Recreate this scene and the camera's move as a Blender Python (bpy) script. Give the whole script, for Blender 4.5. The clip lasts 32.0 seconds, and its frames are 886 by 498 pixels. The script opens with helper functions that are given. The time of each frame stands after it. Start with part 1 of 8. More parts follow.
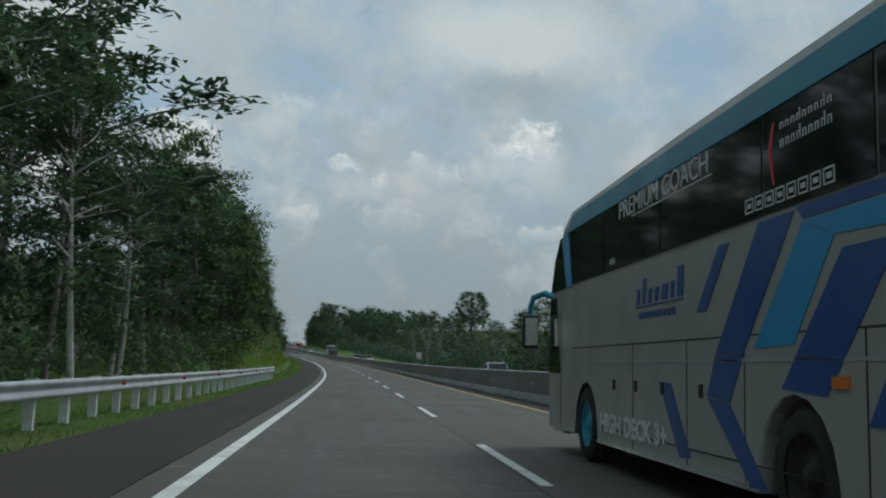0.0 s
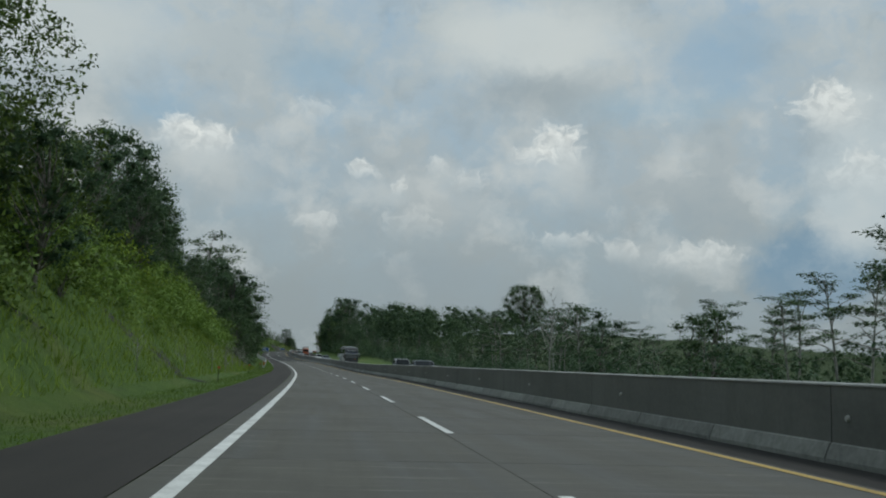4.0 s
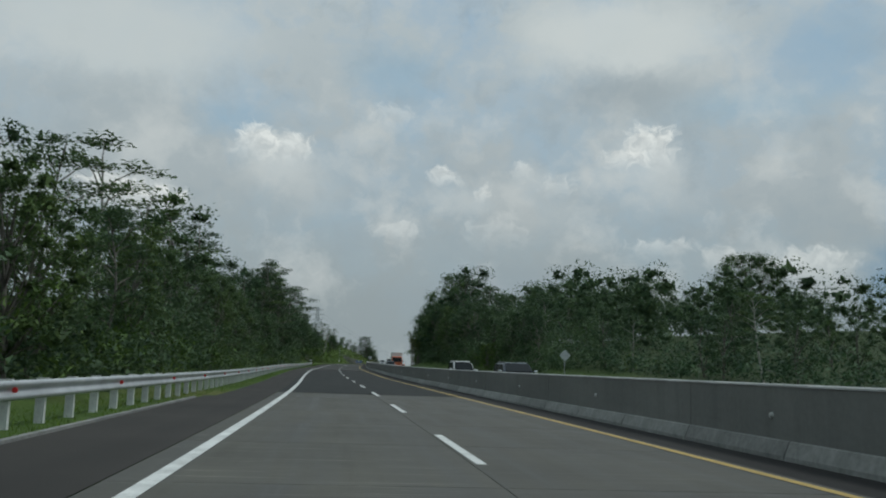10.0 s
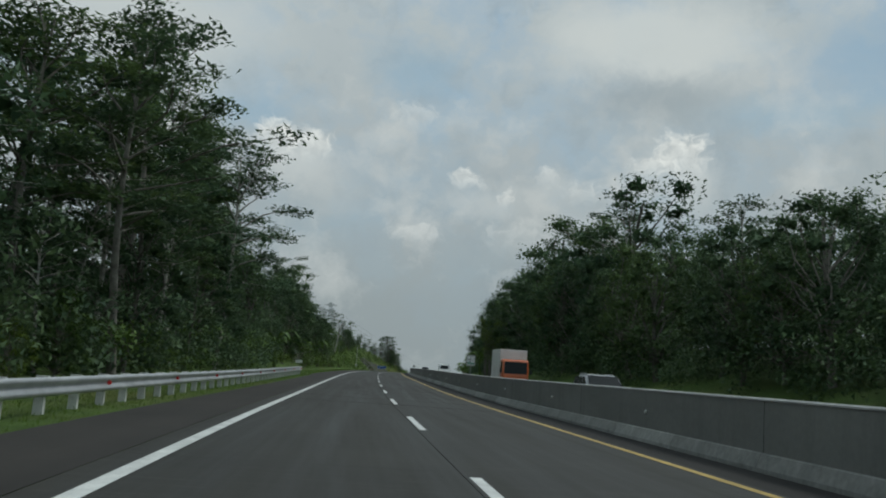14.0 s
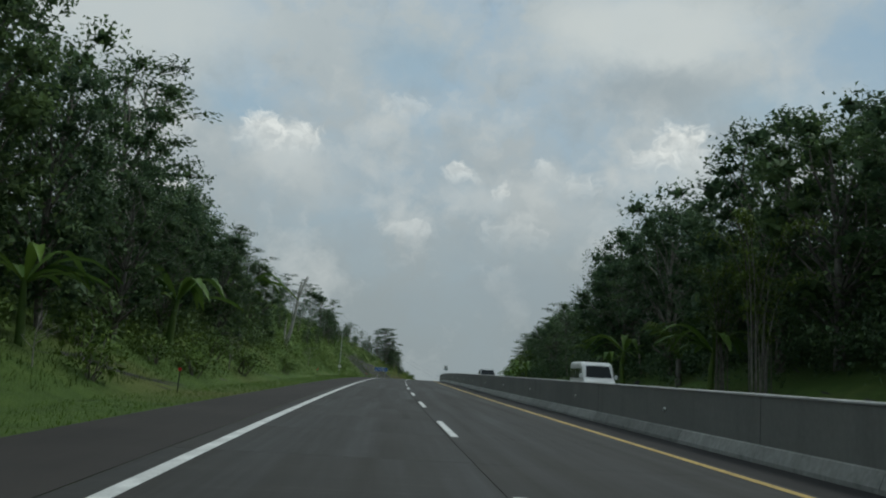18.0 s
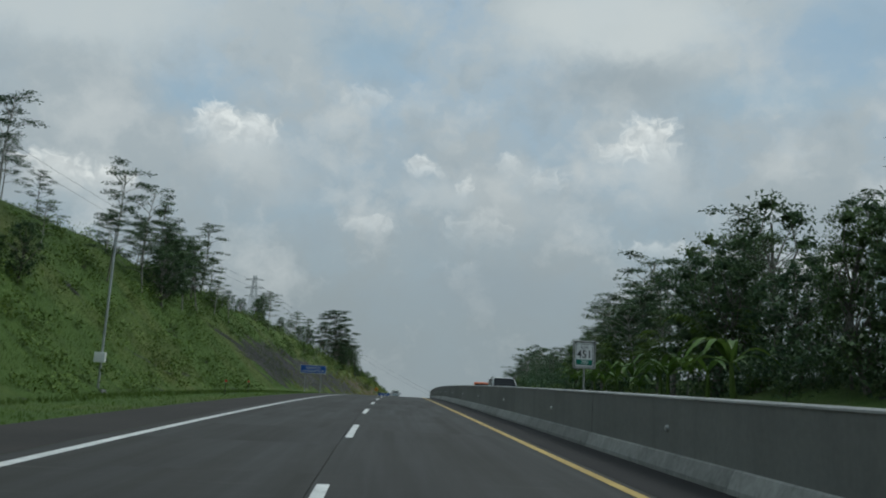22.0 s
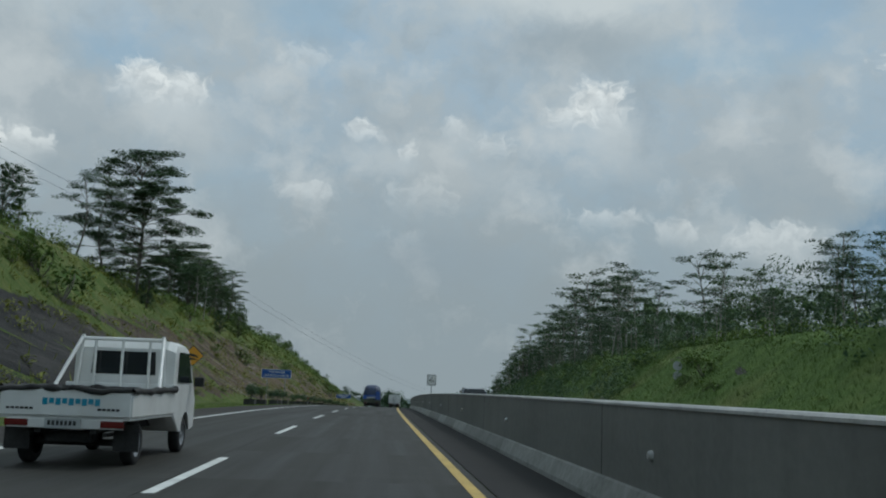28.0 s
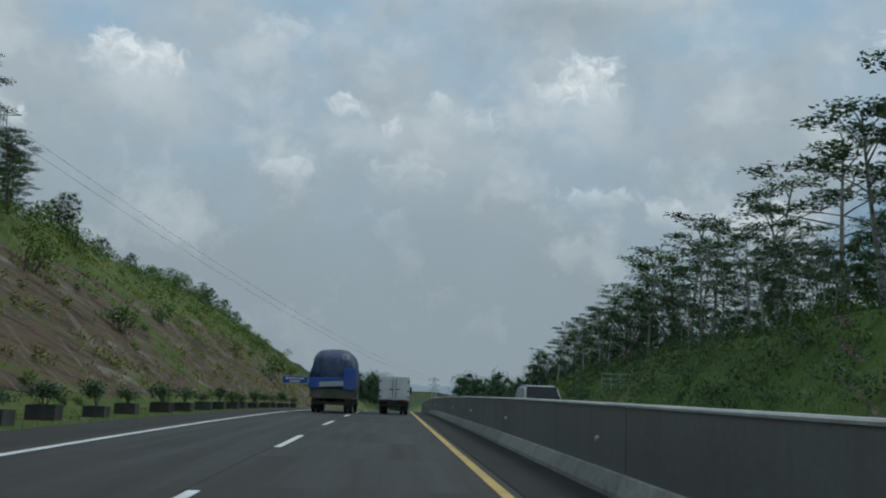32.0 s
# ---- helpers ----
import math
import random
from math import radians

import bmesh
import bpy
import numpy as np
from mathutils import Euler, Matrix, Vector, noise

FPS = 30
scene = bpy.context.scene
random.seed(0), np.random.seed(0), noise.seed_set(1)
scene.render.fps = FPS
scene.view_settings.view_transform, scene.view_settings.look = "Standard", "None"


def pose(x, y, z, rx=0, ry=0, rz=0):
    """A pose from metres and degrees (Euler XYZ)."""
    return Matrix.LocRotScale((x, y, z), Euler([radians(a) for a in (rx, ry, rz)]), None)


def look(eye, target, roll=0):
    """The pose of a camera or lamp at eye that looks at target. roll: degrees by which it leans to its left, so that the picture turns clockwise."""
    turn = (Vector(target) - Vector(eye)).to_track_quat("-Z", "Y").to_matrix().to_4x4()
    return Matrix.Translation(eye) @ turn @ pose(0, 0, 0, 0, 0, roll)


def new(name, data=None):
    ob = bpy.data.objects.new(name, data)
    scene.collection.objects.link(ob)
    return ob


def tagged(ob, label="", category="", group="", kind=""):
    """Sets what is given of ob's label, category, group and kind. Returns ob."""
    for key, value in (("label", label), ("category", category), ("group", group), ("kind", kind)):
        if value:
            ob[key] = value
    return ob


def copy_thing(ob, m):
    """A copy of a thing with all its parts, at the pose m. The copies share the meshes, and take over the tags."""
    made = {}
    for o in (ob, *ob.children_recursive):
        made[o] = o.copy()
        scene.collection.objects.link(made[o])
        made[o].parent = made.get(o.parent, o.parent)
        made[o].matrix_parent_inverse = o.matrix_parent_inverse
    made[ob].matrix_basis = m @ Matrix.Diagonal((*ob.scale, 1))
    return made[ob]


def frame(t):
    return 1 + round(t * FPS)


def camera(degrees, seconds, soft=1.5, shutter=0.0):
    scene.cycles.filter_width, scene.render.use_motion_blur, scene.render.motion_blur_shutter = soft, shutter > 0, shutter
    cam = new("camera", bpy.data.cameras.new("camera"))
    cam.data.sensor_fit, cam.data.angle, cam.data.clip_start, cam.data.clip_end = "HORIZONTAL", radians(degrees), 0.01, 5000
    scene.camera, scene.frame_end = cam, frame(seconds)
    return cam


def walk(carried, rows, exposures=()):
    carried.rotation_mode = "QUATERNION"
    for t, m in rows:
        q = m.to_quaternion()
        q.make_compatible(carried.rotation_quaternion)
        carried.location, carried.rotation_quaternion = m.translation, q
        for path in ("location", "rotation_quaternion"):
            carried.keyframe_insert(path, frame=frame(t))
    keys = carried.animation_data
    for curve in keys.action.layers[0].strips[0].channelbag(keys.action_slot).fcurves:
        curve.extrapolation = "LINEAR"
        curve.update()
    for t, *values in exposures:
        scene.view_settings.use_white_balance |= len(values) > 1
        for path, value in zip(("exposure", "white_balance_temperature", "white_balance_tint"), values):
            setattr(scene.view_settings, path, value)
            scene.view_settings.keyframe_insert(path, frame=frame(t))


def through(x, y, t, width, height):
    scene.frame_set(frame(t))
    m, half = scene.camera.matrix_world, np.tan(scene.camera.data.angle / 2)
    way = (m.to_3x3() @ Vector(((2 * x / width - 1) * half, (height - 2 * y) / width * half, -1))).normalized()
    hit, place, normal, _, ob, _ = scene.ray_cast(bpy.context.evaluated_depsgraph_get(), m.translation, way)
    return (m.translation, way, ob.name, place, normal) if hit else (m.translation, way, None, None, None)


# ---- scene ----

# ---- the road's line: heading (degrees) and slope (percent) every 40 m along it
STEP = 40.0
HEADING = [1.55, 1.67, 2.27, 3.64, 4.65, 5.43, 6.32, 7.35, 8.26, 8.99, 9.99, 9.07, 8.06, 7.32, 6.78, 5.83, 5.14, 4.31, 3.35, 2.59, 1.66, 0.95, 0.26, -0.65, -1.28, -2.03, -2.69, -3.28, -3.84, -4.38, -4.89, -5.38, -5.87]
SLOPE = [2.65, 2.51, 2.95, 3.53, 3.8, 3.91, 3.69, 4.66, 4.93, 4.96, 5.4, 5.75, 5.22, 5.88, 5.68, 5.44, 5.43, 5.05, 4.42, 3.63, 2.58, 1.87, 0.98, 0.04, -0.61, -1.62, -2.64, -3.66, -4.0, -4.0, -4.0, -4.0, -4.0]
ALONG = np.arange(-1500.0, 4001.0, 4.0)
_knots = -20.0 + STEP * np.arange(len(HEADING))
_psi = np.radians(np.interp(ALONG, _knots, HEADING))
_rise = np.interp(ALONG, [*_knots, 1400.0, 1600.0], [*SLOPE, -4.0, -0.5]) / 100.0
_rise[ALONG < -300] = 0.0
_mid = 0.5 * (_psi[1:] + _psi[:-1])
_X = np.concatenate([[0.0], np.cumsum(-np.sin(_mid) * 4.0)])
_Y = np.concatenate([[0.0], np.cumsum(np.cos(_mid) * 4.0)])
_Z = np.concatenate([[0.0], np.cumsum(0.5 * (_rise[1:] + _rise[:-1]) * 4.0)])
_X, _Y, _Z = (v - np.interp(0.0, ALONG, v) for v in (_X, _Y, _Z))


def turn_at(s):
    return np.interp(s, ALONG, _psi)


def slope_at(s):
    return np.interp(s, ALONG, _rise)


def world(s, u, z):
    """The place s metres along the road, u to the right of its lane line and z above it."""
    s, u, z = np.broadcast_arrays(np.asarray(s, float), np.asarray(u, float), np.asarray(z, float))
    a = turn_at(s)
    return np.stack([np.interp(s, ALONG, _X) + u * np.cos(a), np.interp(s, ALONG, _Y) + u * np.sin(a), np.interp(s, ALONG, _Z) + z], -1)


def stand(s, u, z=0.0, turned=0.0, scale=1.0, tilt=True):
    """A pose on the road: y ahead along it, x to its right, z up (tilt: it lies in the road's slope)."""
    m = Matrix.Translation(Vector(world(s, u, z).tolist())) @ Matrix.Rotation(float(turn_at(s)) + radians(turned), 4, "Z")
    if tilt:
        m = m @ Matrix.Rotation(math.atan(float(slope_at(s))) * math.cos(radians(turned)), 4, "X")
    return m @ Matrix.Diagonal((scale, scale, scale, 1.0))


# ---- camera: seconds, metres along, metres right of the lane line, yaw, pitch and roll to the road
EYE = 1.192
PATH = [
    (0, 0.01, -2.01, -5.372, 7.18, -1.428),
    (1, 30.6, -2.524, -5.102, 7.348, -1.549),
    (2, 61.31, -2.85, -5.361, 7.254, -1.454),
    (5, 154.18, -1.717, -6.763, 7.245, -1.323),
    (6, 185.34, -1.478, -6.032, 7.381, -1.217),
    (7, 216.63, -1.679, -5.796, 7.631, -1.77),
    (8, 247.92, -1.763, -6.067, 7.352, -1.397),
    (9, 279.09, -1.716, -6.086, 7.339, -1.355),
    (10, 310.33, -1.822, -6.126, 7.262, -1.56),
    (11, 341.26, -1.861, -6.443, 7.338, -1.662),
    (12, 372.21, -1.787, -6.424, 7.505, -2.679),
    (13, 403.16, -1.527, -5.994, 7.098, -3.134),
    (14, 433.66, -1.492, -5.366, 7.345, -3.771),
    (17, 523.12, -1.51, -3.704, 7.048, -3.497),
    (18, 552.43, -1.418, -3.675, 7.356, -3.255),
    (19, 581.63, -1.04, -4.114, 7.692, -3.207),
    (20, 610.72, -0.518, -4.379, 7.759, -3.134),
    (21, 639.59, 0.138, -3.91, 7.759, -2.54),
    (22, 668.49, 0.573, -3.7, 7.883, -2.686),
    (23, 697.44, 0.921, -3.256, 8.25, -2.425),
    (24, 726.05, 1.017, -3.205, 8.327, -2.362),
    (25, 753.86, 1.229, -3.952, 8.335, -2.514),
    (28, 833.03, 2.323, -4.069, 8.413, -2.045),
    (29, 857.71, 2.377, -3.921, 8.445, -2.08),
    (30, 881.54, 2.273, -3.447, 8.633, -2.124),
    (31, 905.15, 2.155, -3.141, 8.805, -2.146),
    (32, 928.68, 2.082, -3.335, 8.576, -2.206),
]
cam = camera(50.71, 32.0, soft=2.0)


def seat(s, u, yaw, pitch, roll):
    a, e, r = float(turn_at(s)) + radians(yaw), float(slope_at(s)) + radians(pitch), radians(roll)
    ahead = Vector((-math.sin(a) * math.cos(e), math.cos(a) * math.cos(e), math.sin(e)))
    right = Vector((math.cos(a), math.sin(a), 0.0))
    above = right.cross(ahead)
    right, above = right * math.cos(r) - above * math.sin(r), right * math.sin(r) + above * math.cos(r)
    m = Matrix((right, above, -ahead)).transposed().to_4x4()
    m.translation = Vector(world(s, u, EYE).tolist())
    return m


walk(cam, [(t, seat(*row)) for t, *row in PATH], [(0.0, 0.0, 5960, 2.0), (2.0, 0.0, 6200, 2.0), (5.0, 0.0, 6000, 2.0), (8.0, 0.0, 5700, 2.0), (9.5, 0.0, 6050, 2.0), (13.0, 0.0, 6180, 2.0), (18.0, 0.0, 6130, 2.0), (21.0, 0.0, 6020, 2.0), (24.0, 0.0, 5900, 2.0), (28.0, 0.0, 5880, 2.0), (32.0, 0.0, 5740, 2.0)])

# ---- world, sun and sky
SUN_HIGH, SUN_ROUND = radians(58), radians(62)   # round: from +y towards +x
sky_world = bpy.data.worlds.new("sky")
scene.world = sky_world
sky_world.use_nodes = True
_n, _l = sky_world.node_tree.nodes, sky_world.node_tree.links
_n.clear()
_sky = _n.new("ShaderNodeTexSky")
_sky.sky_type, _sky.sun_disc, _sky.sun_elevation, _sky.sun_rotation = "NISHITA", False, SUN_HIGH, SUN_ROUND
_tc = _n.new("ShaderNodeTexCoord")
_cl = _n.new("ShaderNodeTexNoise")
_cl.inputs["Scale"].default_value, _cl.inputs["Detail"].default_value = 2.2, 7.0
_rm = _n.new("ShaderNodeValToRGB")
_rm.color_ramp.elements[0].position, _rm.color_ramp.elements[1].position = 0.36, 0.62
_rm.color_ramp.elements[0].color, _rm.color_ramp.elements[1].color = (0, 0, 0, 1), (1, 1, 1, 1)
_b1, _b2 = _n.new("ShaderNodeBackground"), _n.new("ShaderNodeBackground")
_b1.inputs["Strength"].default_value = 0.125
_b2.inputs["Color"].default_value, _b2.inputs["Strength"].default_value = (0.89, 0.975, 0.945, 1), 0.78
_mx, _ow = _n.new("ShaderNodeMixShader"), _n.new("ShaderNodeOutputWorld")
_l.new(_tc.outputs["Generated"], _cl.inputs["Vector"])
_l.new(_cl.outputs["Fac"], _rm.inputs["Fac"])
_l.new(_sky.outputs["Color"], _b1.inputs["Color"])
_l.new(_rm.outputs["Color"], _mx.inputs["Fac"])
_l.new(_b1.outputs["Background"], _mx.inputs[1])
_l.new(_b2.outputs["Background"], _mx.inputs[2])
_l.new(_mx.outputs["Shader"], _ow.inputs["Surface"])

_lamp = bpy.data.lights.new("sun", "SUN")
_lamp.energy, _lamp.angle, _lamp.color = 1.15, radians(14), (1.0, 0.96, 0.9)
_sun = new("sun", _lamp)
_dir = Vector((math.sin(SUN_ROUND) * math.cos(SUN_HIGH), math.cos(SUN_ROUND) * math.cos(SUN_HIGH), math.sin(SUN_HIGH)))
_sun.matrix_world = look(_dir * 300 + Vector((0, 450, 0)), (0, 450, 0))

# ---- materials
def mat(name, color=(0.5, 0.5, 0.5), rough=0.7, metal=0.0, spec=0.5):
    m = bpy.data.materials.new(name)
    m.use_nodes = True
    b = m.node_tree.nodes["Principled BSDF"]
    b.inputs["Base Color"].default_value = (*color, 1)
    b.inputs["Roughness"].default_value, b.inputs["Metallic"].default_value = rough, metal
    b.inputs["Specular IOR Level"].default_value = spec
    return m


class Nodes:
    """Short names for wiring a material."""
    def __init__(self, m):
        self.m, self.t = m, m.node_tree
        self.bsdf = m.node_tree.nodes["Principled BSDF"]

    def add(self, kind, **sets):
        n = self.t.nodes.new("ShaderNode" + kind)
        for k, v in sets.items():
            n.inputs[k.replace("_", " ")].default_value = v
        return n

    def link(self, a, b):
        self.t.links.new(a, b)

    def coords(self, which="Object", scale=(1, 1, 1)):
        c = self.add("TexCoord")
        mp = self.add("Mapping")
        mp.inputs["Scale"].default_value = scale
        self.link(c.outputs[which], mp.inputs["Vector"])
        return mp.outputs["Vector"]

    def noise(self, vec, scale, detail=5.0, rough=0.55, warp=0.0):
        n = self.add("TexNoise", Scale=scale, Detail=detail, Roughness=rough, Distortion=warp)
        self.link(vec, n.inputs["Vector"])
        return n.outputs["Fac"]

    def ramp(self, fac, *stops):
        r = self.add("ValToRGB")
        e = r.color_ramp.elements
        while len(e) < len(stops):
            e.new(0.5)
        for el, (pos, col) in zip(e, stops):
            el.position = pos
            el.color = (*col, 1) if len(col) == 3 else (col[0],) * 3 + (1,)
        self.link(fac, r.inputs["Fac"])
        return r.outputs["Color"]

    def mix(self, fac, a, b, how="MIX"):
        n = self.t.nodes.new("ShaderNodeMix")
        n.data_type, n.blend_type = "RGBA", how
        for sock, v in ((n.inputs[0], fac), (n.inputs[6], a), (n.inputs[7], b)):
            if hasattr(v, "is_linked"):
                self.link(v, sock)
            else:
                sock.default_value = v if isinstance(v, (int, float)) else (*v, 1)
        return n.outputs[2]

    def math(self, op, a, b=0.0, c=0.0):
        n = self.t.nodes.new("ShaderNodeMath")
        n.operation = op
        for sock, v in zip(n.inputs, (a, b, c)):
            if hasattr(v, "is_linked"):
                self.link(v, sock)
            else:
                sock.default_value = v
        return n.outputs[0]

    def bump(self, height, strength=0.4, distance=0.02):
        b = self.add("Bump", Strength=strength, Distance=distance)
        self.link(height, b.inputs["Height"])
        self.link(b.outputs["Normal"], self.bsdf.inputs["Normal"])

    def color(self, c):
        self.link(c, self.bsdf.inputs["Base Color"])

    def rough(self, c):
        self.link(c, self.bsdf.inputs["Roughness"])


def speckled(name, dark, light, scale=3.0, rough=0.8, metal=0.0, bump=0.2, fine=40.0, which="Object", spec=0.4, vary=0.0):
    """A surface that varies at two scales between two colours, with fine relief."""
    m = mat(name, light, rough, metal, spec)
    n = Nodes(m)
    v = n.coords(which)
    big, small = n.noise(v, scale, 6), n.noise(v, fine, 3)
    f = n.math("ADD", n.math("MULTIPLY", big, 0.65), n.math("MULTIPLY", small, 0.35))
    c = n.ramp(f, (0.36, dark), (0.64, light))
    if vary:
        i = n.add("ObjectInfo")
        c = n.mix(1.0, c, n.ramp(i.outputs["Random"], (0, (1 - vary,) * 3), (1, (1 + vary,) * 3)), "MULTIPLY")
    n.color(c)
    if bump:
        n.bump(n.math("ADD", n.math("MULTIPLY", big, 0.5), small), bump, 0.01)
    return m


def concrete_lane(name="worn_concrete", age=1.0):
    m = mat(name, (0.2, 0.2, 0.19), 0.75, 0, 0.3)
    n = Nodes(m)
    uv = n.coords("UV")
    long_ = n.noise(n.coords("UV", (0.05, 1.6, 1)), 1.0, 5, 0.6)
    blot = n.noise(uv, 0.35, 7, 0.62)
    cross = n.noise(n.coords("UV", (5.0, 0.22, 1)), 1.0, 4, 0.6, 0.6)
    grain = n.noise(uv, 45, 3)
    scratch = n.noise(n.coords("UV", (9.0, 0.5, 1)), 1.0, 6, 0.7, 0.8)
    c = n.ramp(blot, (0.3, (0.058, 0.054, 0.043)), (0.7, (0.104, 0.097, 0.078)))
    c = n.mix(n.ramp(long_, (0.42, (0.0,)), (0.66, (0.85,))), c, (0.044, 0.042, 0.037))
    c = n.mix(n.ramp(cross, (0.56, (0.0,)), (0.74, (0.5,))), c, (0.128, 0.124, 0.108))
    c = n.mix(n.ramp(scratch, (0.57, (0.0,)), (0.69, (0.8,))), c, (0.22, 0.208, 0.175))
    c = n.mix(n.ramp(scratch, (0.30, (0.55,)), (0.40, (0.0,))), c, (0.030, 0.029, 0.027))
    c = n.mix(0.3, c, n.ramp(grain, (0.3, (0.04, 0.04, 0.037)), (0.7, (0.112, 0.109, 0.097))))
    info = n.add("ObjectInfo")
    c = n.mix(1.0, c, n.ramp(info.outputs["Random"], (0, (0.94 * age, 0.94 * age, 0.94 * age)), (1, (1.06 * age, 1.06 * age, 1.06 * age))), "MULTIPLY")
    n.color(c)
    n.bump(n.math("ADD", cross, grain), 0.25, 0.006)
    n.rough(n.ramp(long_, (0.3, (0.85,)), (0.7, (0.6,))))
    return m


def cast_wall():
    """Smooth cast concrete with faint rain streaks, patches of grime and hairline marks."""
    m = mat("grey_cast_concrete", (0.16, 0.16, 0.15), 0.85, 0, 0.3)
    n = Nodes(m)
    patch = n.noise(n.coords("UV", (0.16, 0.5, 1)), 1.0, 6, 0.6)
    streak = n.noise(n.coords("UV", (1.6, 0.22, 1)), 1.0, 5, 0.6)
    fine = n.noise(n.coords("UV"), 9.0, 5, 0.65)
    c = n.ramp(patch, (0.34, (0.138, 0.140, 0.130)), (0.66, (0.202, 0.203, 0.188)))
    c = n.mix(n.ramp(streak, (0.32, (0.45,)), (0.5, (0.0,))), c, (0.105, 0.105, 0.098))
    c = n.mix(n.ramp(streak, (0.62, (0.0,)), (0.8, (0.35,))), c, (0.25, 0.248, 0.232))
    c = n.mix(0.22, c, n.ramp(fine, (0.3, (0.09, 0.09, 0.084)), (0.7, (0.22, 0.22, 0.205))))
    n.color(c)
    n.bump(fine, 0.15, 0.008)
    return m


def asphalt(name, lo, hi):
    m = mat(name, hi, 0.85, 0, 0.25)
    n = Nodes(m)
    uv = n.coords("UV")
    blot = n.noise(uv, 0.3, 6)
    streak = n.noise(n.coords("UV", (0.04, 1.4, 1)), 1.0, 4)
    grain = n.noise(uv, 60, 2)
    f = n.math("ADD", n.math("MULTIPLY", blot, 0.4), n.math("ADD", n.math("MULTIPLY", streak, 0.3), n.math("MULTIPLY", grain, 0.3)))
    n.color(n.ramp(f, (0.36, lo), (0.64, hi)))
    n.bump(grain, 0.4, 0.006)
    return m


def foliage(name, dark, light, gloss=0.6, through=0.24):
    """Leaves: each tree and each clump a little different, some light shining through."""
    m = mat(name, light, gloss, 0, 0.16)
    n = Nodes(m)
    info, geo = n.add("ObjectInfo"), n.add("NewGeometry")
    v = n.coords("Object")
    big = n.noise(v, 0.38, 4)
    f = n.math("ADD", n.math("MULTIPLY", geo.outputs["Random Per Island"], 0.26), n.math("MULTIPLY", big, 0.74))
    c = n.ramp(f, (0.3, dark), (0.68, light))
    tone = n.ramp(info.outputs["Random"], (0, (0.74, 0.84, 0.86)), (0.5, (1.0, 1.0, 1.0)), (0.86, (1.08, 1.1, 0.94)), (1, (1.3, 1.24, 0.86)))
    c = n.mix(1.0, c, tone, "MULTIPLY")
    n.color(c)
    t = n.add("BsdfTranslucent")
    n.link(c, t.inputs["Color"])
    mx = n.add("MixShader", Fac=through)
    n.link(n.bsdf.outputs["BSDF"], mx.inputs[1])
    n.link(t.outputs["BSDF"], mx.inputs[2])
    n.link(mx.outputs["Shader"], m.node_tree.nodes["Material Output"].inputs["Surface"])
    return m


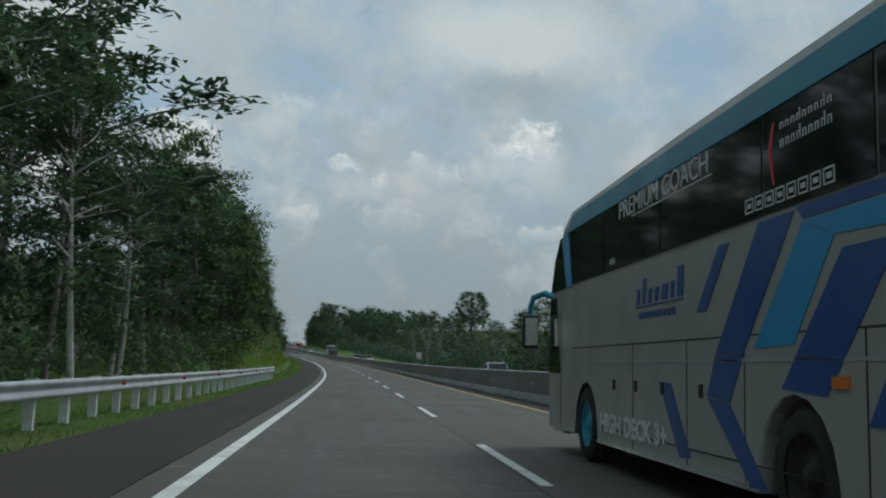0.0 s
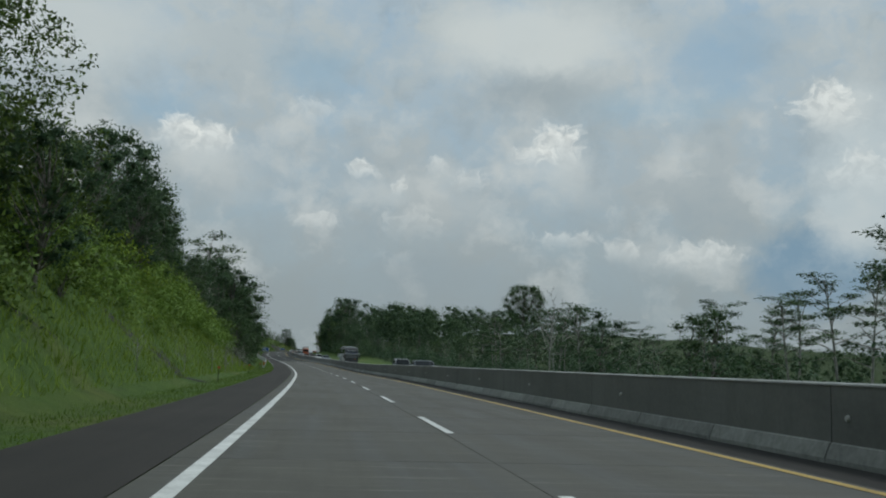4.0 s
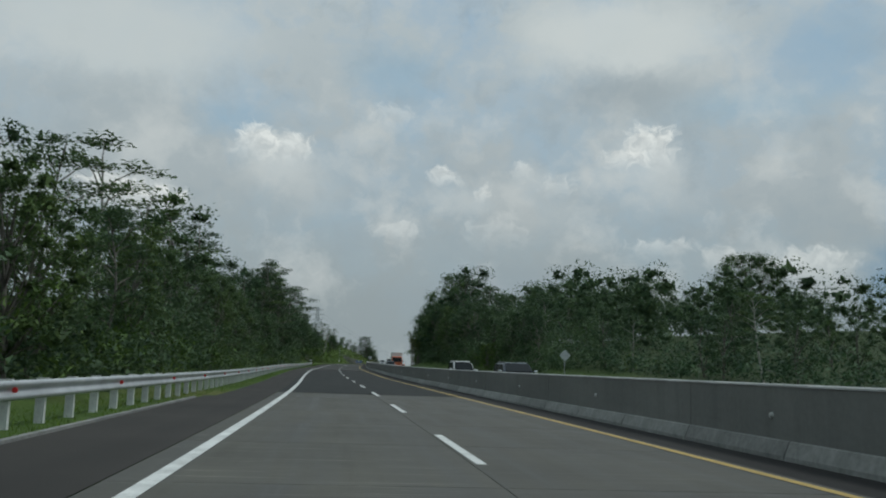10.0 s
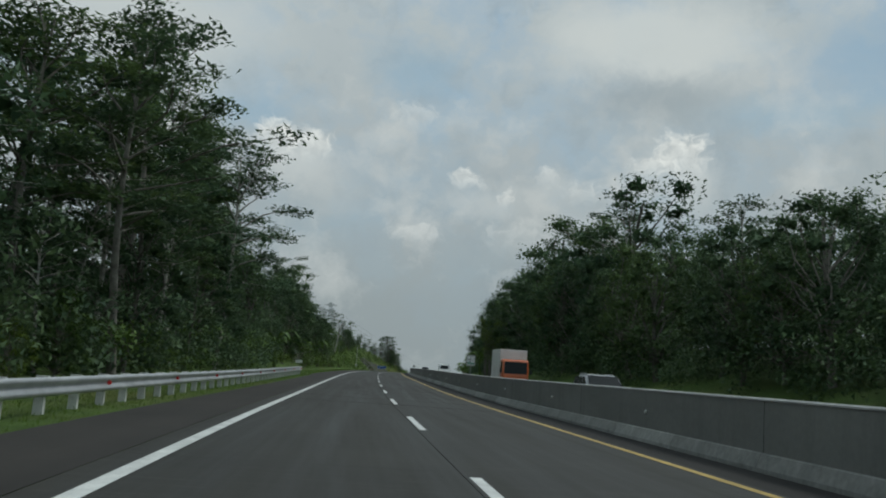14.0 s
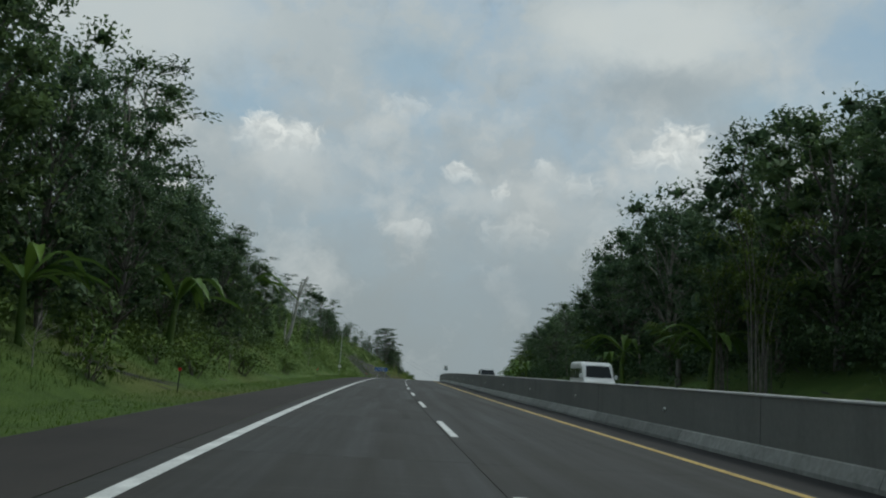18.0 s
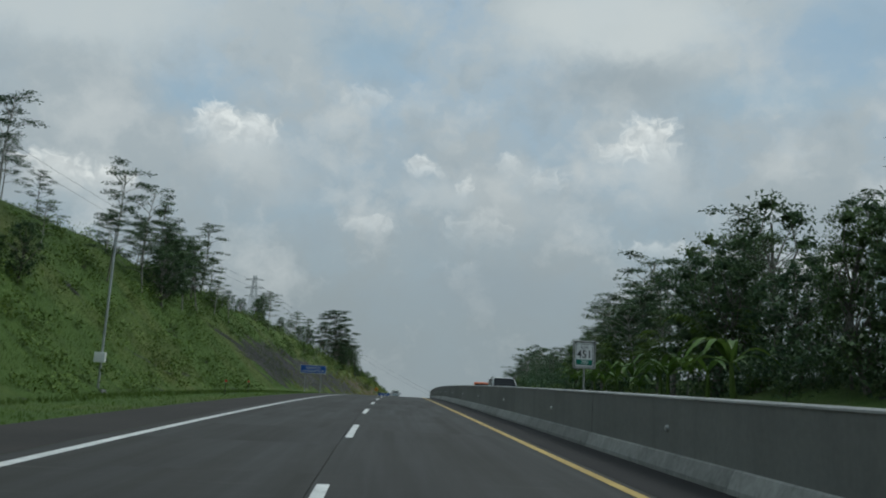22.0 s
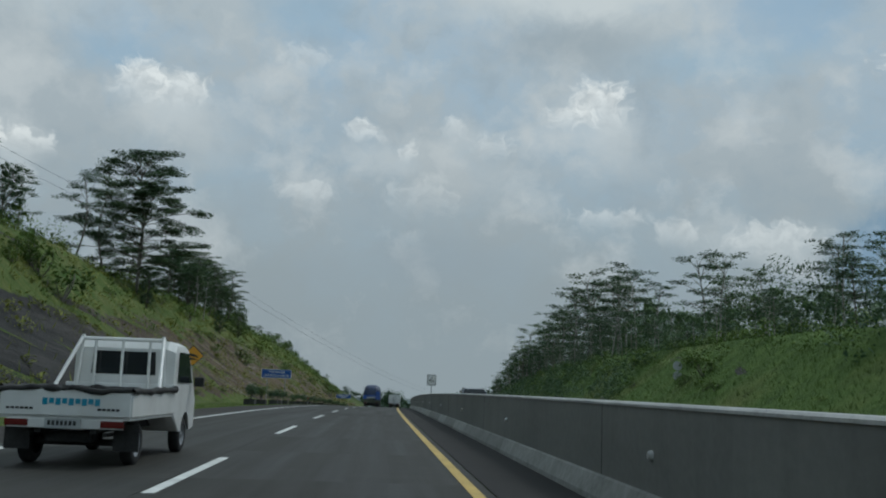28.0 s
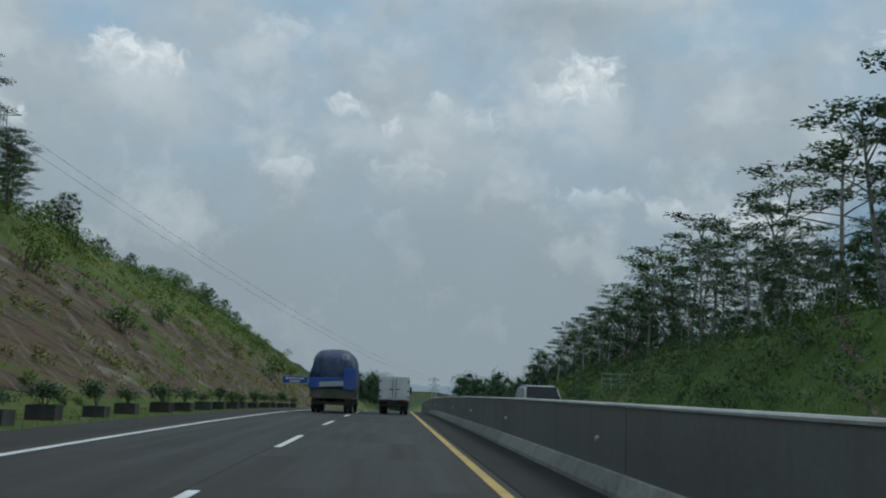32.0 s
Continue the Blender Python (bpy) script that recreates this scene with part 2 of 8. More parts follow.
def ground_mat():
    """Grass, undergrowth, bare earth and rock by place along the road (UV: metres along, metres across)."""
    m = mat("verge_grass", (0.08, 0.12, 0.03), 0.9, 0, 0.2)
    n = Nodes(m)
    uv = n.coords("UV")
    big, mid, fine = n.noise(uv, 0.09, 6), n.noise(uv, 0.9, 6, 0.65), n.noise(uv, 14, 4, 0.7)
    f = n.math("ADD", n.math("MULTIPLY", mid, 0.55), n.math("MULTIPLY", fine, 0.45))
    grass = n.ramp(f, (0.3, (0.034, 0.062, 0.012)), (0.52, (0.072, 0.122, 0.023)), (0.72, (0.122, 0.170, 0.037)))
    dry = n.ramp(f, (0.3, (0.06, 0.07, 0.018)), (0.7, (0.19, 0.185, 0.06)))
    c = n.mix(n.ramp(big, (0.5, (0.0,)), (0.72, (0.8,))), grass, dry)
    sep = n.add("SeparateXYZ")
    n.link(uv, sep.inputs[0])
    # drier, yellower growth on the cutting
    late = n.ramp(n.math("MULTIPLY", sep.outputs[0], 0.0005), (0.395, (0.0,)), (0.425, (1.0,)))
    late = n.math("MULTIPLY", late, n.ramp(sep.outputs[1], (0.0, (1.0,)), (0.01, (0.0,))))
    c = n.mix(n.math("MULTIPLY", late, n.ramp(mid, (0.40, (0.05,)), (0.60, (0.6,)))), c, n.ramp(f, (0.3, (0.07, 0.066, 0.024)), (0.5, (0.13, 0.125, 0.042)), (0.7, (0.205, 0.19, 0.075))))
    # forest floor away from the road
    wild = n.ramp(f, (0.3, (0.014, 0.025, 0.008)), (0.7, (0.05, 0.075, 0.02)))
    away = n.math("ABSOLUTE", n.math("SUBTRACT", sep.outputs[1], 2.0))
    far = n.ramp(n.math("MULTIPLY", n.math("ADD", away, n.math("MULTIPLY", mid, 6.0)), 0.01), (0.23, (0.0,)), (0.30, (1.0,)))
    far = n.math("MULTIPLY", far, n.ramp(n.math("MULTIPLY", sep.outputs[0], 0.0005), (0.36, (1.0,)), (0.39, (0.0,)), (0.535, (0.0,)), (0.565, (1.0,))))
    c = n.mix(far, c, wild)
    # earth and rock laid bare on the cutting
    att = n.add("Attribute")
    att.attribute_name = "bare"
    # strata that dip along the road, crossed by rain gullies
    dip = n.math("SUBTRACT", n.math("MULTIPLY", sep.outputs[0], 0.22), sep.outputs[1])
    bed = n.add("CombineXYZ")
    n.link(n.math("MULTIPLY", sep.outputs[0], 0.07), bed.inputs[0])
    n.link(n.math("MULTIPLY", dip, 0.62), bed.inputs[1])
    lay = n.noise(bed.outputs[0], 1.5, 9, 0.68, 0.6)
    thin = n.noise(bed.outputs[0], 5.0, 6, 0.7, 0.4)
    gully = n.noise(n.coords("UV", (0.75, 0.12, 1)), 1.0, 6, 0.65, 0.5)
    lump = n.noise(n.coords("UV", (1, 1, 1)), 1.1, 8, 0.7)
    rock = n.ramp(lay, (0.37, (0.036, 0.031, 0.026)), (0.44, (0.10, 0.072, 0.046)), (0.50, (0.145, 0.104, 0.064)), (0.56, (0.10, 0.076, 0.052)), (0.64, (0.24, 0.215, 0.175)))
    rock = n.mix(n.ramp(thin, (0.36, (0.85,)), (0.46, (0.0,))), rock, (0.032, 0.027, 0.022))
    rock = n.mix(n.ramp(gully, (0.55, (0.0,)), (0.66, (0.5,))), rock, (0.25, 0.22, 0.175))
    rock = n.mix(n.ramp(lump, (0.32, (0.6,)), (0.44, (0.0,))), rock, (0.045, 0.037, 0.030))
    slate = n.ramp(lay, (0.32, (0.016, 0.017, 0.018)), (0.5, (0.045, 0.043, 0.042)), (0.7, (0.085, 0.08, 0.074)))
    slate = n.mix(n.ramp(thin, (0.32, (0.7,)), (0.44, (0.0,))), slate, (0.016, 0.016, 0.016))
    rock = n.mix(n.ramp(n.math("MULTIPLY", sep.outputs[0], 0.001), (0.885, (0.0,)), (0.93, (1.0,))), slate, rock)
    strip = n.noise(bed.outputs[0], 0.95, 7, 0.62, 0.9)
    edge = n.math("ADD", att.outputs["Fac"], n.math("MULTIPLY", n.math("SUBTRACT", strip, 0.53), 4.6))
    c = n.mix(n.ramp(edge, (0.46, (0.0,)), (0.56, (1.0,))), c, rock)
    n.color(c)
    n.bump(n.math("ADD", n.math("ADD", n.math("MULTIPLY", mid, 1.5), fine), n.math("MULTIPLY", n.math("MULTIPLY", att.outputs["Fac"], n.math("ADD", thin, lay)), 2.2)), 0.8, 0.14)
    return m


M_SLAB = concrete_lane("worn_concrete", 1.0)
M_SLABOLD = concrete_lane("old_dark_concrete", 0.345)
M_ASPH = asphalt("dark_asphalt", (0.011, 0.012, 0.011), (0.025, 0.026, 0.024))
M_SHOULDER = asphalt("shoulder_asphalt", (0.020, 0.018, 0.016), (0.043, 0.038, 0.033))
M_GUTTER = asphalt("stained_asphalt", (0.011, 0.010, 0.010), (0.028, 0.026, 0.024))
M_WHITE = speckled("road_paint_white", (0.42, 0.42, 0.4), (0.72, 0.72, 0.69), 2.0, 0.6, fine=30)
M_YELLOW = speckled("road_paint_yellow", (0.33, 0.22, 0.05), (0.52, 0.36, 0.09), 1.2, 0.6, fine=30)
M_WALL = cast_wall()
M_FOOT = speckled("stained_cast_concrete", (0.16, 0.16, 0.15), (0.31, 0.307, 0.288), 0.9, 0.85, fine=9, bump=0.3, vary=0.2)
M_CAP = speckled("weathered_concrete_top", (0.28, 0.28, 0.27), (0.46, 0.455, 0.44), 1.0, 0.85, fine=20)
M_STEEL = speckled("galvanised_steel", (0.34, 0.35, 0.36), (0.52, 0.53, 0.54), 1.5, 0.5, 0.55, 0.05, vary=0.08)
M_POST = speckled("pale_galvanised_post", (0.45, 0.45, 0.43), (0.66, 0.66, 0.63), 4, 0.6, 0.2, 0.08, vary=0.1)
M_RED = mat("red_reflector", (0.6, 0.02, 0.02), 0.35)
M_BUTTON = mat("white_reflector", (0.40, 0.40, 0.385), 0.4)
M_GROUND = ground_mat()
M_BARK = speckled("grey_brown_bark", (0.06, 0.052, 0.042), (0.19, 0.175, 0.15), 2.5, 0.9, fine=22, bump=0.5, vary=0.25)
M_PALEBARK = speckled("pale_grey_bark", (0.16, 0.15, 0.13), (0.38, 0.36, 0.32), 2.5, 0.9, fine=22, bump=0.4, vary=0.2)
M_LEAF = foliage("dark_broad_leaves", (0.040, 0.072, 0.042), (0.106, 0.160, 0.070), 0.6, 0.32)
M_FEATHER = foliage("feathery_leaves", (0.038, 0.068, 0.040), (0.100, 0.150, 0.068), 0.6, 0.32)
M_BAMBOO = foliage("bamboo_leaves", (0.04, 0.07, 0.016), (0.13, 0.18, 0.042))
M_BUSH = foliage("bright_shrub_leaves", (0.045, 0.085, 0.016), (0.15, 0.215, 0.05))
M_BANANA = foliage("banana_leaves", (0.05, 0.10, 0.02), (0.13, 0.2, 0.045), 0.4)
# brighter, yellower copies for the bank; its sunlight is partly in their colour
M_LITGRASS = foliage("lush_grass_blades", (0.10, 0.155, 0.02), (0.25, 0.32, 0.06), 0.8)
M_LITBUSH = foliage("light_green_leaves", (0.10, 0.165, 0.022), (0.25, 0.33, 0.065), 0.6, 0.35)
M_WEED = foliage("yellow_green_weeds", (0.08, 0.10, 0.022), (0.22, 0.235, 0.06), 0.8)
# a darker version of the grass blades for the later banks
M_BANK = foliage("rough_bank_grass", (0.036, 0.066, 0.013), (0.105, 0.15, 0.032), 0.8)
M_GRASS = foliage("grass_blades", (0.06, 0.108, 0.016), (0.15, 0.222, 0.04), 0.8, 0.35)

# ---- the clouds ahead, a plain curved backdrop far off
def cloud_backdrop():
    m = bpy.data.materials.new("cloudy_sky")
    m.use_nodes = True
    m.node_tree.nodes["Principled BSDF"].inputs["Roughness"].default_value = 1.0
    n = Nodes(m)
    uv = n.coords("UV")
    def shifted(vec, scale, detail, rough, reach):
        """The coordinates stirred by a noise, for billowing edges."""
        w = n.add("TexNoise", Scale=scale, Detail=detail, Roughness=rough)
        n.link(vec, w.inputs["Vector"])
        off = n.add("VectorMath")
        off.operation = "MULTIPLY_ADD"
        n.link(w.outputs["Color"], off.inputs[0])
        off.inputs[1].default_value, off.inputs[2].default_value = (reach, reach * 0.8, 0), (-reach / 2, -reach * 0.4, 0)
        add = n.add("VectorMath")
        n.link(vec, add.inputs[0])
        n.link(off.outputs[0], add.inputs[1])
        return add.outputs[0]

    bent = shifted(shifted(uv, 0.22, 3.0, 0.5, 3.6), 1.1, 8.0, 0.66, 2.0)

    def puff(x, y, rx, ry, soft=0.5, flat=False):
        """1 inside an uneven heap of cloud, 0 outside."""
        sub = n.add("VectorMath")
        sub.operation = "SUBTRACT"
        n.link(bent, sub.inputs[0])
        sub.inputs[1].default_value = (x, y, 0)
        mul = n.add("VectorMath")
        mul.operation = "MULTIPLY"
        n.link(sub.outputs[0], mul.inputs[0])
        mul.inputs[1].default_value = (1 / rx, 1 / ry, 0)
        ln = n.add("VectorMath")
        ln.operation = "LENGTH"
        n.link(mul.outputs[0], ln.inputs[0])
        mr = n.add("MapRange")
        mr.interpolation_type = "SMOOTHSTEP"
        n.link(ln.outputs["Value"], mr.inputs["Value"])
        mr.inputs["From Min"].default_value, mr.inputs["From Max"].default_value = 1.0, 1.0 - soft
        return mr.outputs["Result"]

    sep = n.add("SeparateXYZ")
    n.link(uv, sep.inputs[0])
    high = n.math("DIVIDE", sep.outputs[1], 30.0)
    blue = n.ramp(high, (0.0, (0.29, 0.325, 0.345)), (0.35, (0.34, 0.405, 0.45)), (0.65, (0.33, 0.44, 0.55)), (1.0, (0.26, 0.39, 0.55)))
    veil = n.noise(shifted(uv, 0.3, 4.0, 0.55, 5.0), 0.11, 9, 0.6)
    heap = n.noise(shifted(uv, 0.5, 5.0, 0.6, 3.0), 0.2, 9, 0.62)
    cover = n.ramp(high, (0.0, (0.285, 0.31, 0.32)), (0.25, (0.315, 0.34, 0.35)), (0.5, (0.40, 0.42, 0.43)), (1.0, (0.49, 0.51, 0.515)))
    c = n.mix(n.ramp(veil, (0.34, (0.25,)), (0.56, (0.95,))), blue, cover)
    c = n.mix(n.ramp(heap, (0.52, (0.0,)), (0.68, (0.55,))), c, (0.54, 0.54, 0.53))
    c = n.mix(n.ramp(heap, (0.32, (0.45,)), (0.46, (0.0,))), c, (0.31, 0.35, 0.38))
    grey, pale, white = (0.36, 0.39, 0.41), (0.55, 0.56, 0.555), (0.76, 0.73, 0.69)
    for x, y, rx, ry, k, soft, tone in ((8.5, 25.0, 9.5, 4.4, 0.9, 0.7, (0.60, 0.60, 0.585)), (8.5, 21.4, 7.0, 2.6, 0.85, 0.85, (0.34, 0.37, 0.39)), (22, 23.5, 6, 4, 0.6, 0.8, (0.30, 0.40, 0.50)), (-24, 23.5, 12.5, 5.5, 0.9, 0.7, pale), (-24, 19.3, 8, 2.0, 0.5, 0.9, grey),
                                        (-6.5, 22.8, 5.0, 3.0, 0.65, 0.9, (0.30, 0.41, 0.51)), (17, 20.0, 8.0, 2.2, 0.5, 0.9, (0.31, 0.42, 0.51)), (-17, 18.8, 3.5, 1.4, 0.5, 0.9, (0.31, 0.41, 0.5)), (1.6, 8.4, 7, 2.4, 0.65, 0.9, (0.31, 0.345, 0.37)),
                                        (26.5, 8.8, 5.0, 3.6, 0.9, 0.5, (0.20, 0.29, 0.38)), (29.5, 15, 4.2, 7.0, 0.85, 0.5, (0.52, 0.55, 0.565)), (-12.5, 14.6, 5.0, 2.6, 0.55, 0.9, (0.50, 0.50, 0.49)), (3, 13.4, 6.0, 2.4, 0.5, 0.9, (0.49, 0.495, 0.49)), (11, 14.6, 4.0, 2.6, 0.5, 0.9, (0.5, 0.5, 0.49))):
        c = n.mix(n.math("MULTIPLY", puff(x, y, rx, ry, soft), k), c, tone)
    # broken heaps in the middle of the sky
    mottle = n.noise(shifted(uv, 0.7, 6.0, 0.62, 2.2), 0.2, 9, 0.6)
    band = n.ramp(high, (0.2, (0.0,)), (0.36, (1.0,)), (0.62, (1.0,)), (0.8, (0.15,)))
    c = n.mix(n.math("MULTIPLY", band, n.ramp(mottle, (0.50, (0.0,)), (0.68, (0.42,)))), c, (0.60, 0.59, 0.575))
    c = n.mix(n.math("MULTIPLY", band, n.ramp(mottle, (0.34, (0.32,)), (0.47, (0.0,)))), c, (0.335, 0.375, 0.405))
    # bodies and lit tops of the heaps
    for x, y, rx, ry, k in ((-13.8, 16.0, 4.0, 2.8, 0.6), (10.2, 16.6, 3.6, 3.0, 0.65), (-1.5, 14.6, 4.0, 1.6, 0.45), (2.8, 15.4, 2.2, 1.6, 0.4), (-22, 13.4, 4.2, 2.2, 0.5), (18.5, 9.8, 6.0, 1.8, 0.4), (28.5, 18.6, 3.0, 2.6, 0.6)):
        c = n.mix(n.math("MULTIPLY", puff(x, y, rx, ry, 0.95), k), c, (0.60, 0.595, 0.58))
    # lit heads: crisp, billowing tops that fade out downwards
    curl = shifted(shifted(uv, 0.55, 3.0, 0.5, 2.6), 2.0, 4.0, 0.52, 0.8)
    billow = n.noise(curl, 1.5, 5, 0.5)

    def head(x, y, rx, ry):
        sub = n.add("VectorMath")
        sub.operation = "SUBTRACT"
        n.link(curl, sub.inputs[0])
        sub.inputs[1].default_value = (x, y, 0)
        mul = n.add("VectorMath")
        mul.operation = "MULTIPLY"
        n.link(sub.outputs[0], mul.inputs[0])
        mul.inputs[1].default_value = (1 / rx, 1 / ry, 0)
        ln = n.add("VectorMath")
        ln.operation = "LENGTH"
        n.link(mul.outputs[0], ln.inputs[0])
        inside = n.math("ADD", n.math("SUBTRACT", 1.0, ln.outputs["Value"]), n.math("MULTIPLY", n.math("SUBTRACT", billow, 0.5), 1.1))
        edge = n.add("MapRange")
        edge.interpolation_type = "SMOOTHSTEP"
        n.link(inside, edge.inputs["Value"])
        edge.inputs["From Min"].default_value, edge.inputs["From Max"].default_value = -0.02, 0.55
        fade = n.add("MapRange")
        fade.interpolation_type = "SMOOTHSTEP"
        n.link(sep.outputs[1], fade.inputs["Value"])
        fade.inputs["From Min"].default_value, fade.inputs["From Max"].default_value = y - ry * 1.0, y + ry * 0.75
        return n.math("MULTIPLY", edge.outputs["Result"], fade.outputs["Result"])

    lit = n.ramp(billow, (0.36, (0.60, 0.585, 0.565)), (0.62, (0.82, 0.79, 0.75)))
    for x, y, rx, ry, k in ((-15.3, 17.1, 1.7, 1.7, 0.9), (-13.0, 16.7, 2.2, 1.4, 0.7), (-2.9, 15.3, 1.3, 0.8, 0.6), (-0.5, 14.3, 0.9, 0.7, 0.5), (2.3, 15.9, 1.0, 0.9, 0.4), (4.4, 14.9, 1.4, 1.0, 0.45), (10.6, 17.3, 2.1, 2.1, 0.9), (8.9, 16.7, 1.7, 1.2, 0.7),
                            (-5.9, 11.7, 2.2, 0.8, 0.35), (11.2, 10.9, 2.6, 0.9, 0.4), (14.7, 10.0, 1.8, 0.9, 0.4), (19.8, 9.6, 2.8, 1.3, 0.5), (27.6, 18.9, 2.4, 2.4, 0.8), (29.5, 14.5, 2.6, 2.2, 0.45), (-20.6, 13.1, 1.8, 1.0, 0.75), (-23.3, 13.2, 2.4, 1.5, 0.8), (0.5, 11.6, 2.4, 1.7, 0.22), (-6.6, 19.3, 2.2, 1.3, 0.28)):
        c = n.mix(n.math("MULTIPLY", head(x, y, rx, ry), k), c, lit)
    c = n.mix(n.ramp(high, (0.04, (0.85,)), (0.3, (0.0,))), c, (0.30, 0.325, 0.335))
    # distant hills painted on the backdrop, their bluish haze mixed into the colour
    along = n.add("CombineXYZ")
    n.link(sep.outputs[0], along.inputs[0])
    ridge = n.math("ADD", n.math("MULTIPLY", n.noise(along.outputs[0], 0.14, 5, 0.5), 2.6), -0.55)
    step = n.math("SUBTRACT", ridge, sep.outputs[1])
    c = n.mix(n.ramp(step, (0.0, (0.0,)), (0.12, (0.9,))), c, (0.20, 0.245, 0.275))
    e = n.add("Emission", Strength=1.0)
    n.link(c, e.inputs["Color"])
    n.link(e.outputs["Emission"], n.t.nodes["Material Output"].inputs["Surface"])
    az = np.radians(np.arange(-80, 80.1, 4.0))
    z = np.arange(-260.0, 2700.0, 210.0)
    A, Zz = np.meshgrid(az, z, indexing="ij")
    v = np.stack([np.sin(A) * 3700, 450 + np.cos(A) * 3700, Zz], -1).reshape(-1, 3)
    k = len(z)
    f = [(i * k + j, i * k + j + 1, (i + 1) * k + j + 1, (i + 1) * k + j) for i in range(len(az) - 1) for j in range(k - 1)]
    return v, f, m, np.stack([np.degrees(A).ravel(), Zz.ravel() / 3700 * 57.3], -1)


_v, _f, _m, _uv = cloud_backdrop()

# ---- building helpers
def mesh_from(name, verts, faces, material, uv=None, smooth=False):
    me = bpy.data.meshes.new(name)
    me.from_pydata([tuple(v) for v in np.asarray(verts, float).tolist()], [], faces)
    if uv is not None:
        lay = me.uv_layers.new(name="UVMap")
        idx = np.empty(len(me.loops), np.int32)
        me.loops.foreach_get("vertex_index", idx)
        lay.data.foreach_set("uv", np.asarray(uv, np.float32)[idx].ravel())
    me.materials.append(material)
    if smooth:
        me.polygons.foreach_set("use_smooth", [True] * len(me.polygons))
    me.update()
    return me


def put(name, me, parent=None, m=None, label=""):
    """Links a mesh as one object, a part where it has a parent."""
    ob = new(name, me)
    if parent is not None:
        ob.parent = parent
    if m is not None:
        ob.matrix_basis = m
    if label:
        ob["label"] = label
    return ob


def part(name, bm, material, parent, label="", smooth=False):
    me = bpy.data.meshes.new(name)
    bm.normal_update()
    bm.to_mesh(me)
    bm.free()
    me.materials.append(material)
    if smooth:
        me.polygons.foreach_set("use_smooth", [True] * len(me.polygons))
    return put(name, me, parent, label=label)


def thing(name, label, category, group="", m=None):
    ob = tagged(new(name), label, category, group)
    if m is not None:
        ob.matrix_basis = m
    return ob


def sweep(name, s, profile, material, closed=False, parent=None, smooth=False):
    """A mesh drawn along the road through a profile of (u, z)."""
    s = np.asarray(s, float)
    k, prof = len(profile), np.asarray(profile, float)
    verts = np.concatenate([world(v, prof[:, 0], prof[:, 1]) for v in s])
    wide = np.concatenate([[0.0], np.cumsum(np.hypot(np.diff(prof[:, 0]), np.diff(prof[:, 1])))]) + prof[0, 0]
    uv = np.stack([np.repeat(s, k), np.tile(wide, len(s))], -1)
    faces = [(i * k + j, i * k + (j + 1) % k, (i + 1) * k + (j + 1) % k, (i + 1) * k + j) for i in range(len(s) - 1) for j in range(k if closed else k - 1)]
    if closed:
        faces += [tuple(range(k))[::-1], tuple(range((len(s) - 1) * k, len(s) * k))]
    return put(name, mesh_from(name, verts, faces, material, uv, smooth), parent)


def smoothstep(a, b, x):
    t = np.clip((np.asarray(x, float) - a) / (b - a), 0, 1)
    return t * t * (3 - 2 * t)


def wobble(s, u, size, seed=0.0):
    """Gentle unevenness between -1 and 1."""
    return (np.sin(s / size + seed) + np.sin(u / size * 1.3 + seed * 2.1) + np.sin((s + u) / size * 0.71 + seed * 3.7) + np.sin((s - 1.7 * u) / size * 0.43 + 1.3 + seed)) / 4


# ---- the ground: banks and cuttings beside the road
S_BANK = [-200, 40, 66, 90, 200, 240, 262, 500, 540, 590, 630, 690, 710, 760, 800, 850, 900, 960, 1000, 1050, 1120, 1300]
L_FOOT = [8.6, 8.6, 8.6, 8.6, 8.8, 9, 9, 9, 9, 9, 9.4, 10.5, 12, 12.2, 12.2, 12, 11.5, 11.5, 11.5, 11.5, 11.5, 11.5]
L_SLOPE = [0.10, 0.1, 0.2, 1.25, 1.25, 0.9, 0.15, 0.15, 0.3, 0.5, 0.82, 0.95, 1.05, 1.08, 1.1, 1.05, 0.95, 0.9, 0.88, 0.85, 0.8, 0.6]
L_TOP = [2, 2, 3, 6, 6, 5, 2, 2, 4, 6, 8, 9.5, 10.2, 10.4, 10.2, 10.6, 11.2, 12, 13.5, 16, 16, 3]
R_SLOPE = [-0.1, -0.1, -0.1, -0.1, -0.1, -0.1, -0.1, 0.3, 0.35, 0.4, 0.4, 0.35, 0.3, 0.2, 0.3, 0.6, 0.85, 0.9, 0.9, 0.85, 0.7, 0.4]
R_TOP = [-3, -3, -3, -3, -3, -3, -2, 3, 4, 5, 5, 4, 3, 2, 2.5, 4.0, 5.0, 5.6, 5.4, 5.0, 4.0, 1.0]


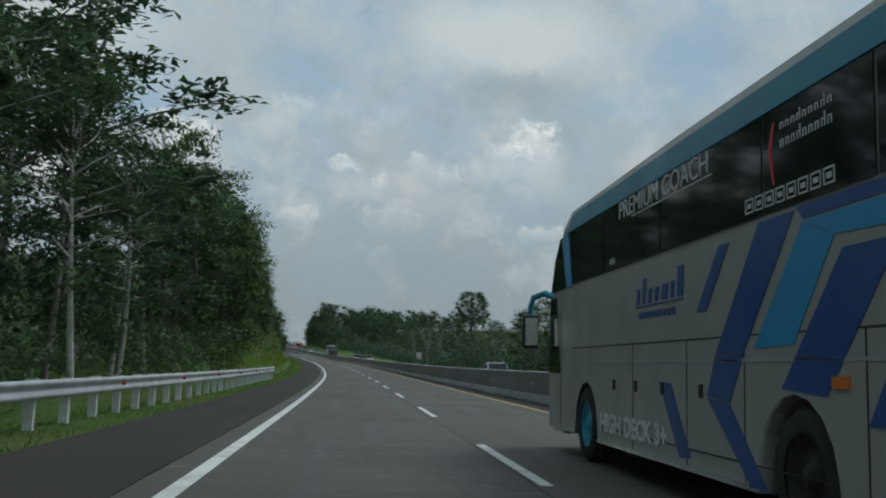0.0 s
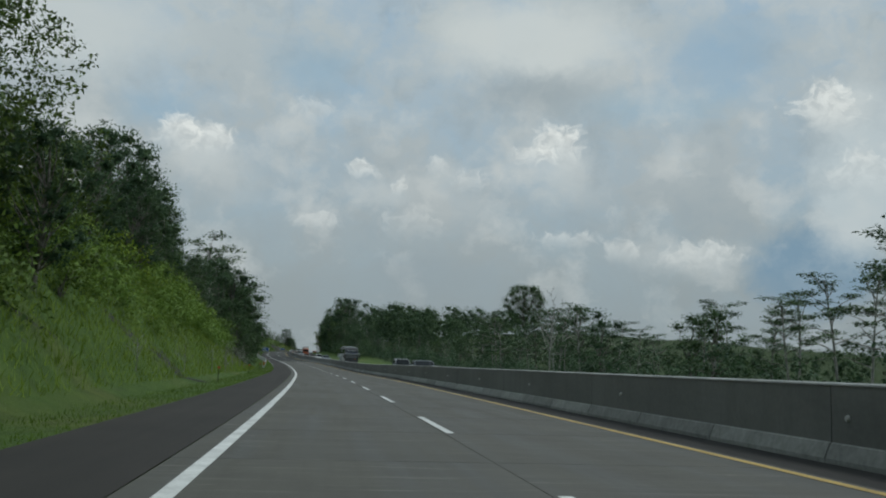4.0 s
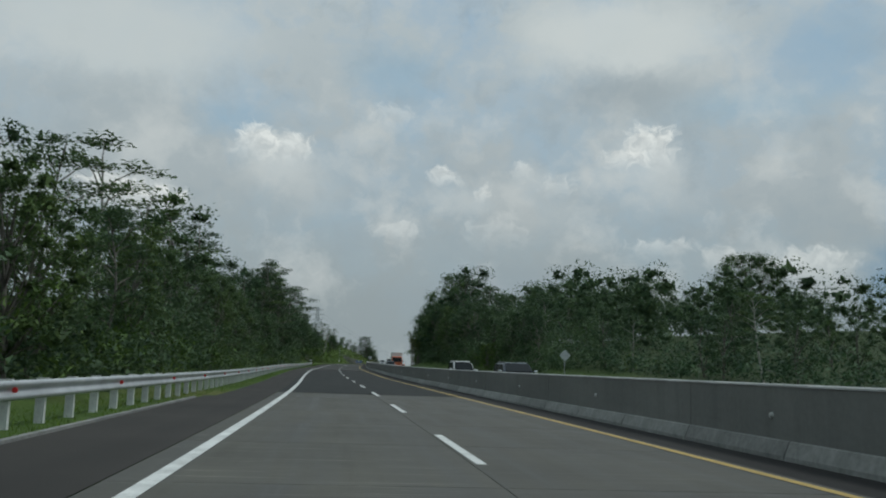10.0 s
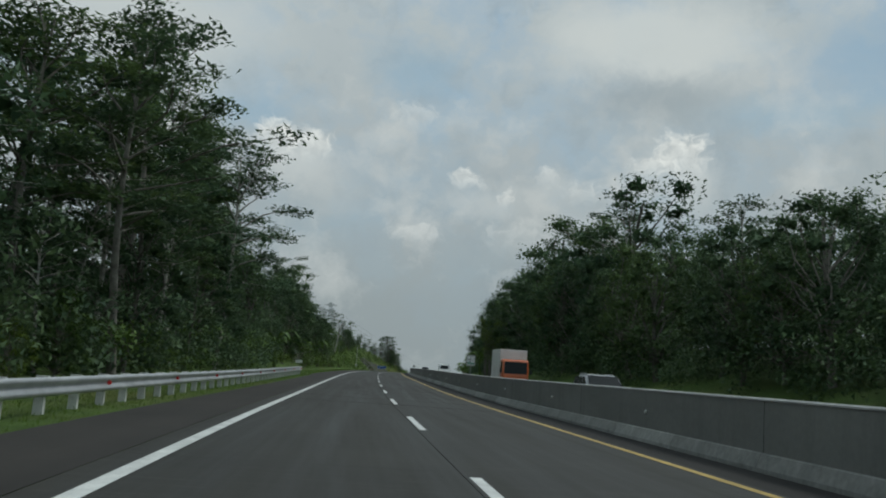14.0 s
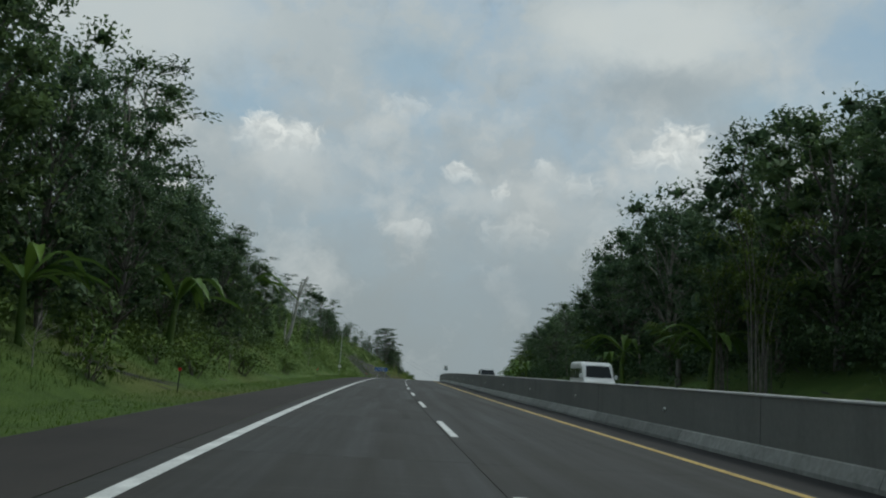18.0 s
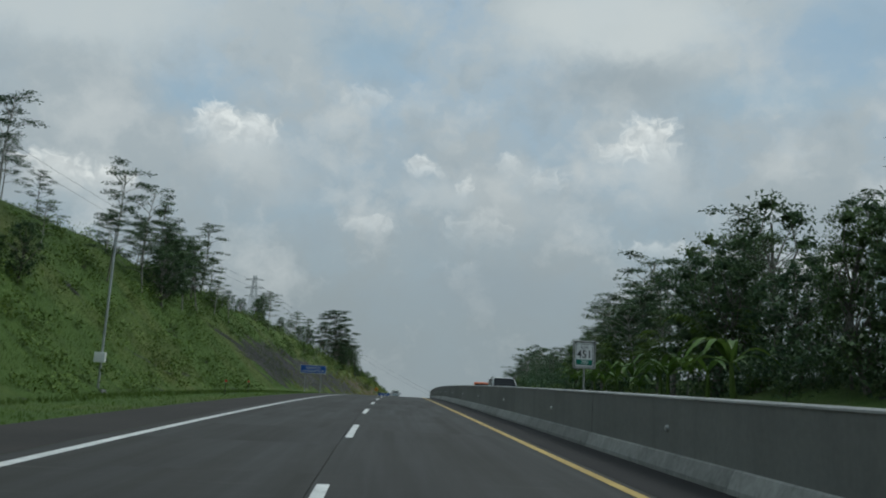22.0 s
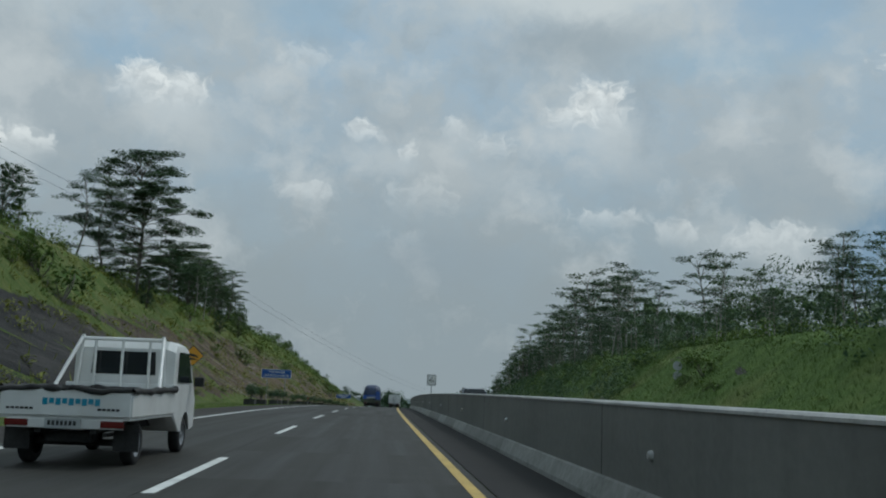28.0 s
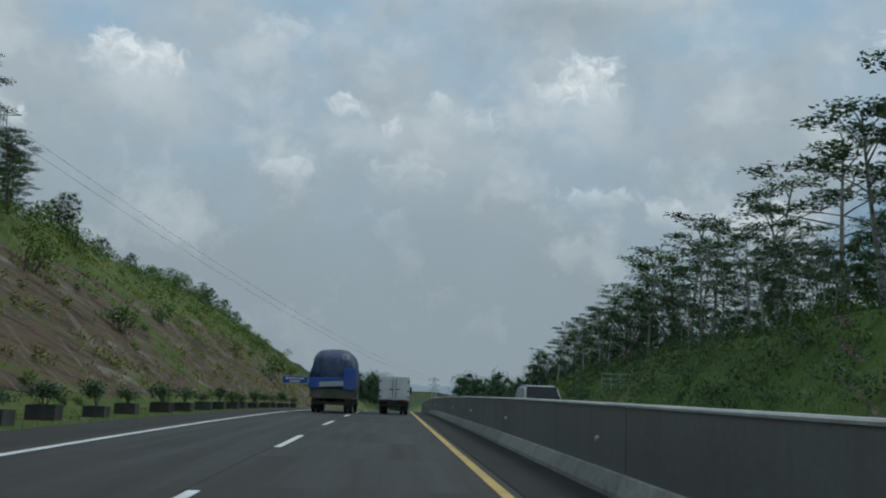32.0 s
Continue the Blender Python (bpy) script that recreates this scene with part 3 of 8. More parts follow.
def ground_z(s, u):
    s, u = np.broadcast_arrays(np.asarray(s, float), np.asarray(u, float))
    left = np.maximum(-u - np.interp(s, S_BANK, L_FOOT), 0)
    k, top = np.interp(s, S_BANK, L_SLOPE), np.interp(s, S_BANK, L_TOP)
    zl = np.minimum(k * left, top + 0.25 * np.maximum(left - top / np.maximum(k, 0.05), 0))
    zl = np.minimum(zl, top + 10) + 0.25 * wobble(s, u, 2.3) * smoothstep(0.5, 4, left) + 0.9 * wobble(s, u, 9, 2) * smoothstep(6, 16, left)
    zl = zl + smoothstep(770, 900, s) * smoothstep(0.6, 4, left) * (0.55 * np.abs(np.sin(0.16 * s + 0.55 * left + 0.8 * wobble(s, u, 6, 5))) + 0.5 * np.abs(wobble(s, u * 1.6, 3.1, 7)) - 0.5)
    right = np.maximum(u - 18.6, 0)
    k, top = np.interp(s, S_BANK, R_SLOPE), np.interp(s, S_BANK, R_TOP)
    zr = k * right
    zr = np.where(top > 0, np.minimum(zr, top + 0.06 * right), np.maximum(zr, top))
    zr = zr + 2.0 * smoothstep(40, 120, u) * (1 - smoothstep(135, 180, u)) * smoothstep(330, 460, s) * (1 - smoothstep(640, 760, s))
    zr = zr + 0.3 * wobble(s, u, 2.7, 4) * smoothstep(0.5, 4, right) + 0.8 * wobble(s, u, 11, 1) * smoothstep(6, 20, right)
    verge = -0.03 - 0.05 * smoothstep(-6.3, -7.0, u) + 0.02 * wobble(s, u, 0.8)
    z = np.where((u < -6.0) | ((u < -5.6) & (s > 348) & (s < 518)), verge + zl, np.where(u > 16.0, -0.05 + zr, -0.12))
    return z * (1 - smoothstep(160, 900, np.abs(u))) - 34.0 * smoothstep(135, 380, u) * smoothstep(-400, 100, s)


_s = np.unique(np.concatenate([np.arange(-1500, -120, 120), np.arange(-120, 1200, 3.0), np.arange(1200, 1500, 20), np.arange(1500, 4001, 125)]))
_u = np.unique(np.concatenate([[-1500, -1000, -700, -450, -300, -200, -140, -100, -80, -65], np.arange(-54, -6.4, 0.9), [-6.15, -5.8, -5.65], [16.2, 15.9], np.arange(16.8, 56, 1.2), [65, 80, 100, 140, 200, 300, 450, 700, 1000, 1500]]))
_S, _U = np.meshgrid(_s, _u, indexing="ij")
_P = world(_S, _U, ground_z(_S, _U)).reshape(-1, 3)
_k = len(_u)
_F = [(i * _k + j, i * _k + j + 1, (i + 1) * _k + j + 1, (i + 1) * _k + j) for i in range(len(_s) - 1) for j in range(_k - 1)]
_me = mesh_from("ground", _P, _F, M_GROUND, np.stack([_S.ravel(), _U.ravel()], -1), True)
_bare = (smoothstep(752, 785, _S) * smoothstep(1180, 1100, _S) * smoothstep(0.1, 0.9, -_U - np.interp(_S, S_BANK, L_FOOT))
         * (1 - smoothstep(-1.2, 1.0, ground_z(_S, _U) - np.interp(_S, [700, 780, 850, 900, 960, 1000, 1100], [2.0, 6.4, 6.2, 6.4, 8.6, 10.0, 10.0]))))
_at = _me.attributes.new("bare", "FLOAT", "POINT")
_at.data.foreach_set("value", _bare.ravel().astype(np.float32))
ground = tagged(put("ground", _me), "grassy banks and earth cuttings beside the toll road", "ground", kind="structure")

# ---- carriageways
NEAR = np.arange(-120.0, 1300.0, 4.0)
road = tagged(sweep("road", NEAR, [(-4.05, -0.02), (3.78, -0.02)], M_ASPH), "two-lane concrete carriageway with painted lines", "road", kind="structure")
for _a, _b, _edge in ((-120.0, 344.0, -6.2), (344.0, 520.0, -5.85), (520.0, 1296.0, -6.2)):
    sweep("shoulder", np.arange(_a, _b + 0.1, 4.0), [(_edge - 0.05, -0.06), (_edge, -0.004), (-4.06, 0.0)], M_SHOULDER, parent=road)
sweep("inner_shoulder", NEAR, [(3.80, -0.006), (4.98, -0.02)], M_GUTTER, parent=road)
far_road = tagged(sweep("opposite_road", NEAR, [(5.33, 0.0), (15.9, 0.0), (16.25, -0.2)], M_SHOULDER), "opposite carriageway of the toll road", "road", kind="structure")
sweep("white_edge_line", NEAR, [(-3.68, 0.006), (-3.49, 0.006)], M_WHITE, parent=road)
sweep("yellow_edge_line", NEAR, [(3.50, 0.006), (3.65, 0.006)], M_YELLOW, parent=road)
sweep("opposite_edge_line", NEAR, [(6.35, 0.006), (6.5, 0.006)], M_YELLOW, parent=far_road)
sweep("opposite_outer_line", NEAR, [(13.6, 0.006), (13.75, 0.006)], M_WHITE, parent=far_road)
sweep("grass_edge_curb", np.arange(262.0, 345.0, 4.0), [(-6.36, -0.1), (-6.36, 0.035), (-6.24, 0.035), (-6.24, -0.1)], M_FOOT, parent=road)

# ---- median wall
wall = tagged(sweep("median_wall", NEAR, [(5.02, -0.1), (5.02, 1.085), (5.33, 1.085), (5.33, -0.1)], M_WALL, True), "grey concrete median wall with a pale sloping foot", "wall", kind="structure")
sweep("wall_cap", NEAR, [(5.005, 1.08), (5.005, 1.105), (5.03, 1.125), (5.32, 1.125), (5.345, 1.105), (5.345, 1.08)], M_CAP, True, wall)

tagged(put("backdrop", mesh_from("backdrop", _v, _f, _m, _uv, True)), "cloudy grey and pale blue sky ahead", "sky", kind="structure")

# ---- plants
def tube(path, radii, sides=6):
    """Vertices and faces of a bent tapering tube."""
    path = np.asarray(path, float)
    v, f = [], []
    for i, (q, r) in enumerate(zip(path, radii)):
        d = path[min(i + 1, len(path) - 1)] - path[max(i - 1, 0)]
        d /= np.linalg.norm(d) + 1e-9
        a = np.cross(d, (0.3, 1.0, 0.1) if abs(d[2]) > 0.8 else (0, 0, 1.0))
        a /= np.linalg.norm(a) + 1e-9
        b = np.cross(d, a)
        for k in range(sides):
            w = 2 * math.pi * k / sides
            v.append(q + r * (math.cos(w) * a + math.sin(w) * b))
    for i in range(len(path) - 1):
        for k in range(sides):
            f.append((i * sides + k, i * sides + (k + 1) % sides, (i + 1) * sides + (k + 1) % sides, (i + 1) * sides + k))
    return np.array(v), f


def join_tubes(tubes):
    v, f, n = [], [], 0
    for a, b in tubes:
        v.append(a)
        f += [tuple(i + n for i in q) for q in b]
        n += len(a)
    return np.concatenate(v), f


def limb(rng, a, b, sag=0.1, n=5):
    a, b = np.asarray(a, float), np.asarray(b, float)
    t = np.linspace(0, 1, n)[:, None]
    bend = rng.normal(0, 1, 3) * np.linalg.norm(b - a) * sag
    bend[2] = abs(bend[2]) * 0.6
    return a + (b - a) * t + np.sin(math.pi * t) * bend


def leaves(rng, centres, length, width, tilt, droop=0.0, heart=None, lift=0.35):
    """Many small pointed leaves round the given centres, turned outwards from the heart of their clump."""
    n = len(centres)
    yaw = rng.uniform(0, 2 * math.pi, n)
    pit = rng.normal(-droop, tilt, n)
    d = np.stack([np.cos(yaw) * np.cos(pit), np.sin(yaw) * np.cos(pit), np.sin(pit)], -1)
    side = np.stack([-np.sin(yaw), np.cos(yaw), rng.normal(0, tilt, n)], -1)
    side /= np.linalg.norm(side, axis=1)[:, None]
    ln, wd = (length * rng.uniform(0.6, 1.3, n))[:, None], (width * rng.uniform(0.6, 1.3, n))[:, None]
    c = np.asarray(centres)
    v = np.stack([c - d * ln * 0.5 - side * wd * 0.2, c + side * wd * 0.8 - d * ln * 0.05, c + d * ln * 0.5 - side * wd * 0.4], 1)
    if heart is None:
        out = np.tile((0.0, 0.0, 1.0), (n, 1))
    else:
        out = c - np.asarray(heart)
        out = out / (np.linalg.norm(out, axis=1)[:, None] + 1e-6) + (0, 0, lift)
        out /= np.linalg.norm(out, axis=1)[:, None] + 1e-6
    flip = np.einsum("ij,ij->i", np.cross(v[:, 1] - v[:, 0], v[:, 2] - v[:, 0]), out) < 0
    v[flip] = v[flip][:, ::-1]
    return v.reshape(-1, 3), [(3 * i, 3 * i + 1, 3 * i + 2) for i in range(n)], np.repeat(out + rng.normal(0, 0.28, (n, 3)), 3, 0)


def heap(rng, centre, radii, n=30):
    """The dense inside of a clump: larger leaves, crossing one another."""
    size = float(np.mean(radii))
    return leaves(rng, in_ball(rng, n, centre, np.asarray(radii) * 0.5, 0.1), size * 0.5, size * 0.42, 0.7, 0.1, centre, 0.3)


def in_ball(rng, n, centre, radii, shell=0.4):
    d = rng.normal(0, 1, (n, 3))
    d /= np.linalg.norm(d, axis=1)[:, None]
    return np.asarray(centre) + d * (rng.uniform(shell, 1, n) ** 0.6)[:, None] * np.asarray(radii)


def crown_mesh(name, leaf, material):
    v, f, nn, n = [], [], [], 0
    for a, b, c in leaf:
        v.append(a)
        nn.append(c)
        f += [tuple(i + n for i in q) for q in b]
        n += len(a)
    me = mesh_from(name, np.concatenate(v), f, material, smooth=True)
    nn = np.concatenate(nn)
    nn /= np.linalg.norm(nn, axis=1)[:, None] + 1e-6
    me.normals_split_custom_set_from_vertices([tuple(q) for q in nn.tolist()])
    return me


def tree_of(name, label, tubes, leaf, m_bark, m_leaf, category="tree", group=""):
    root = thing(name, label, category, group)
    if tubes:
        put("trunk", mesh_from("trunk", *join_tubes(tubes), m_bark, smooth=True), root)
    put("crown", crown_mesh("crown", leaf, m_leaf), root)
    return root


def umbrella_tree(seed, h=14.0, pads=17, pale=False, leafy=84, leaf_size=0.0235, low=0.42, wide=1.0, name="umbrella_tree", label="slender tree with flat feathery layers of dark leaves"):
    """A slender tree with flat, airy layers of feathery leaves."""
    rng = np.random.default_rng(seed)
    lean = rng.normal(0, 0.04, 2)
    top = np.array([lean[0] * h, lean[1] * h, h * 0.93])
    trunk = limb(rng, (0, 0, -0.4), top, 0.03, 9)
    tubes, leaf = [tube(trunk, np.linspace(h * 0.013, h * 0.003, 9), 7)], []
    for i in range(pads):
        w = i / (pads - 1)
        z = h * (low + (0.97 - low) * w ** 0.8)
        base = np.array([np.interp(z * 0.86, trunk[:, 2], trunk[:, k]) for k in range(3)])
        a = i * 2.4 + rng.uniform(-0.5, 0.5)
        reach = wide * h * rng.uniform(0.14, 0.31) * (1.0 - 0.72 * max(0, (w - 0.45) / 0.55))
        tip = np.array([base[0] + math.cos(a) * reach, base[1] + math.sin(a) * reach, z])
        path = limb(rng, base, tip, 0.08)
        tubes.append(tube(path, np.linspace(h * 0.0055, h * 0.0014, 5), 3))
        for j in range(3):
            c = (tip if j else path[3] + (0, 0, h * 0.02)) + rng.normal(0, 1, 3) * (h * 0.05, h * 0.05, h * 0.010)
            if j:
                tubes.append(tube(limb(rng, path[3], c, 0.08, 2), (h * 0.0022, h * 0.0009), 3))
            pts = in_ball(rng, leafy, c, (h * 0.086, h * 0.086, h * 0.021), 0.05)
            leaf.append(leaves(rng, pts, h * leaf_size, h * leaf_size * 0.42, 0.3, 0.05, c - (0, 0, h * 0.06), 0.5))
    return tree_of(name, label, tubes, leaf, M_PALEBARK if pale else M_BARK, M_FEATHER)


def broad_tree(seed, h=13.0, wide=0.3, lumps=24, low=0.25, bright=False, leafy=135, leaf_size=0.0195):
    """A dense tree with a lumpy crown down to near the ground."""
    rng = np.random.default_rng(seed)
    trunk = limb(rng, (0, 0, -0.4), (rng.normal(0, 0.4), rng.normal(0, 0.4), h * 0.8), 0.04, 7)
    tubes, leaf = [tube(trunk, np.linspace(h * 0.018, h * 0.005, 7), 7)], []
    lumps = int(lumps * 1.35)
    for i in range(lumps):
        z = h * (low + (0.92 - low) * (i + 0.5) / lumps)
        w = (z / h - low) / (1 - low)
        r = h * wide * math.sqrt(max(0.05, 1 - (2 * w - 0.8) ** 2 * 0.8)) * rng.uniform(0.4, 1.0)
        a = i * 2.4 + rng.uniform(-0.4, 0.4)
        c = np.array([math.cos(a) * r, math.sin(a) * r, z])
        base = trunk[min(6, max(1, int(w * 5)))]
        tubes.append(tube(limb(rng, base, c, 0.1, 3), np.linspace(h * 0.007, h * 0.0015, 3), 3))
        size = h * rng.uniform(0.065, 0.105)
        leaf.append(heap(rng, c, (size * 0.95, size * 0.95, size * 0.66)))
        leaf.append(leaves(rng, in_ball(rng, leafy, c, (size * 1.2, size * 1.2, size * 0.9), 0.3), h * leaf_size, h * leaf_size * 0.6, 0.55, 0.3, c))
        stray = in_ball(rng, leafy // 14, c, (size * 1.4, size * 1.4, size * 1.1), 0.75)
        leaf.append(leaves(rng, stray, h * leaf_size, h * leaf_size * 0.5, 0.6, 0.2, c))
    return tree_of("broadleaf_tree", "dense dark green broadleaf tree with a lumpy crown", tubes, leaf, M_BARK, M_BUSH if bright else M_LEAF)


def bamboo_clump(seed, h=12.0):
    """Arching canes that hang over at their tips, with drooping leaves."""
    rng = np.random.default_rng(seed)
    tubes, leaf = [], []
    for i in range(12):
        a, out = rng.uniform(0, 2 * math.pi), h * rng.uniform(0.1, 0.34)
        hi = h * rng.uniform(0.65, 1.0)
        t = np.linspace(0, 1, 10)
        r = out * t ** 2.2
        z = hi * np.sin(t * math.pi * 0.56) / math.sin(math.pi * 0.5)
        p = np.stack([rng.normal(0, 0.3) + np.cos(a) * r, rng.normal(0, 0.3) + np.sin(a) * r, z], -1)
        tubes.append(tube(p, np.linspace(0.05, 0.012, 10), 5))
        for q in p[3:]:
            leaf.append(leaves(rng, in_ball(rng, 26, q, (h * 0.05, h * 0.05, h * 0.045), 0.1), h * 0.036, h * 0.009, 0.45, 0.55, q, 0.5))
    root = tree_of("bamboo_clump", "tall bamboo clump with arching leafy canes", [], leaf, M_BARK, M_BAMBOO, "bamboo")
    for q in tubes:
        put("cane", mesh_from("cane", *q, M_BARK, smooth=True), root)
    return root


def shrub(seed, size=1.6, material=None, name="shrub", label="leafy green shrub on the bank", stems=6, count=300):
    rng = np.random.default_rng(seed)
    tubes, leaf = [], []
    for i in range(stems):
        a = rng.uniform(0, 2 * math.pi)
        tip = np.array([math.cos(a) * size * rng.uniform(0.1, 0.55), math.sin(a) * size * rng.uniform(0.1, 0.55), size * rng.uniform(0.5, 0.95)])
        tubes.append(tube(limb(rng, (0, 0, -0.1), tip, 0.12, 4), np.linspace(size * 0.02, size * 0.006, 4), 5))
        leaf.append(leaves(rng, in_ball(rng, count // stems, tip * (1, 1, 0.85), (size * 0.42, size * 0.42, size * 0.33), 0.2), size * 0.15, size * 0.066, 0.6, 0.1, tip * (0.6, 0.6, 0.6)))
    return tree_of(name, label, tubes, leaf, M_BARK, material or M_BUSH, "shrub")


# one of each shape, then copies
KINDS = {
    "umbrella": [umbrella_tree(11 + i, 14, 16 + i % 3, i % 2 == 0, low=0.36 + 0.05 * (i % 3)) for i in range(6)],
    "tall_umbrella": [umbrella_tree(171 + i, 17, 15, True, 140, 0.0165, 0.52, 1.15, "tall_tree", "tall tree with a bare pale trunk and a flat layered crown") for i in range(4)],
    "broad": [broad_tree(31 + i, 13, 0.24 + 0.04 * (i % 3), 23 + i, 0.12 + 0.05 * (i % 3)) for i in range(6)],
    "bright": [broad_tree(51 + i, 9, 0.34, 20, 0.08, True, 150, 0.024) for i in range(2)],
    "bamboo": [bamboo_clump(61 + i) for i in range(3)],
    "far_broad": [broad_tree(131 + i, 13, 0.27, 14, 0.12, False, 112, 0.0235) for i in range(3)],
    "far_umbrella": [umbrella_tree(141 + i, 14, 12, True, 52, 0.029, 0.42, 1.0, "slender_tree", "slender pale-stemmed tree with a thin flat crown") for i in range(3)],
    "dome": [broad_tree(91, 13, 0.40, 52, 0.22, False, 300, 0.0145)],
    "layered": [umbrella_tree(201 + i, 13, 40, False, 170, 0.022, 0.12, 1.6, "layered_tree", "broad dark tree with dense flat layers of leaves") for i in range(2)],
    "shrub": [shrub(71 + i) for i in range(4)],
}
HEIGHT = {"umbrella": 14.0, "tall_umbrella": 17.0, "broad": 13.0, "bright": 9.0, "far_broad": 13.0, "far_umbrella": 14.0, "bamboo": 12.0, "dome": 13.0, "layered": 13.0, "shrub": 1.6}
first_used = set()
plant_rng = random.Random(5)


def plant(kind, s, u, height, group="", sink=0.15, turned=None):
    """A plant of that height on the ground at (s, u)."""
    ob = plant_rng.choice(KINDS[kind])
    k = height / HEIGHT[kind]
    m = Matrix.Translation(Vector(world(s, u, float(ground_z(s, u)) - sink).tolist())) @ Matrix.Rotation(plant_rng.uniform(0, 6.28) if turned is None else turned, 4, "Z")
    m = m @ Matrix.Diagonal((k * plant_rng.uniform(0.88, 1.15), k * plant_rng.uniform(0.88, 1.15), k, 1))
    if ob.name in first_used:
        ob = copy_thing(ob, m)
    else:
        first_used.add(ob.name)
        ob.matrix_basis = m
    if group:
        ob["group"] = group
    return ob


# heights of the tops of the woods above the road, at 14 m left and 22 m right of the lane line
LEFT_S = [-60, 0, 40, 60, 88, 121, 140, 165, 196, 213, 245, 273, 290, 303, 312, 330, 347, 383, 410, 428, 442, 455, 462, 470, 485, 530, 545, 563, 580, 601, 613, 620, 632, 645, 680, 709, 720, 740, 760, 776, 800]
LEFT_Z = [15, 16, 16, 17, 18.5, 13.2, 12.5, 12.5, 14.4, 14.4, 9.5, 17, 13, 9.5, 8.6, 9.2, 10.6, 12.4, 13, 10.3, 10.5, 11.8, 12.7, 13, 14, 13.5, 11.5, 13.5, 16.2, 16.2, 12.8, 12.2, 11.8, 11.5, 11.5, 11.0, 10.6, 11.2, 10.6, 9.4, 8.4]
RIGHT_S = [-60, 60, 87, 105, 120, 140, 190, 210, 228, 262, 270, 300, 330, 353, 384, 412, 447, 467, 490, 505, 515, 545, 562, 570, 579, 610, 632, 651, 657, 677, 692, 704, 723, 748, 760, 772, 787, 800, 820, 871, 900, 936, 957, 975, 1012, 1063, 1200]
RIGHT_Z = [8, 9, 10.4, 10.5, 7.2, 7.2, 4, 5.5, 6.5, 7.3, 5.5, 6.5, 6, 7.5, 8.6, 9.8, 10.6, 11.6, 14.2, 16, 18, 20.5, 21, 20, 19.0, 19.0, 19.0, 18, 15, 14, 13.2, 11.6, 11.4, 11.8, 13.0, 12.5, 9.6, 9, 9, 9.6, 11.4, 13.6, 15.6, 15.2, 13.6, 11.5, 9]


def wood(side, s0, s1, rows, step, mixture, keep=1.0, shift=2.2, eye=-1.7, spread=(0.72, 0.96)):
    """Rows of trees whose tops follow the skyline; those further back are taller by as much as they are further."""
    kinds, weights = zip(*mixture)
    for r, u in enumerate(rows):
        s = s0 + plant_rng.uniform(0, step)
        while s < s1:
            at, uu = s + plant_rng.uniform(-0.3, 0.3) * step, u + plant_rng.uniform(-1.4, 1.4)
            if side == "left":
                top = np.interp(at + (uu + 14) * shift, LEFT_S, LEFT_Z)
                top = 1.2 + (top - 1.2) * (eye - uu) / (14 + eye)
            else:
                top = np.interp(at - (uu - 22) * shift, RIGHT_S, RIGHT_Z)
                top = 1.2 + (top - 1.2) * (uu - eye) / (22 - eye)
            h = (top - float(ground_z(at, uu))) * plant_rng.uniform(*spread)
            kind = plant_rng.choices(kinds, weights)[0]
            if r and kind in ("broad", "umbrella") and plant_rng.random() < 0.8:
                kind = "far_" + kind
            if kind in ("bright", "shrub"):
                h *= plant_rng.uniform(0.4, 0.62)
            if h > 1.5 and plant_rng.random() < keep:
                plant(kind, at, uu, h, "woods beside the road")
            s += step * (1 + 0.12 * r)


wood("left", -30, 62, (-11.5, -15.5), 5.0, [("umbrella", 6), ("broad", 2)], spread=(0.8, 1.02))
wood("left", 70, 132, (-12.4, -15.5), 3.6, [("bamboo", 2), ("broad", 5)], spread=(0.84, 1.04))
wood("left", 132, 160, (-12.5, -16.5), 5.2, [("bamboo", 2), ("broad", 5), ("umbrella", 1)], spread=(0.8, 1.0))
wood("left", 160, 234, (-15.0, -19.5), 5.4, [("broad", 5), ("umbrella", 2), ("bright", 1)], spread=(0.82, 1.02))
wood("left", 236, 262, (-11.2, -15.0), 4.6, [("broad", 5), ("umbrella", 2)], spread=(0.82, 1.0))
wood("left", 262, 500, (-12.0, -16.5), 6.3, [("broad", 6), ("umbrella", 3), ("bright", 1)], spread=(0.78, 1.0))
wood("left", 512, 632, (-13.6, -18.0), 5.6, [("broad", 6), ("umbrella", 2)])
wood("left", 640, 730, (-20.0, -25.5), 7.0, [("umbrella", 3), ("broad", 2)], 0.8, spread=(0.5, 0.72))
wood("left", 730, 790, (-20.0, -25.5), 6.5, [("umbrella", 5), ("broad", 1)], 0.9)
wood("right", -20, 150, (28, 37), 6.2, [("umbrella", 4), ("broad", 1)], spread=(0.66, 0.84))
wood("right", 150, 290, (30, 42), 7.0, [("far_broad", 2), ("umbrella", 2), ("far_umbrella", 3), ("bright", 1)], spread=(0.84, 1.0))
wood("right", 290, 420, (30, 42), 6.5, [("far_broad", 4), ("far_umbrella", 1), ("bright", 1)], spread=(0.5, 0.68))
wood("right", 420, 715, (24.5, 31), 7.2, [("broad", 7), ("umbrella", 2), ("bright", 1)])
wood("right", 715, 780, (26.0, 31.5), 4.4, [("umbrella", 5), ("broad", 2)], eye=1.0, spread=(0.84, 1.0))
wood("right", 780, 870, (27, 33.5), 4.8, [("umbrella", 3), ("tall_umbrella", 2), ("broad", 1)], eye=1.0, spread=(0.84, 1.0))
wood("right", 870, 1020, (27.5, 32, 37), 5.0, [("umbrella", 4), ("tall_umbrella", 4)], 1.0, 2.3, 2.2, (0.66, 0.82))


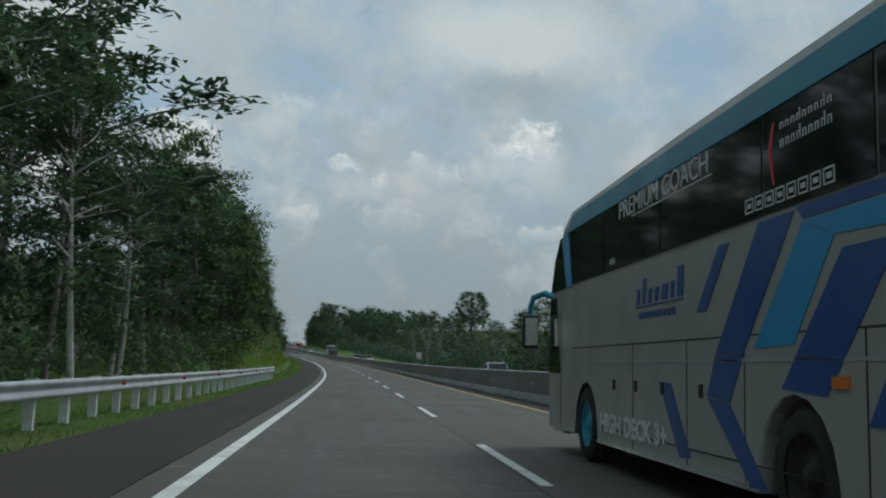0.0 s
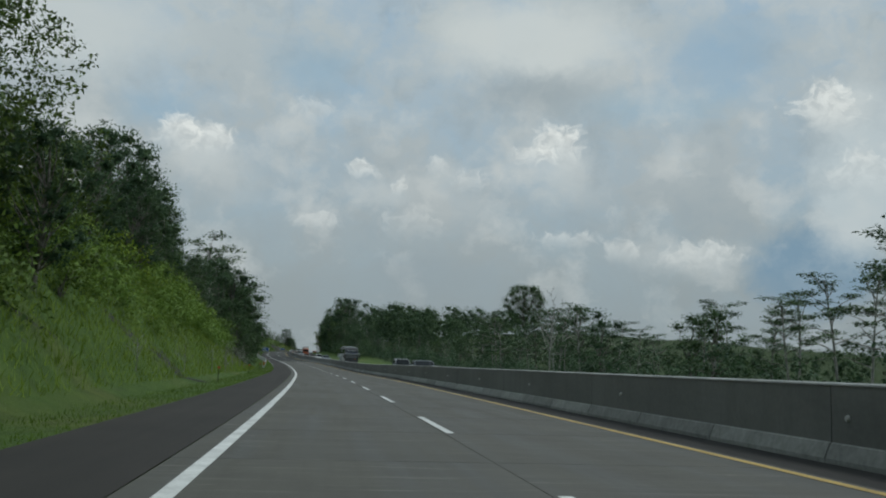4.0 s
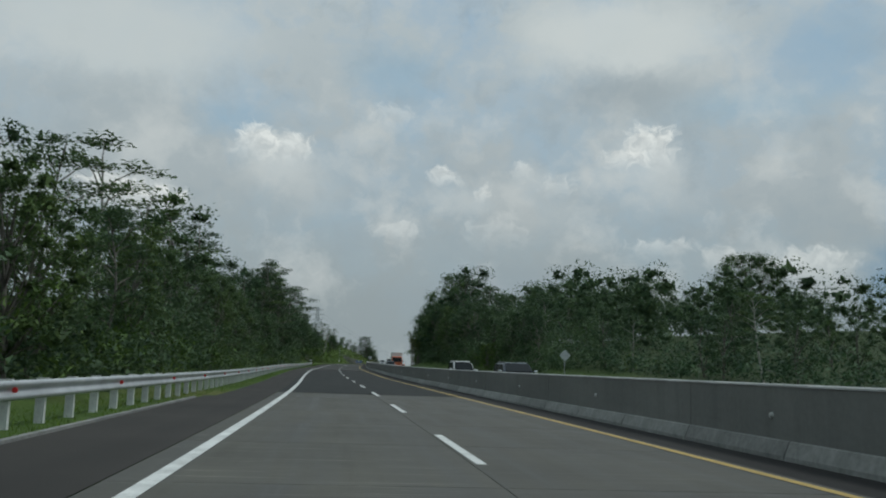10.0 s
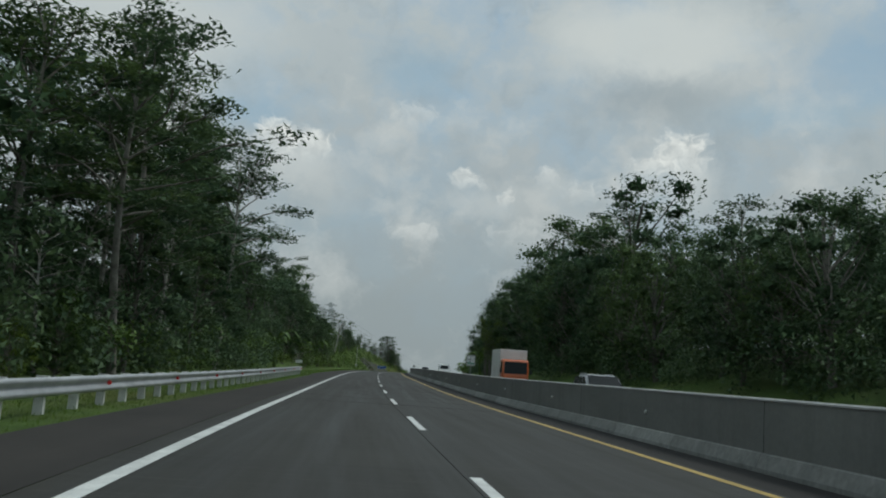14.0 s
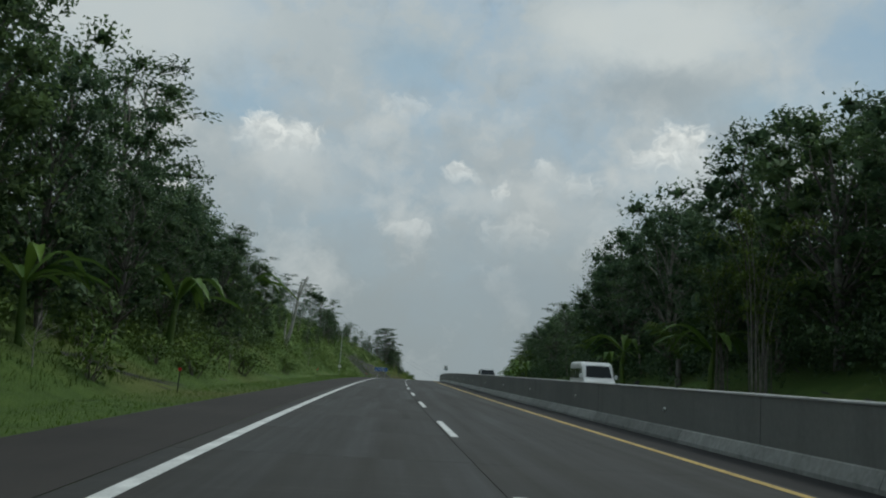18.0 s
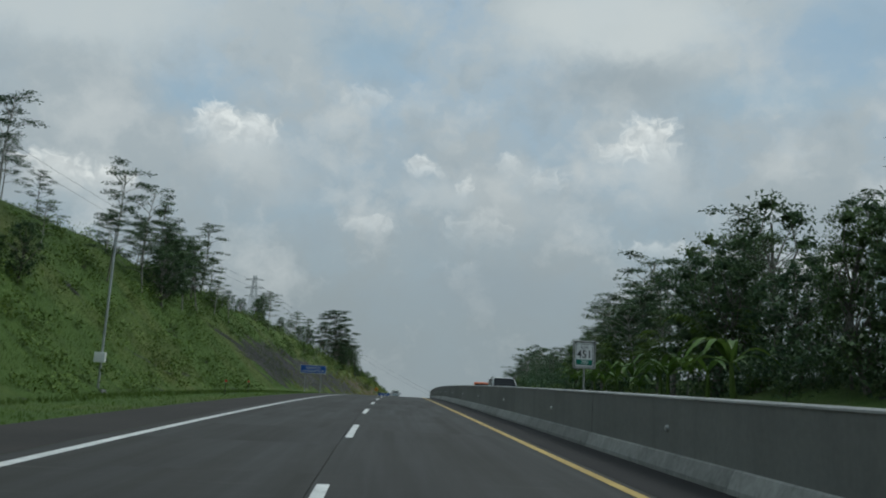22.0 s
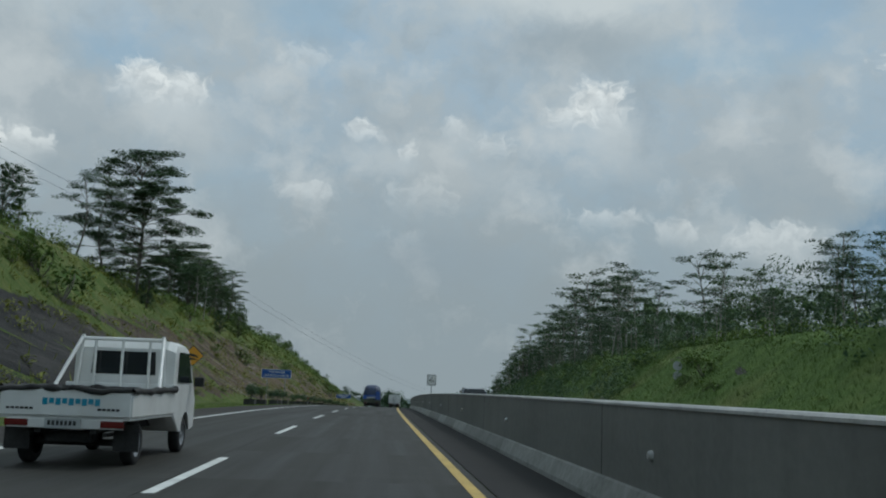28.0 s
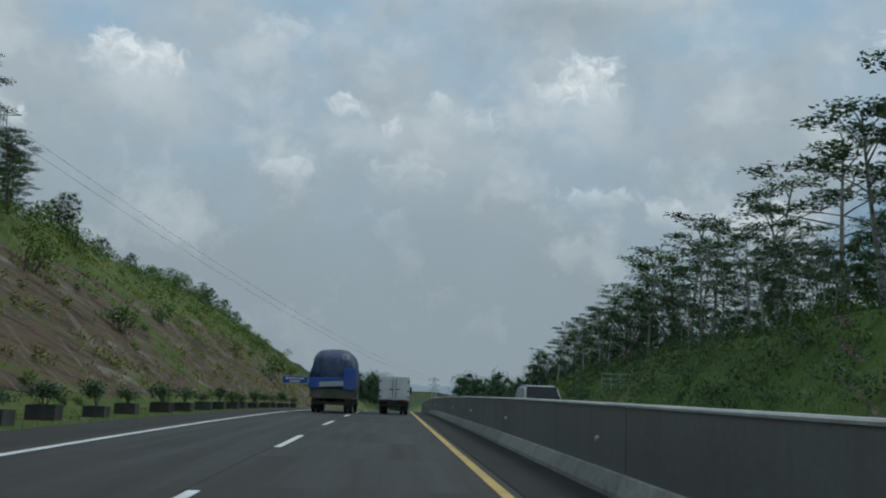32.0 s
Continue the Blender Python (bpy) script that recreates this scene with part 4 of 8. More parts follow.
wood("right", 1020, 1112, (28.5, 35), 6.0, [("far_umbrella", 5), ("far_broad", 1)], 1.0, 2.3, 2.2, (0.78, 0.94))


def far_wood(name, label, spots, material, seed, low=0):
    """Distant trees, each a few dense clumps of leaves; spots: (s, u, top)."""
    rng = np.random.default_rng(seed)
    leaf = []
    for s, u, top in spots:
        base = world(s, u, float(ground_z(s, u)))
        h = top - float(ground_z(s, u))
        for i in range(1 if u > 66 and low else 0, 7):
            w = (i + 0.5) / 7
            r, a = h * 0.26 * math.sin(math.pi * (0.2 + 0.72 * w)) * rng.uniform(0.3, 1), i * 2.4 + rng.uniform(0, 1)
            c = base + (math.cos(a) * r, math.sin(a) * r, h * (0.15 + 0.75 * w))
            size = h * rng.uniform(0.12, 0.19)
            leaf.append(heap(rng, c, (size * 1.1, size * 1.1, size * 0.75), 26))
            leaf.append(leaves(rng, in_ball(rng, 95, c, (size * 1.3, size * 1.3, size), 0.5), size * 0.2, size * 0.13, 0.6, 0.2, c))
    return tagged(put(name, crown_mesh(name, leaf, material)), label, "woods", kind="stuff")


_spots = []
for _row in (47, 60, 76, 96, 120):
    for _at in np.arange(255.0, 700.0, 7.5):
        _spots.append((_at + plant_rng.uniform(-3, 3), _row + plant_rng.uniform(-4, 4), float(np.interp(_at - 0.55 * (_row - 47), [300, 330, 377, 427, 478, 530, 612, 700], [6, 7.5, 11, 15.5, 20.5, 24, 27.5, 22])) * plant_rng.choice((0.74, 0.82, 0.88, 0.93, 0.98, 1.06))))
for _row in (155, 200, 260):
    for _at in np.arange(220.0, 760.0, 14.0):
        _spots.append((_at + plant_rng.uniform(-4, 4), _row + plant_rng.uniform(-8, 8), plant_rng.uniform(9, 14)))
far_wood("far_woods", "distant dark green woods behind the opposite carriageway", _spots, M_LEAF, 4, 1)
_spots = [(_at + plant_rng.uniform(-2, 2), _row + plant_rng.uniform(-2, 2), 1.2 + (float(np.interp(_at - (_row - 22) * 2.3, RIGHT_S, RIGHT_Z)) - 1.2) * (_row - 2.2) / 19.8 * plant_rng.uniform(0.72, 0.96)) for _row in (28.5, 35) for _at in np.arange(1112.0, 1180.0, 6.0)]
far_wood("far_woods", "row of dark trees on the distant bank", _spots, M_FEATHER, 8)
_spots = [(_at + plant_rng.uniform(-3, 3), _row + plant_rng.uniform(-2, 2), float(np.interp(_at - 35, RIGHT_S, RIGHT_Z)) * plant_rng.uniform(1.1, 1.35)) for _row in (44, 52) for _at in np.arange(850.0, 1140.0, 5.5)]
far_wood("far_woods", "dark woods behind the tall trees on the bank", _spots, M_LEAF, 5)
# the low woods where the road drops out of sight
_spots = []
for _s0, _s1, _us, _lo, _hi in ((1190, 1265, (20, 30, 42), 11, 13.5), (1280, 1420, (17, 28, 42, 60), 16, 20), (1250, 1400, (-15, -24, -36), 14, 18)):
    for _at in np.arange(_s0, _s1, 9.0):
        for _u in _us:
            _spots.append((_at + plant_rng.uniform(-4, 4), _u + plant_rng.uniform(-3, 3), plant_rng.uniform(_lo, _hi)))
far_wood("far_woods", "dark woods in the valley beyond the road", _spots, M_LEAF, 6)

# trees that stand out of the woods
for kind, s, u, h in (("dome", 281, -14.5, 13.0), ("dome", 285.5, -13.6, 10.0), ("dome", 276, -15.5, 15.0), ("umbrella", 466, -13.0, 16.5), ("umbrella", 474, -12.5, 18.0), ("umbrella", 480, -14.5, 19.0), ("umbrella", 472, -16.5, 18.0), ("bright", 463, -10.4, 4.6), ("bright", 458.5, -10.2, 4.0),
                      ("broad", 750, -19.0, 6.5), ("broad", 757, -20.5, 7.5), ("broad", 744, -18.0, 5.5), ("umbrella", 753, -18.5, 8.5), ("umbrella", 761, -19.0, 8.0), ("umbrella", 640, -17.0, 8.0), ("umbrella", 645, -18.5, 9.0), ("umbrella", 636, -15.8, 7.5), ("umbrella", 650, -20.0, 8.0), ("broad", 652, -16.5, 3.0), ("broad", 668, -16.0, 3.0)):
    plant(kind, s, u, h)
for kind, s, u, h in (("umbrella", 469, -10.2, 17.5), ("umbrella", 500, -11.5, 24.0), ("umbrella", 507, -13.5, 26.0), ("umbrella", 495, -14.5, 23.0), ("umbrella", 490, -12.5, 19.0), ("umbrella", 503, -16.5, 25.0), ("umbrella", 513, -15.5, 24.0), ("umbrella", 484, -12.0, 16.0), ("umbrella", 283, -15.5, 19.0), ("umbrella", 279, -18.0, 21.0),
                      ("umbrella", 563, 30.5, 23.0), ("dome", 603, 126, 28.0), ("umbrella", 925, -25.5, 10.0), ("broad", 664, 26.0, 17.0), ("broad", 669, 28.0, 19.0), ("broad", 674, 27.0, 17.0), ("umbrella", 660, 29.0, 18.0), ("umbrella", 679, 29.0, 17.0), ("umbrella", 690, -16.5, 5.0), ("umbrella", 697, -17.5, 5.0), ("umbrella", 704, -17.0, 4.5), ("umbrella", 676, -18.5, 5.0), ("broad", 712, -16.5, 3.5), ("broad", 684, -14.5, 2.6), ("broad", 656, -15.5, 3.0), ("bright", 441, 22.0, 7.0), ("bright", 447, 21.6, 6.6), ("bright", 453, 22.4, 6.2), ("bright", 463, 22.0, 5.6), ("bright", 472, 22.5, 5.4), ("bamboo", 602, 18.5, 8.0), ("bamboo", 606, 20.5, 9.0), ("bamboo", 612, 20.0, 10.0),
                      ("layered", 930, -23.8, 15.0), ("layered", 927, -22.8, 11.5), ("umbrella", 920, -27.0, 9.0), ("broad", 924, -21.0, 5.0), ("umbrella", 897, -29.0, 10.0), ("umbrella", 903, -32.0, 7.5), ("broad", 890, -27.0, 6.0), ("umbrella", 912, -29.0, 8.0),
                      ("umbrella", 953, -23.0, 8.0), ("umbrella", 950, -25.5, 8.4), ("broad", 955, -24.5, 7.0), ("layered", 949, -25.5, 7.0), ("layered", 957, -27.0, 8.0), ("layered", 966, -26.5, 7.4), ("layered", 943, -28.5, 7.0), ("layered", 974, -27.5, 7.6), ("layered", 983, -27.0, 7.2), ("layered", 992, -28.0, 6.4), ("broad", 985, -27.0, 5.0), ("broad", 1000, -28.0, 4.5), ("broad", 1015, -29.0, 4.5), ("umbrella", 900, -31.0, 9.0), ("broad", 905, -27.0, 6.0), ("umbrella", 893, -26.0, 8.0), ("umbrella", 959, -24.5, 8.4), ("broad", 966, -26.0, 7.0), ("umbrella", 957, -26.0, 8.6), ("umbrella", 961, -23.5, 8.2), ("umbrella", 964, -28.0, 8.4), ("umbrella", 968, -24.5, 8.0), ("umbrella", 972, -28.5, 8.4), ("umbrella", 976, -25.0, 8.0), ("umbrella", 981, -28.0, 8.7), ("umbrella", 986, -25.5, 8.7), ("umbrella", 991, -29.0, 8.7), ("umbrella", 996, -26.0, 8.4), ("umbrella", 1001, -29.0, 8.0), ("umbrella", 1006, -31.0, 7.6), ("umbrella", 1012, -33.0, 7.6), ("umbrella", 1018, -35.5, 7.2), ("umbrella", 1024, -37.5, 6.5), ("broad", 962, -21.5, 4.0), ("broad", 984, -23.0, 4.5),
                      ("broad", 1066, -43.0, 5.5), ("broad", 1080, -43.0, 5.0), ("broad", 1090, -42.0, 5.5), ("umbrella", 1098, -38.0, 8.5), ("umbrella", 1102, -36.0, 9.0), ("umbrella", 1106, -38.5, 8.0), ("umbrella", 1095, -40.5, 7.5), ("broad", 1122, -37.0, 6.0), ("broad", 1130, -36.0, 4.5), ("bright", 1078, -29.5, 6.0), ("umbrella", 1180, -33.0, 6.0),
                      ("broad", 806, -23.5, 4.0), ("broad", 822, -24.0, 5.0), ("umbrella", 838, -25.0, 8.5), ("umbrella", 842, -26.5, 8.0), ("broad", 831, -25.0, 5.5), ("broad", 858, -26.0, 5.0), ("umbrella", 870, -27.5, 6.5), ("umbrella", 748, -19.5, 8.0), ("umbrella", 756, -21.5, 9.5), ("umbrella", 764, -20.5, 8.0), ("umbrella", 774, -22.0, 8.5), ("umbrella", 740, -18.5, 6.5)):
    plant(kind, s, u, h)


def bare_tree(seed, h, name, label, spread=0.3, forks=9):
    rng = np.random.default_rng(seed)
    trunk = limb(rng, (0, 0, -0.3), (h * 0.06, 0, h), 0.02, 8)
    tubes = [tube(trunk, np.linspace(h * 0.015, h * 0.002, 8), 7)]
    for i in range(forks):
        z = rng.uniform(0.35, 0.9)
        base = np.array([np.interp(z * h, trunk[:, 2], trunk[:, k]) for k in range(3)])
        a = rng.uniform(0, 6.28)
        tip = base + np.array([math.cos(a) * spread * h * rng.uniform(0.3, 1), math.sin(a) * spread * h * rng.uniform(0.3, 1), h * rng.uniform(0.12, 0.34)])
        p = limb(rng, base, tip, 0.05, 5)
        tubes.append(tube(p, np.linspace(h * 0.006, h * 0.0015, 5), 5))
        for _ in range(3):
            q = p[rng.integers(2, 5)]
            tubes.append(tube(limb(rng, q, q + rng.normal(0, 1, 3) * h * 0.06 + (0, 0, h * 0.07), 0.1, 3), (h * 0.0028, h * 0.002, h * 0.001), 4))
    root = thing(name, label, "tree")
    put("trunk", mesh_from("trunk", *join_tubes(tubes), M_PALEBARK, smooth=True), root)
    return root


def set_down(ob, s, u, sink=0.1, turned=0.0, scale=1.0):
    ob.matrix_basis = Matrix.Translation(Vector(world(s, u, float(ground_z(s, u)) - sink).tolist())) @ Matrix.Rotation(radians(turned), 4, "Z") @ Matrix.Diagonal((scale, scale, scale, 1))
    return ob


def forked_tree():
    """A leaning grey trunk, broken off above its fork, with one leafy spray left."""
    rng = np.random.default_rng(44)
    root = thing("dead_tree", "leaning grey dead tree with broken forks and one leafy spray", "tree")
    tubes = [tube(limb(rng, (0, 0, -0.5), (1.05, 0, 5.2), 0.02, 6), np.linspace(0.24, 0.15, 6), 8), tube([(1.0, 0, 5.0), (1.15, 0.05, 6.2), (1.35, 0.1, 7.2)], (0.14, 0.11, 0.1), 7),
             tube([(1.03, 0, 5.1), (1.5, -0.05, 6.5), (1.95, -0.1, 7.9)], (0.13, 0.1, 0.06), 7), tube([(1.75, -0.07, 7.2), (1.95, 0, 7.5), (2.1, 0.05, 7.75)], (0.06, 0.05, 0.04), 6),
             tube([(0.85, 0, 4.1), (1.1, 0, 4.4), (1.35, 0, 4.7)], (0.08, 0.06, 0.05), 6), tube([(0.5, 0, 2.2), (0.9, 0.1, 2.6), (1.2, 0.1, 2.9)], (0.05, 0.04, 0.02), 6),
             tube([(0.1, 0, 0.0), (-0.1, 0.1, 1.6), (0.0, 0.15, 3.0)], (0.14, 0.1, 0.06), 7), tube([(1.3, 0, 5.8), (1.9, 0, 6.0), (2.6, 0, 5.85)], (0.05, 0.035, 0.02), 6)]
    put("trunk", mesh_from("trunk", *join_tubes(tubes), M_PALEBARK, smooth=True), root)
    spray = [leaves(rng, in_ball(rng, 150, c, (0.75, 0.6, 0.33), 0.1), 0.34, 0.15, 0.5, 0.3, np.asarray(c) - (0, 0, 0.3), 0.5) for c in ((2.5, 0, 5.9), (3.2, 0.1, 5.65), (3.7, 0, 5.35))]
    put("spray", crown_mesh("spray", spray, M_LEAF), root)
    return root


set_down(forked_tree(), 656.5, -13.6)
set_down(bare_tree(8, 9.6, "dead_tree", "pale leafless tree in front of the woods", 0.3, 12), 230.5, 26.0)
set_down(bare_tree(9, 16.0, "dead_tree", "pale leafless tree rising out of the woods", 0.2, 10), 716, 31.0)
_twig = bare_tree(21, 2.1, "bare_shrub", "pale leafless shrub on the verge", 0.5, 11)
set_down(_twig, 196, -8.9)
_rng = random.Random(12)
for s, u in ((188, -9.1), (201, -9.3), (206, -9.0), (214, -9.6), (221, -9.2), (226, -9.5), (228, -9.0), (231, -9.4), (174, -9.2), (161, -9.3), (83, -9.4), (94, -9.8), (104, -9.3), (546, -9.6), (552, -10.2), (571, -9.8), (578, -10.6), (606, -10.2), (660, -11.2), (803, -12.6), (812, -13.0)):
    k = _rng.uniform(0.7, 1.25)
    copy_thing(_twig, Matrix.Translation(Vector(world(s, u, float(ground_z(s, u)) - 0.1).tolist())) @ Matrix.Rotation(_rng.uniform(0, 6.2), 4, "Z") @ Matrix.Diagonal((k, k, k, 1)))

# shrubs on the banks
for s0, s1, u0, u1, count, lo, hi in ((70, 240, -14.5, -10.6, 30, 0.8, 2.2), (530, 640, -13, -9.4, 30, 0.8, 2.2), (640, 760, -22, -12.5, 18, 0.6, 1.5), (760, 900, -26, -18, 34, 0.8, 2.4), (880, 1130, -46, -15, 90, 0.8, 2.6), (870, 1120, 20, 28, 40, 0.6, 1.4), (720, 860, 20, 25, 30, 0.8, 2.2), (900, 1040, -12.6, -11.2, 16, 0.5, 1.1)):
    for _ in range(count):
        plant("shrub", _rng.uniform(s0, s1), _rng.uniform(u0, u1), _rng.uniform(lo, hi), "shrubs on the banks")


# ---- undergrowth, grass and creepers that nobody could count
def thicket(name, label, s0, s1, u0, u1, per_metre, low, high, size, leaf, material, seed):
    """Mounds of leaves standing on the ground between two lines."""
    rng = np.random.default_rng(seed)
    n = int((s1 - s0) * per_metre)
    s, u = rng.uniform(s0, s1, n), rng.uniform(u0, u1, n)
    base = world(s, u, ground_z(s, u))
    high_here = low + (high - low) * np.clip(0.5 + 0.5 * wobble(s, u, 5, seed) + rng.uniform(-0.35, 0.35, n), 0, 1)
    c = base + np.stack([0 * s, 0 * s, high_here * rng.uniform(0.05, 1, n) ** 0.7], -1)
    k = 50
    d = rng.normal(0, 1, (n, k, 3))
    d /= np.linalg.norm(d, axis=2)[..., None]
    pts = (c[:, None] + d * (rng.uniform(0.2, 1, (n, k, 1)) ** 0.5) * (size * rng.uniform(0.6, 1.3, (n, 1, 1))) * np.array([1, 1, 0.75])).reshape(-1, 3)
    return tagged(put(name, crown_mesh(name, [leaves(rng, pts, leaf * 0.74, leaf * 0.36, 0.6, 0.25, np.repeat(c - (0, 0, size * 0.3), k, 0), 0.5)], material)), label, "undergrowth", kind="stuff")


thicket("undergrowth", "dense green undergrowth under the roadside trees", -20, 66, -13, -9.3, 3.4, 0.6, 5.0, 0.8, 0.34, M_LEAF, 1)
thicket("creepers", "leafy creepers hanging over the bank", 72, 165, -14.5, -11.4, 7.5, 1.0, 9.0, 0.9, 0.34, M_BAMBOO, 2)
thicket("creepers", "dark creepers and bushes above the grass bank", 165, 262, -18.0, -14.4, 5.0, 0.6, 6.0, 1.0, 0.36, M_LEAF, 3)
thicket("creepers", "bright leafy creepers spilling down the grass bank", 150, 238, -14.6, -10.8, 7.0, 0.3, 3.0, 0.75, 0.3, M_LITBUSH, 19)
thicket("undergrowth", "dark undergrowth where the grass bank ends", 238, 264, -12.5, -9.4, 6.0, 0.5, 5.0, 0.9, 0.34, M_LEAF, 20)
thicket("undergrowth", "dense dark undergrowth behind the guard rail", 255, 530, -13, -9.6, 4.2, 0.6, 6.0, 0.95, 0.36, M_LEAF, 4)
thicket("creepers", "bright leafy creepers behind the guard rail", 262, 520, -11.2, -9.4, 0.8, 0.3, 3.2, 0.85, 0.32, M_BUSH, 5)
thicket("undergrowth", "dense undergrowth at the edge of the woods", 520, 640, -15.5, -11.5, 4.2, 0.6, 6.0, 0.95, 0.36, M_LEAF, 6)
thicket("undergrowth", "undergrowth along the opposite carriageway", -20, 420, 24, 33, 2.6, 0.5, 4.5, 1.2, 0.45, M_LEAF, 7)
thicket("undergrowth", "dense dark undergrowth along the opposite carriageway", 400, 720, 20.5, 28, 4.0, 0.8, 8.0, 1.25, 0.45, M_LEAF, 8)
thicket("undergrowth", "dense undergrowth behind the opposite carriageway", 715, 875, 22, 30, 3.2, 0.5, 4.0, 1.0, 0.42, M_LEAF, 9)
thicket("creepers", "leafy bushes and creepers over the steep bank", 68, 150, -12.6, -10.2, 4.5, 0.2, 2.4, 0.85, 0.3, M_BUSH, 18)
thicket("creepers", "bright green bushes on top of the steep bank", 74, 250, -15.2, -12.6, 1.6, 0.4, 2.6, 0.9, 0.34, M_LITBUSH, 11)
thicket("undergrowth", "dense dark leaves between the trees behind the guard rail", 262, 505, -17.0, -14.5, 4.0, 1.0, 9.5, 1.5, 0.5, M_LEAF, 22)
thicket("undergrowth", "dense dark leaves between the trees above the verge", 515, 632, -17.5, -14.5, 5.0, 1.0, 12.0, 1.5, 0.5, M_LEAF, 23)
thicket("undergrowth", "dense dark leaves between the tall trees across the road", 430, 715, 26.5, 30.5, 4.0, 1.0, 12.0, 1.6, 0.55, M_LEAF, 24)
thicket("undergrowth", "low dark undergrowth under the woods across the road", 520, 735, 23.5, 32, 7.0, 0.4, 4.0, 1.3, 0.42, M_LEAF, 27)
thicket("undergrowth", "dense leaves between the trees by the first guard rail", -15, 68, -17.5, -14.5, 5.0, 1.0, 11.0, 1.3, 0.45, M_LEAF, 25)
thicket("scrub", "dark green bushes along the top of the cutting", 880, 1110, -40, -24, 4.0, 0.2, 2.0, 0.9, 0.36, M_BUSH, 26)
thicket("scrub", "low dark green scrub on the cutting", 860, 1140, -52, -17, 3.0, 0.05, 0.7, 0.75, 0.34, M_BUSH, 12)
thicket("scrub", "yellow-green weeds on the cutting", 870, 1130, -46, -12.2, 6.5, 0.03, 0.4, 0.65, 0.3, M_WEED, 13)
thicket("scrub", "low green scrub above the dark rock cutting", 752, 870, -28, -17, 4.0, 0.05, 0.8, 0.75, 0.34, M_BUSH, 14)
thicket("scrub", "dark green scrub on the grassy bank", 590, 760, -22, -11.5, 6.5, 0.05, 0.8, 0.7, 0.28, M_BUSH, 17)
thicket("scrub", "bright green scrub on the opposite bank", 850, 1130, 23, 28, 1.6, 0.05, 0.8, 0.75, 0.3, M_BUSH, 15)
thicket("undergrowth", "leafy undergrowth under the tall trees", 865, 1130, 28.5, 38, 5.0, 0.3, 7.5, 1.1, 0.4, M_LEAF, 16)
thicket("scrub", "dark green bushes at the foot of the grassy bank", 905, 1040, 19.6, 25, 3.0, 0.1, 1.3, 0.8, 0.32, M_LEAF, 21)
thicket("undergrowth", "low green growth on the grassy bank", 870, 1130, 27.5, 36, 1.4, 0.2, 1.6, 0.9, 0.36, M_BUSH, 10)


def grass(name, label, s0, s1, u0, u1, per_m2, tall, material, seed, clump=0.0):
    rng = np.random.default_rng(seed)
    n = int((s1 - s0) * abs(u1 - u0) * per_m2)
    s, u = rng.uniform(s0, s1, n), rng.uniform(min(u0, u1), max(u0, u1), n)
    if clump:
        keep = wobble(s, u, clump, seed) + rng.uniform(-0.5, 0.5, n) > 0.0
        s, u = s[keep], u[keep]
        n = len(s)
    p = world(s, u, ground_z(s, u) - 0.01)
    a, h = rng.uniform(0, 6.28, n), tall * rng.uniform(0.5, 1.4, n)
    w = np.stack([np.cos(a), np.sin(a), 0 * a], -1) * (0.06 * h + 0.008)[:, None]
    tip = p + np.stack([rng.normal(0, 0.35, n) * h, rng.normal(0, 0.35, n) * h, h], -1)
    v = np.stack([p - w, p + w, tip], 1).reshape(-1, 3)
    return tagged(put(name, mesh_from(name, v, [(3 * i, 3 * i + 1, 3 * i + 2) for i in range(n)], material)), label, "grass", kind="stuff")


grass("verge_grass", "short green grass on the road verge", -10, 300, -8.8, -6.2, 26, 0.09, M_GRASS, 1)
grass("verge_grass", "short green grass on the road verge", 300, 348, -9.0, -6.4, 22, 0.09, M_GRASS, 2)
grass("verge_grass", "short green grass below the guard rail", 348, 518, -8.6, -5.88, 22, 0.09, M_GRASS, 8)
grass("verge_grass", "short green grass on the road verge", 518, 700, -9.0, -6.2, 18, 0.09, M_GRASS, 9)
grass("verge_grass", "short green grass on the road verge", 700, 1050, -12.0, -6.2, 10, 0.10, M_GRASS, 3)
grass("bank_grass", "long bright green grass on the steep bank", 70, 262, -15, -8.8, 34, 0.26, M_LITGRASS, 4)
grass("bank_grass", "long green grass on the bank", 560, 800, -22, -9.5, 30, 0.15, M_BANK, 5)
grass("bank_grass", "tufts of grass on the cutting", 790, 1120, -44, -12, 3.2, 0.4, M_WEED, 6, 3.0)
grass("bank_grass", "long green grass on the opposite bank", 860, 1120, 18.8, 30, 15, 0.2, M_BANK, 7)


def broad_leaf(rng, root, reach, tall, wide, nod, n=7):
    """One long arching leaf blade."""
    a = rng.uniform(0, 6.28)
    t = np.linspace(0, 1, n)
    r, z = reach * t, tall * np.sin(t * (math.pi * (0.5 + nod)))
    mid = np.asarray(root) + np.stack([np.cos(a) * r, np.sin(a) * r, z], -1)
    side = np.array([-math.sin(a), math.cos(a), 0.0])
    w = wide * np.sin(np.clip(t * 1.02, 0, 1) * math.pi) ** 0.7 * 0.5 + 0.015
    v = np.concatenate([mid + side * w[:, None] + (0, 0, 0.06), mid, mid - side * w[:, None] + (0, 0, 0.06)])
    f = [(i, i + 1, n + i + 1, n + i) for i in range(n - 1)] + [(n + i, n + i + 1, 2 * n + i + 1, 2 * n + i) for i in range(n - 1)]
    return v, f


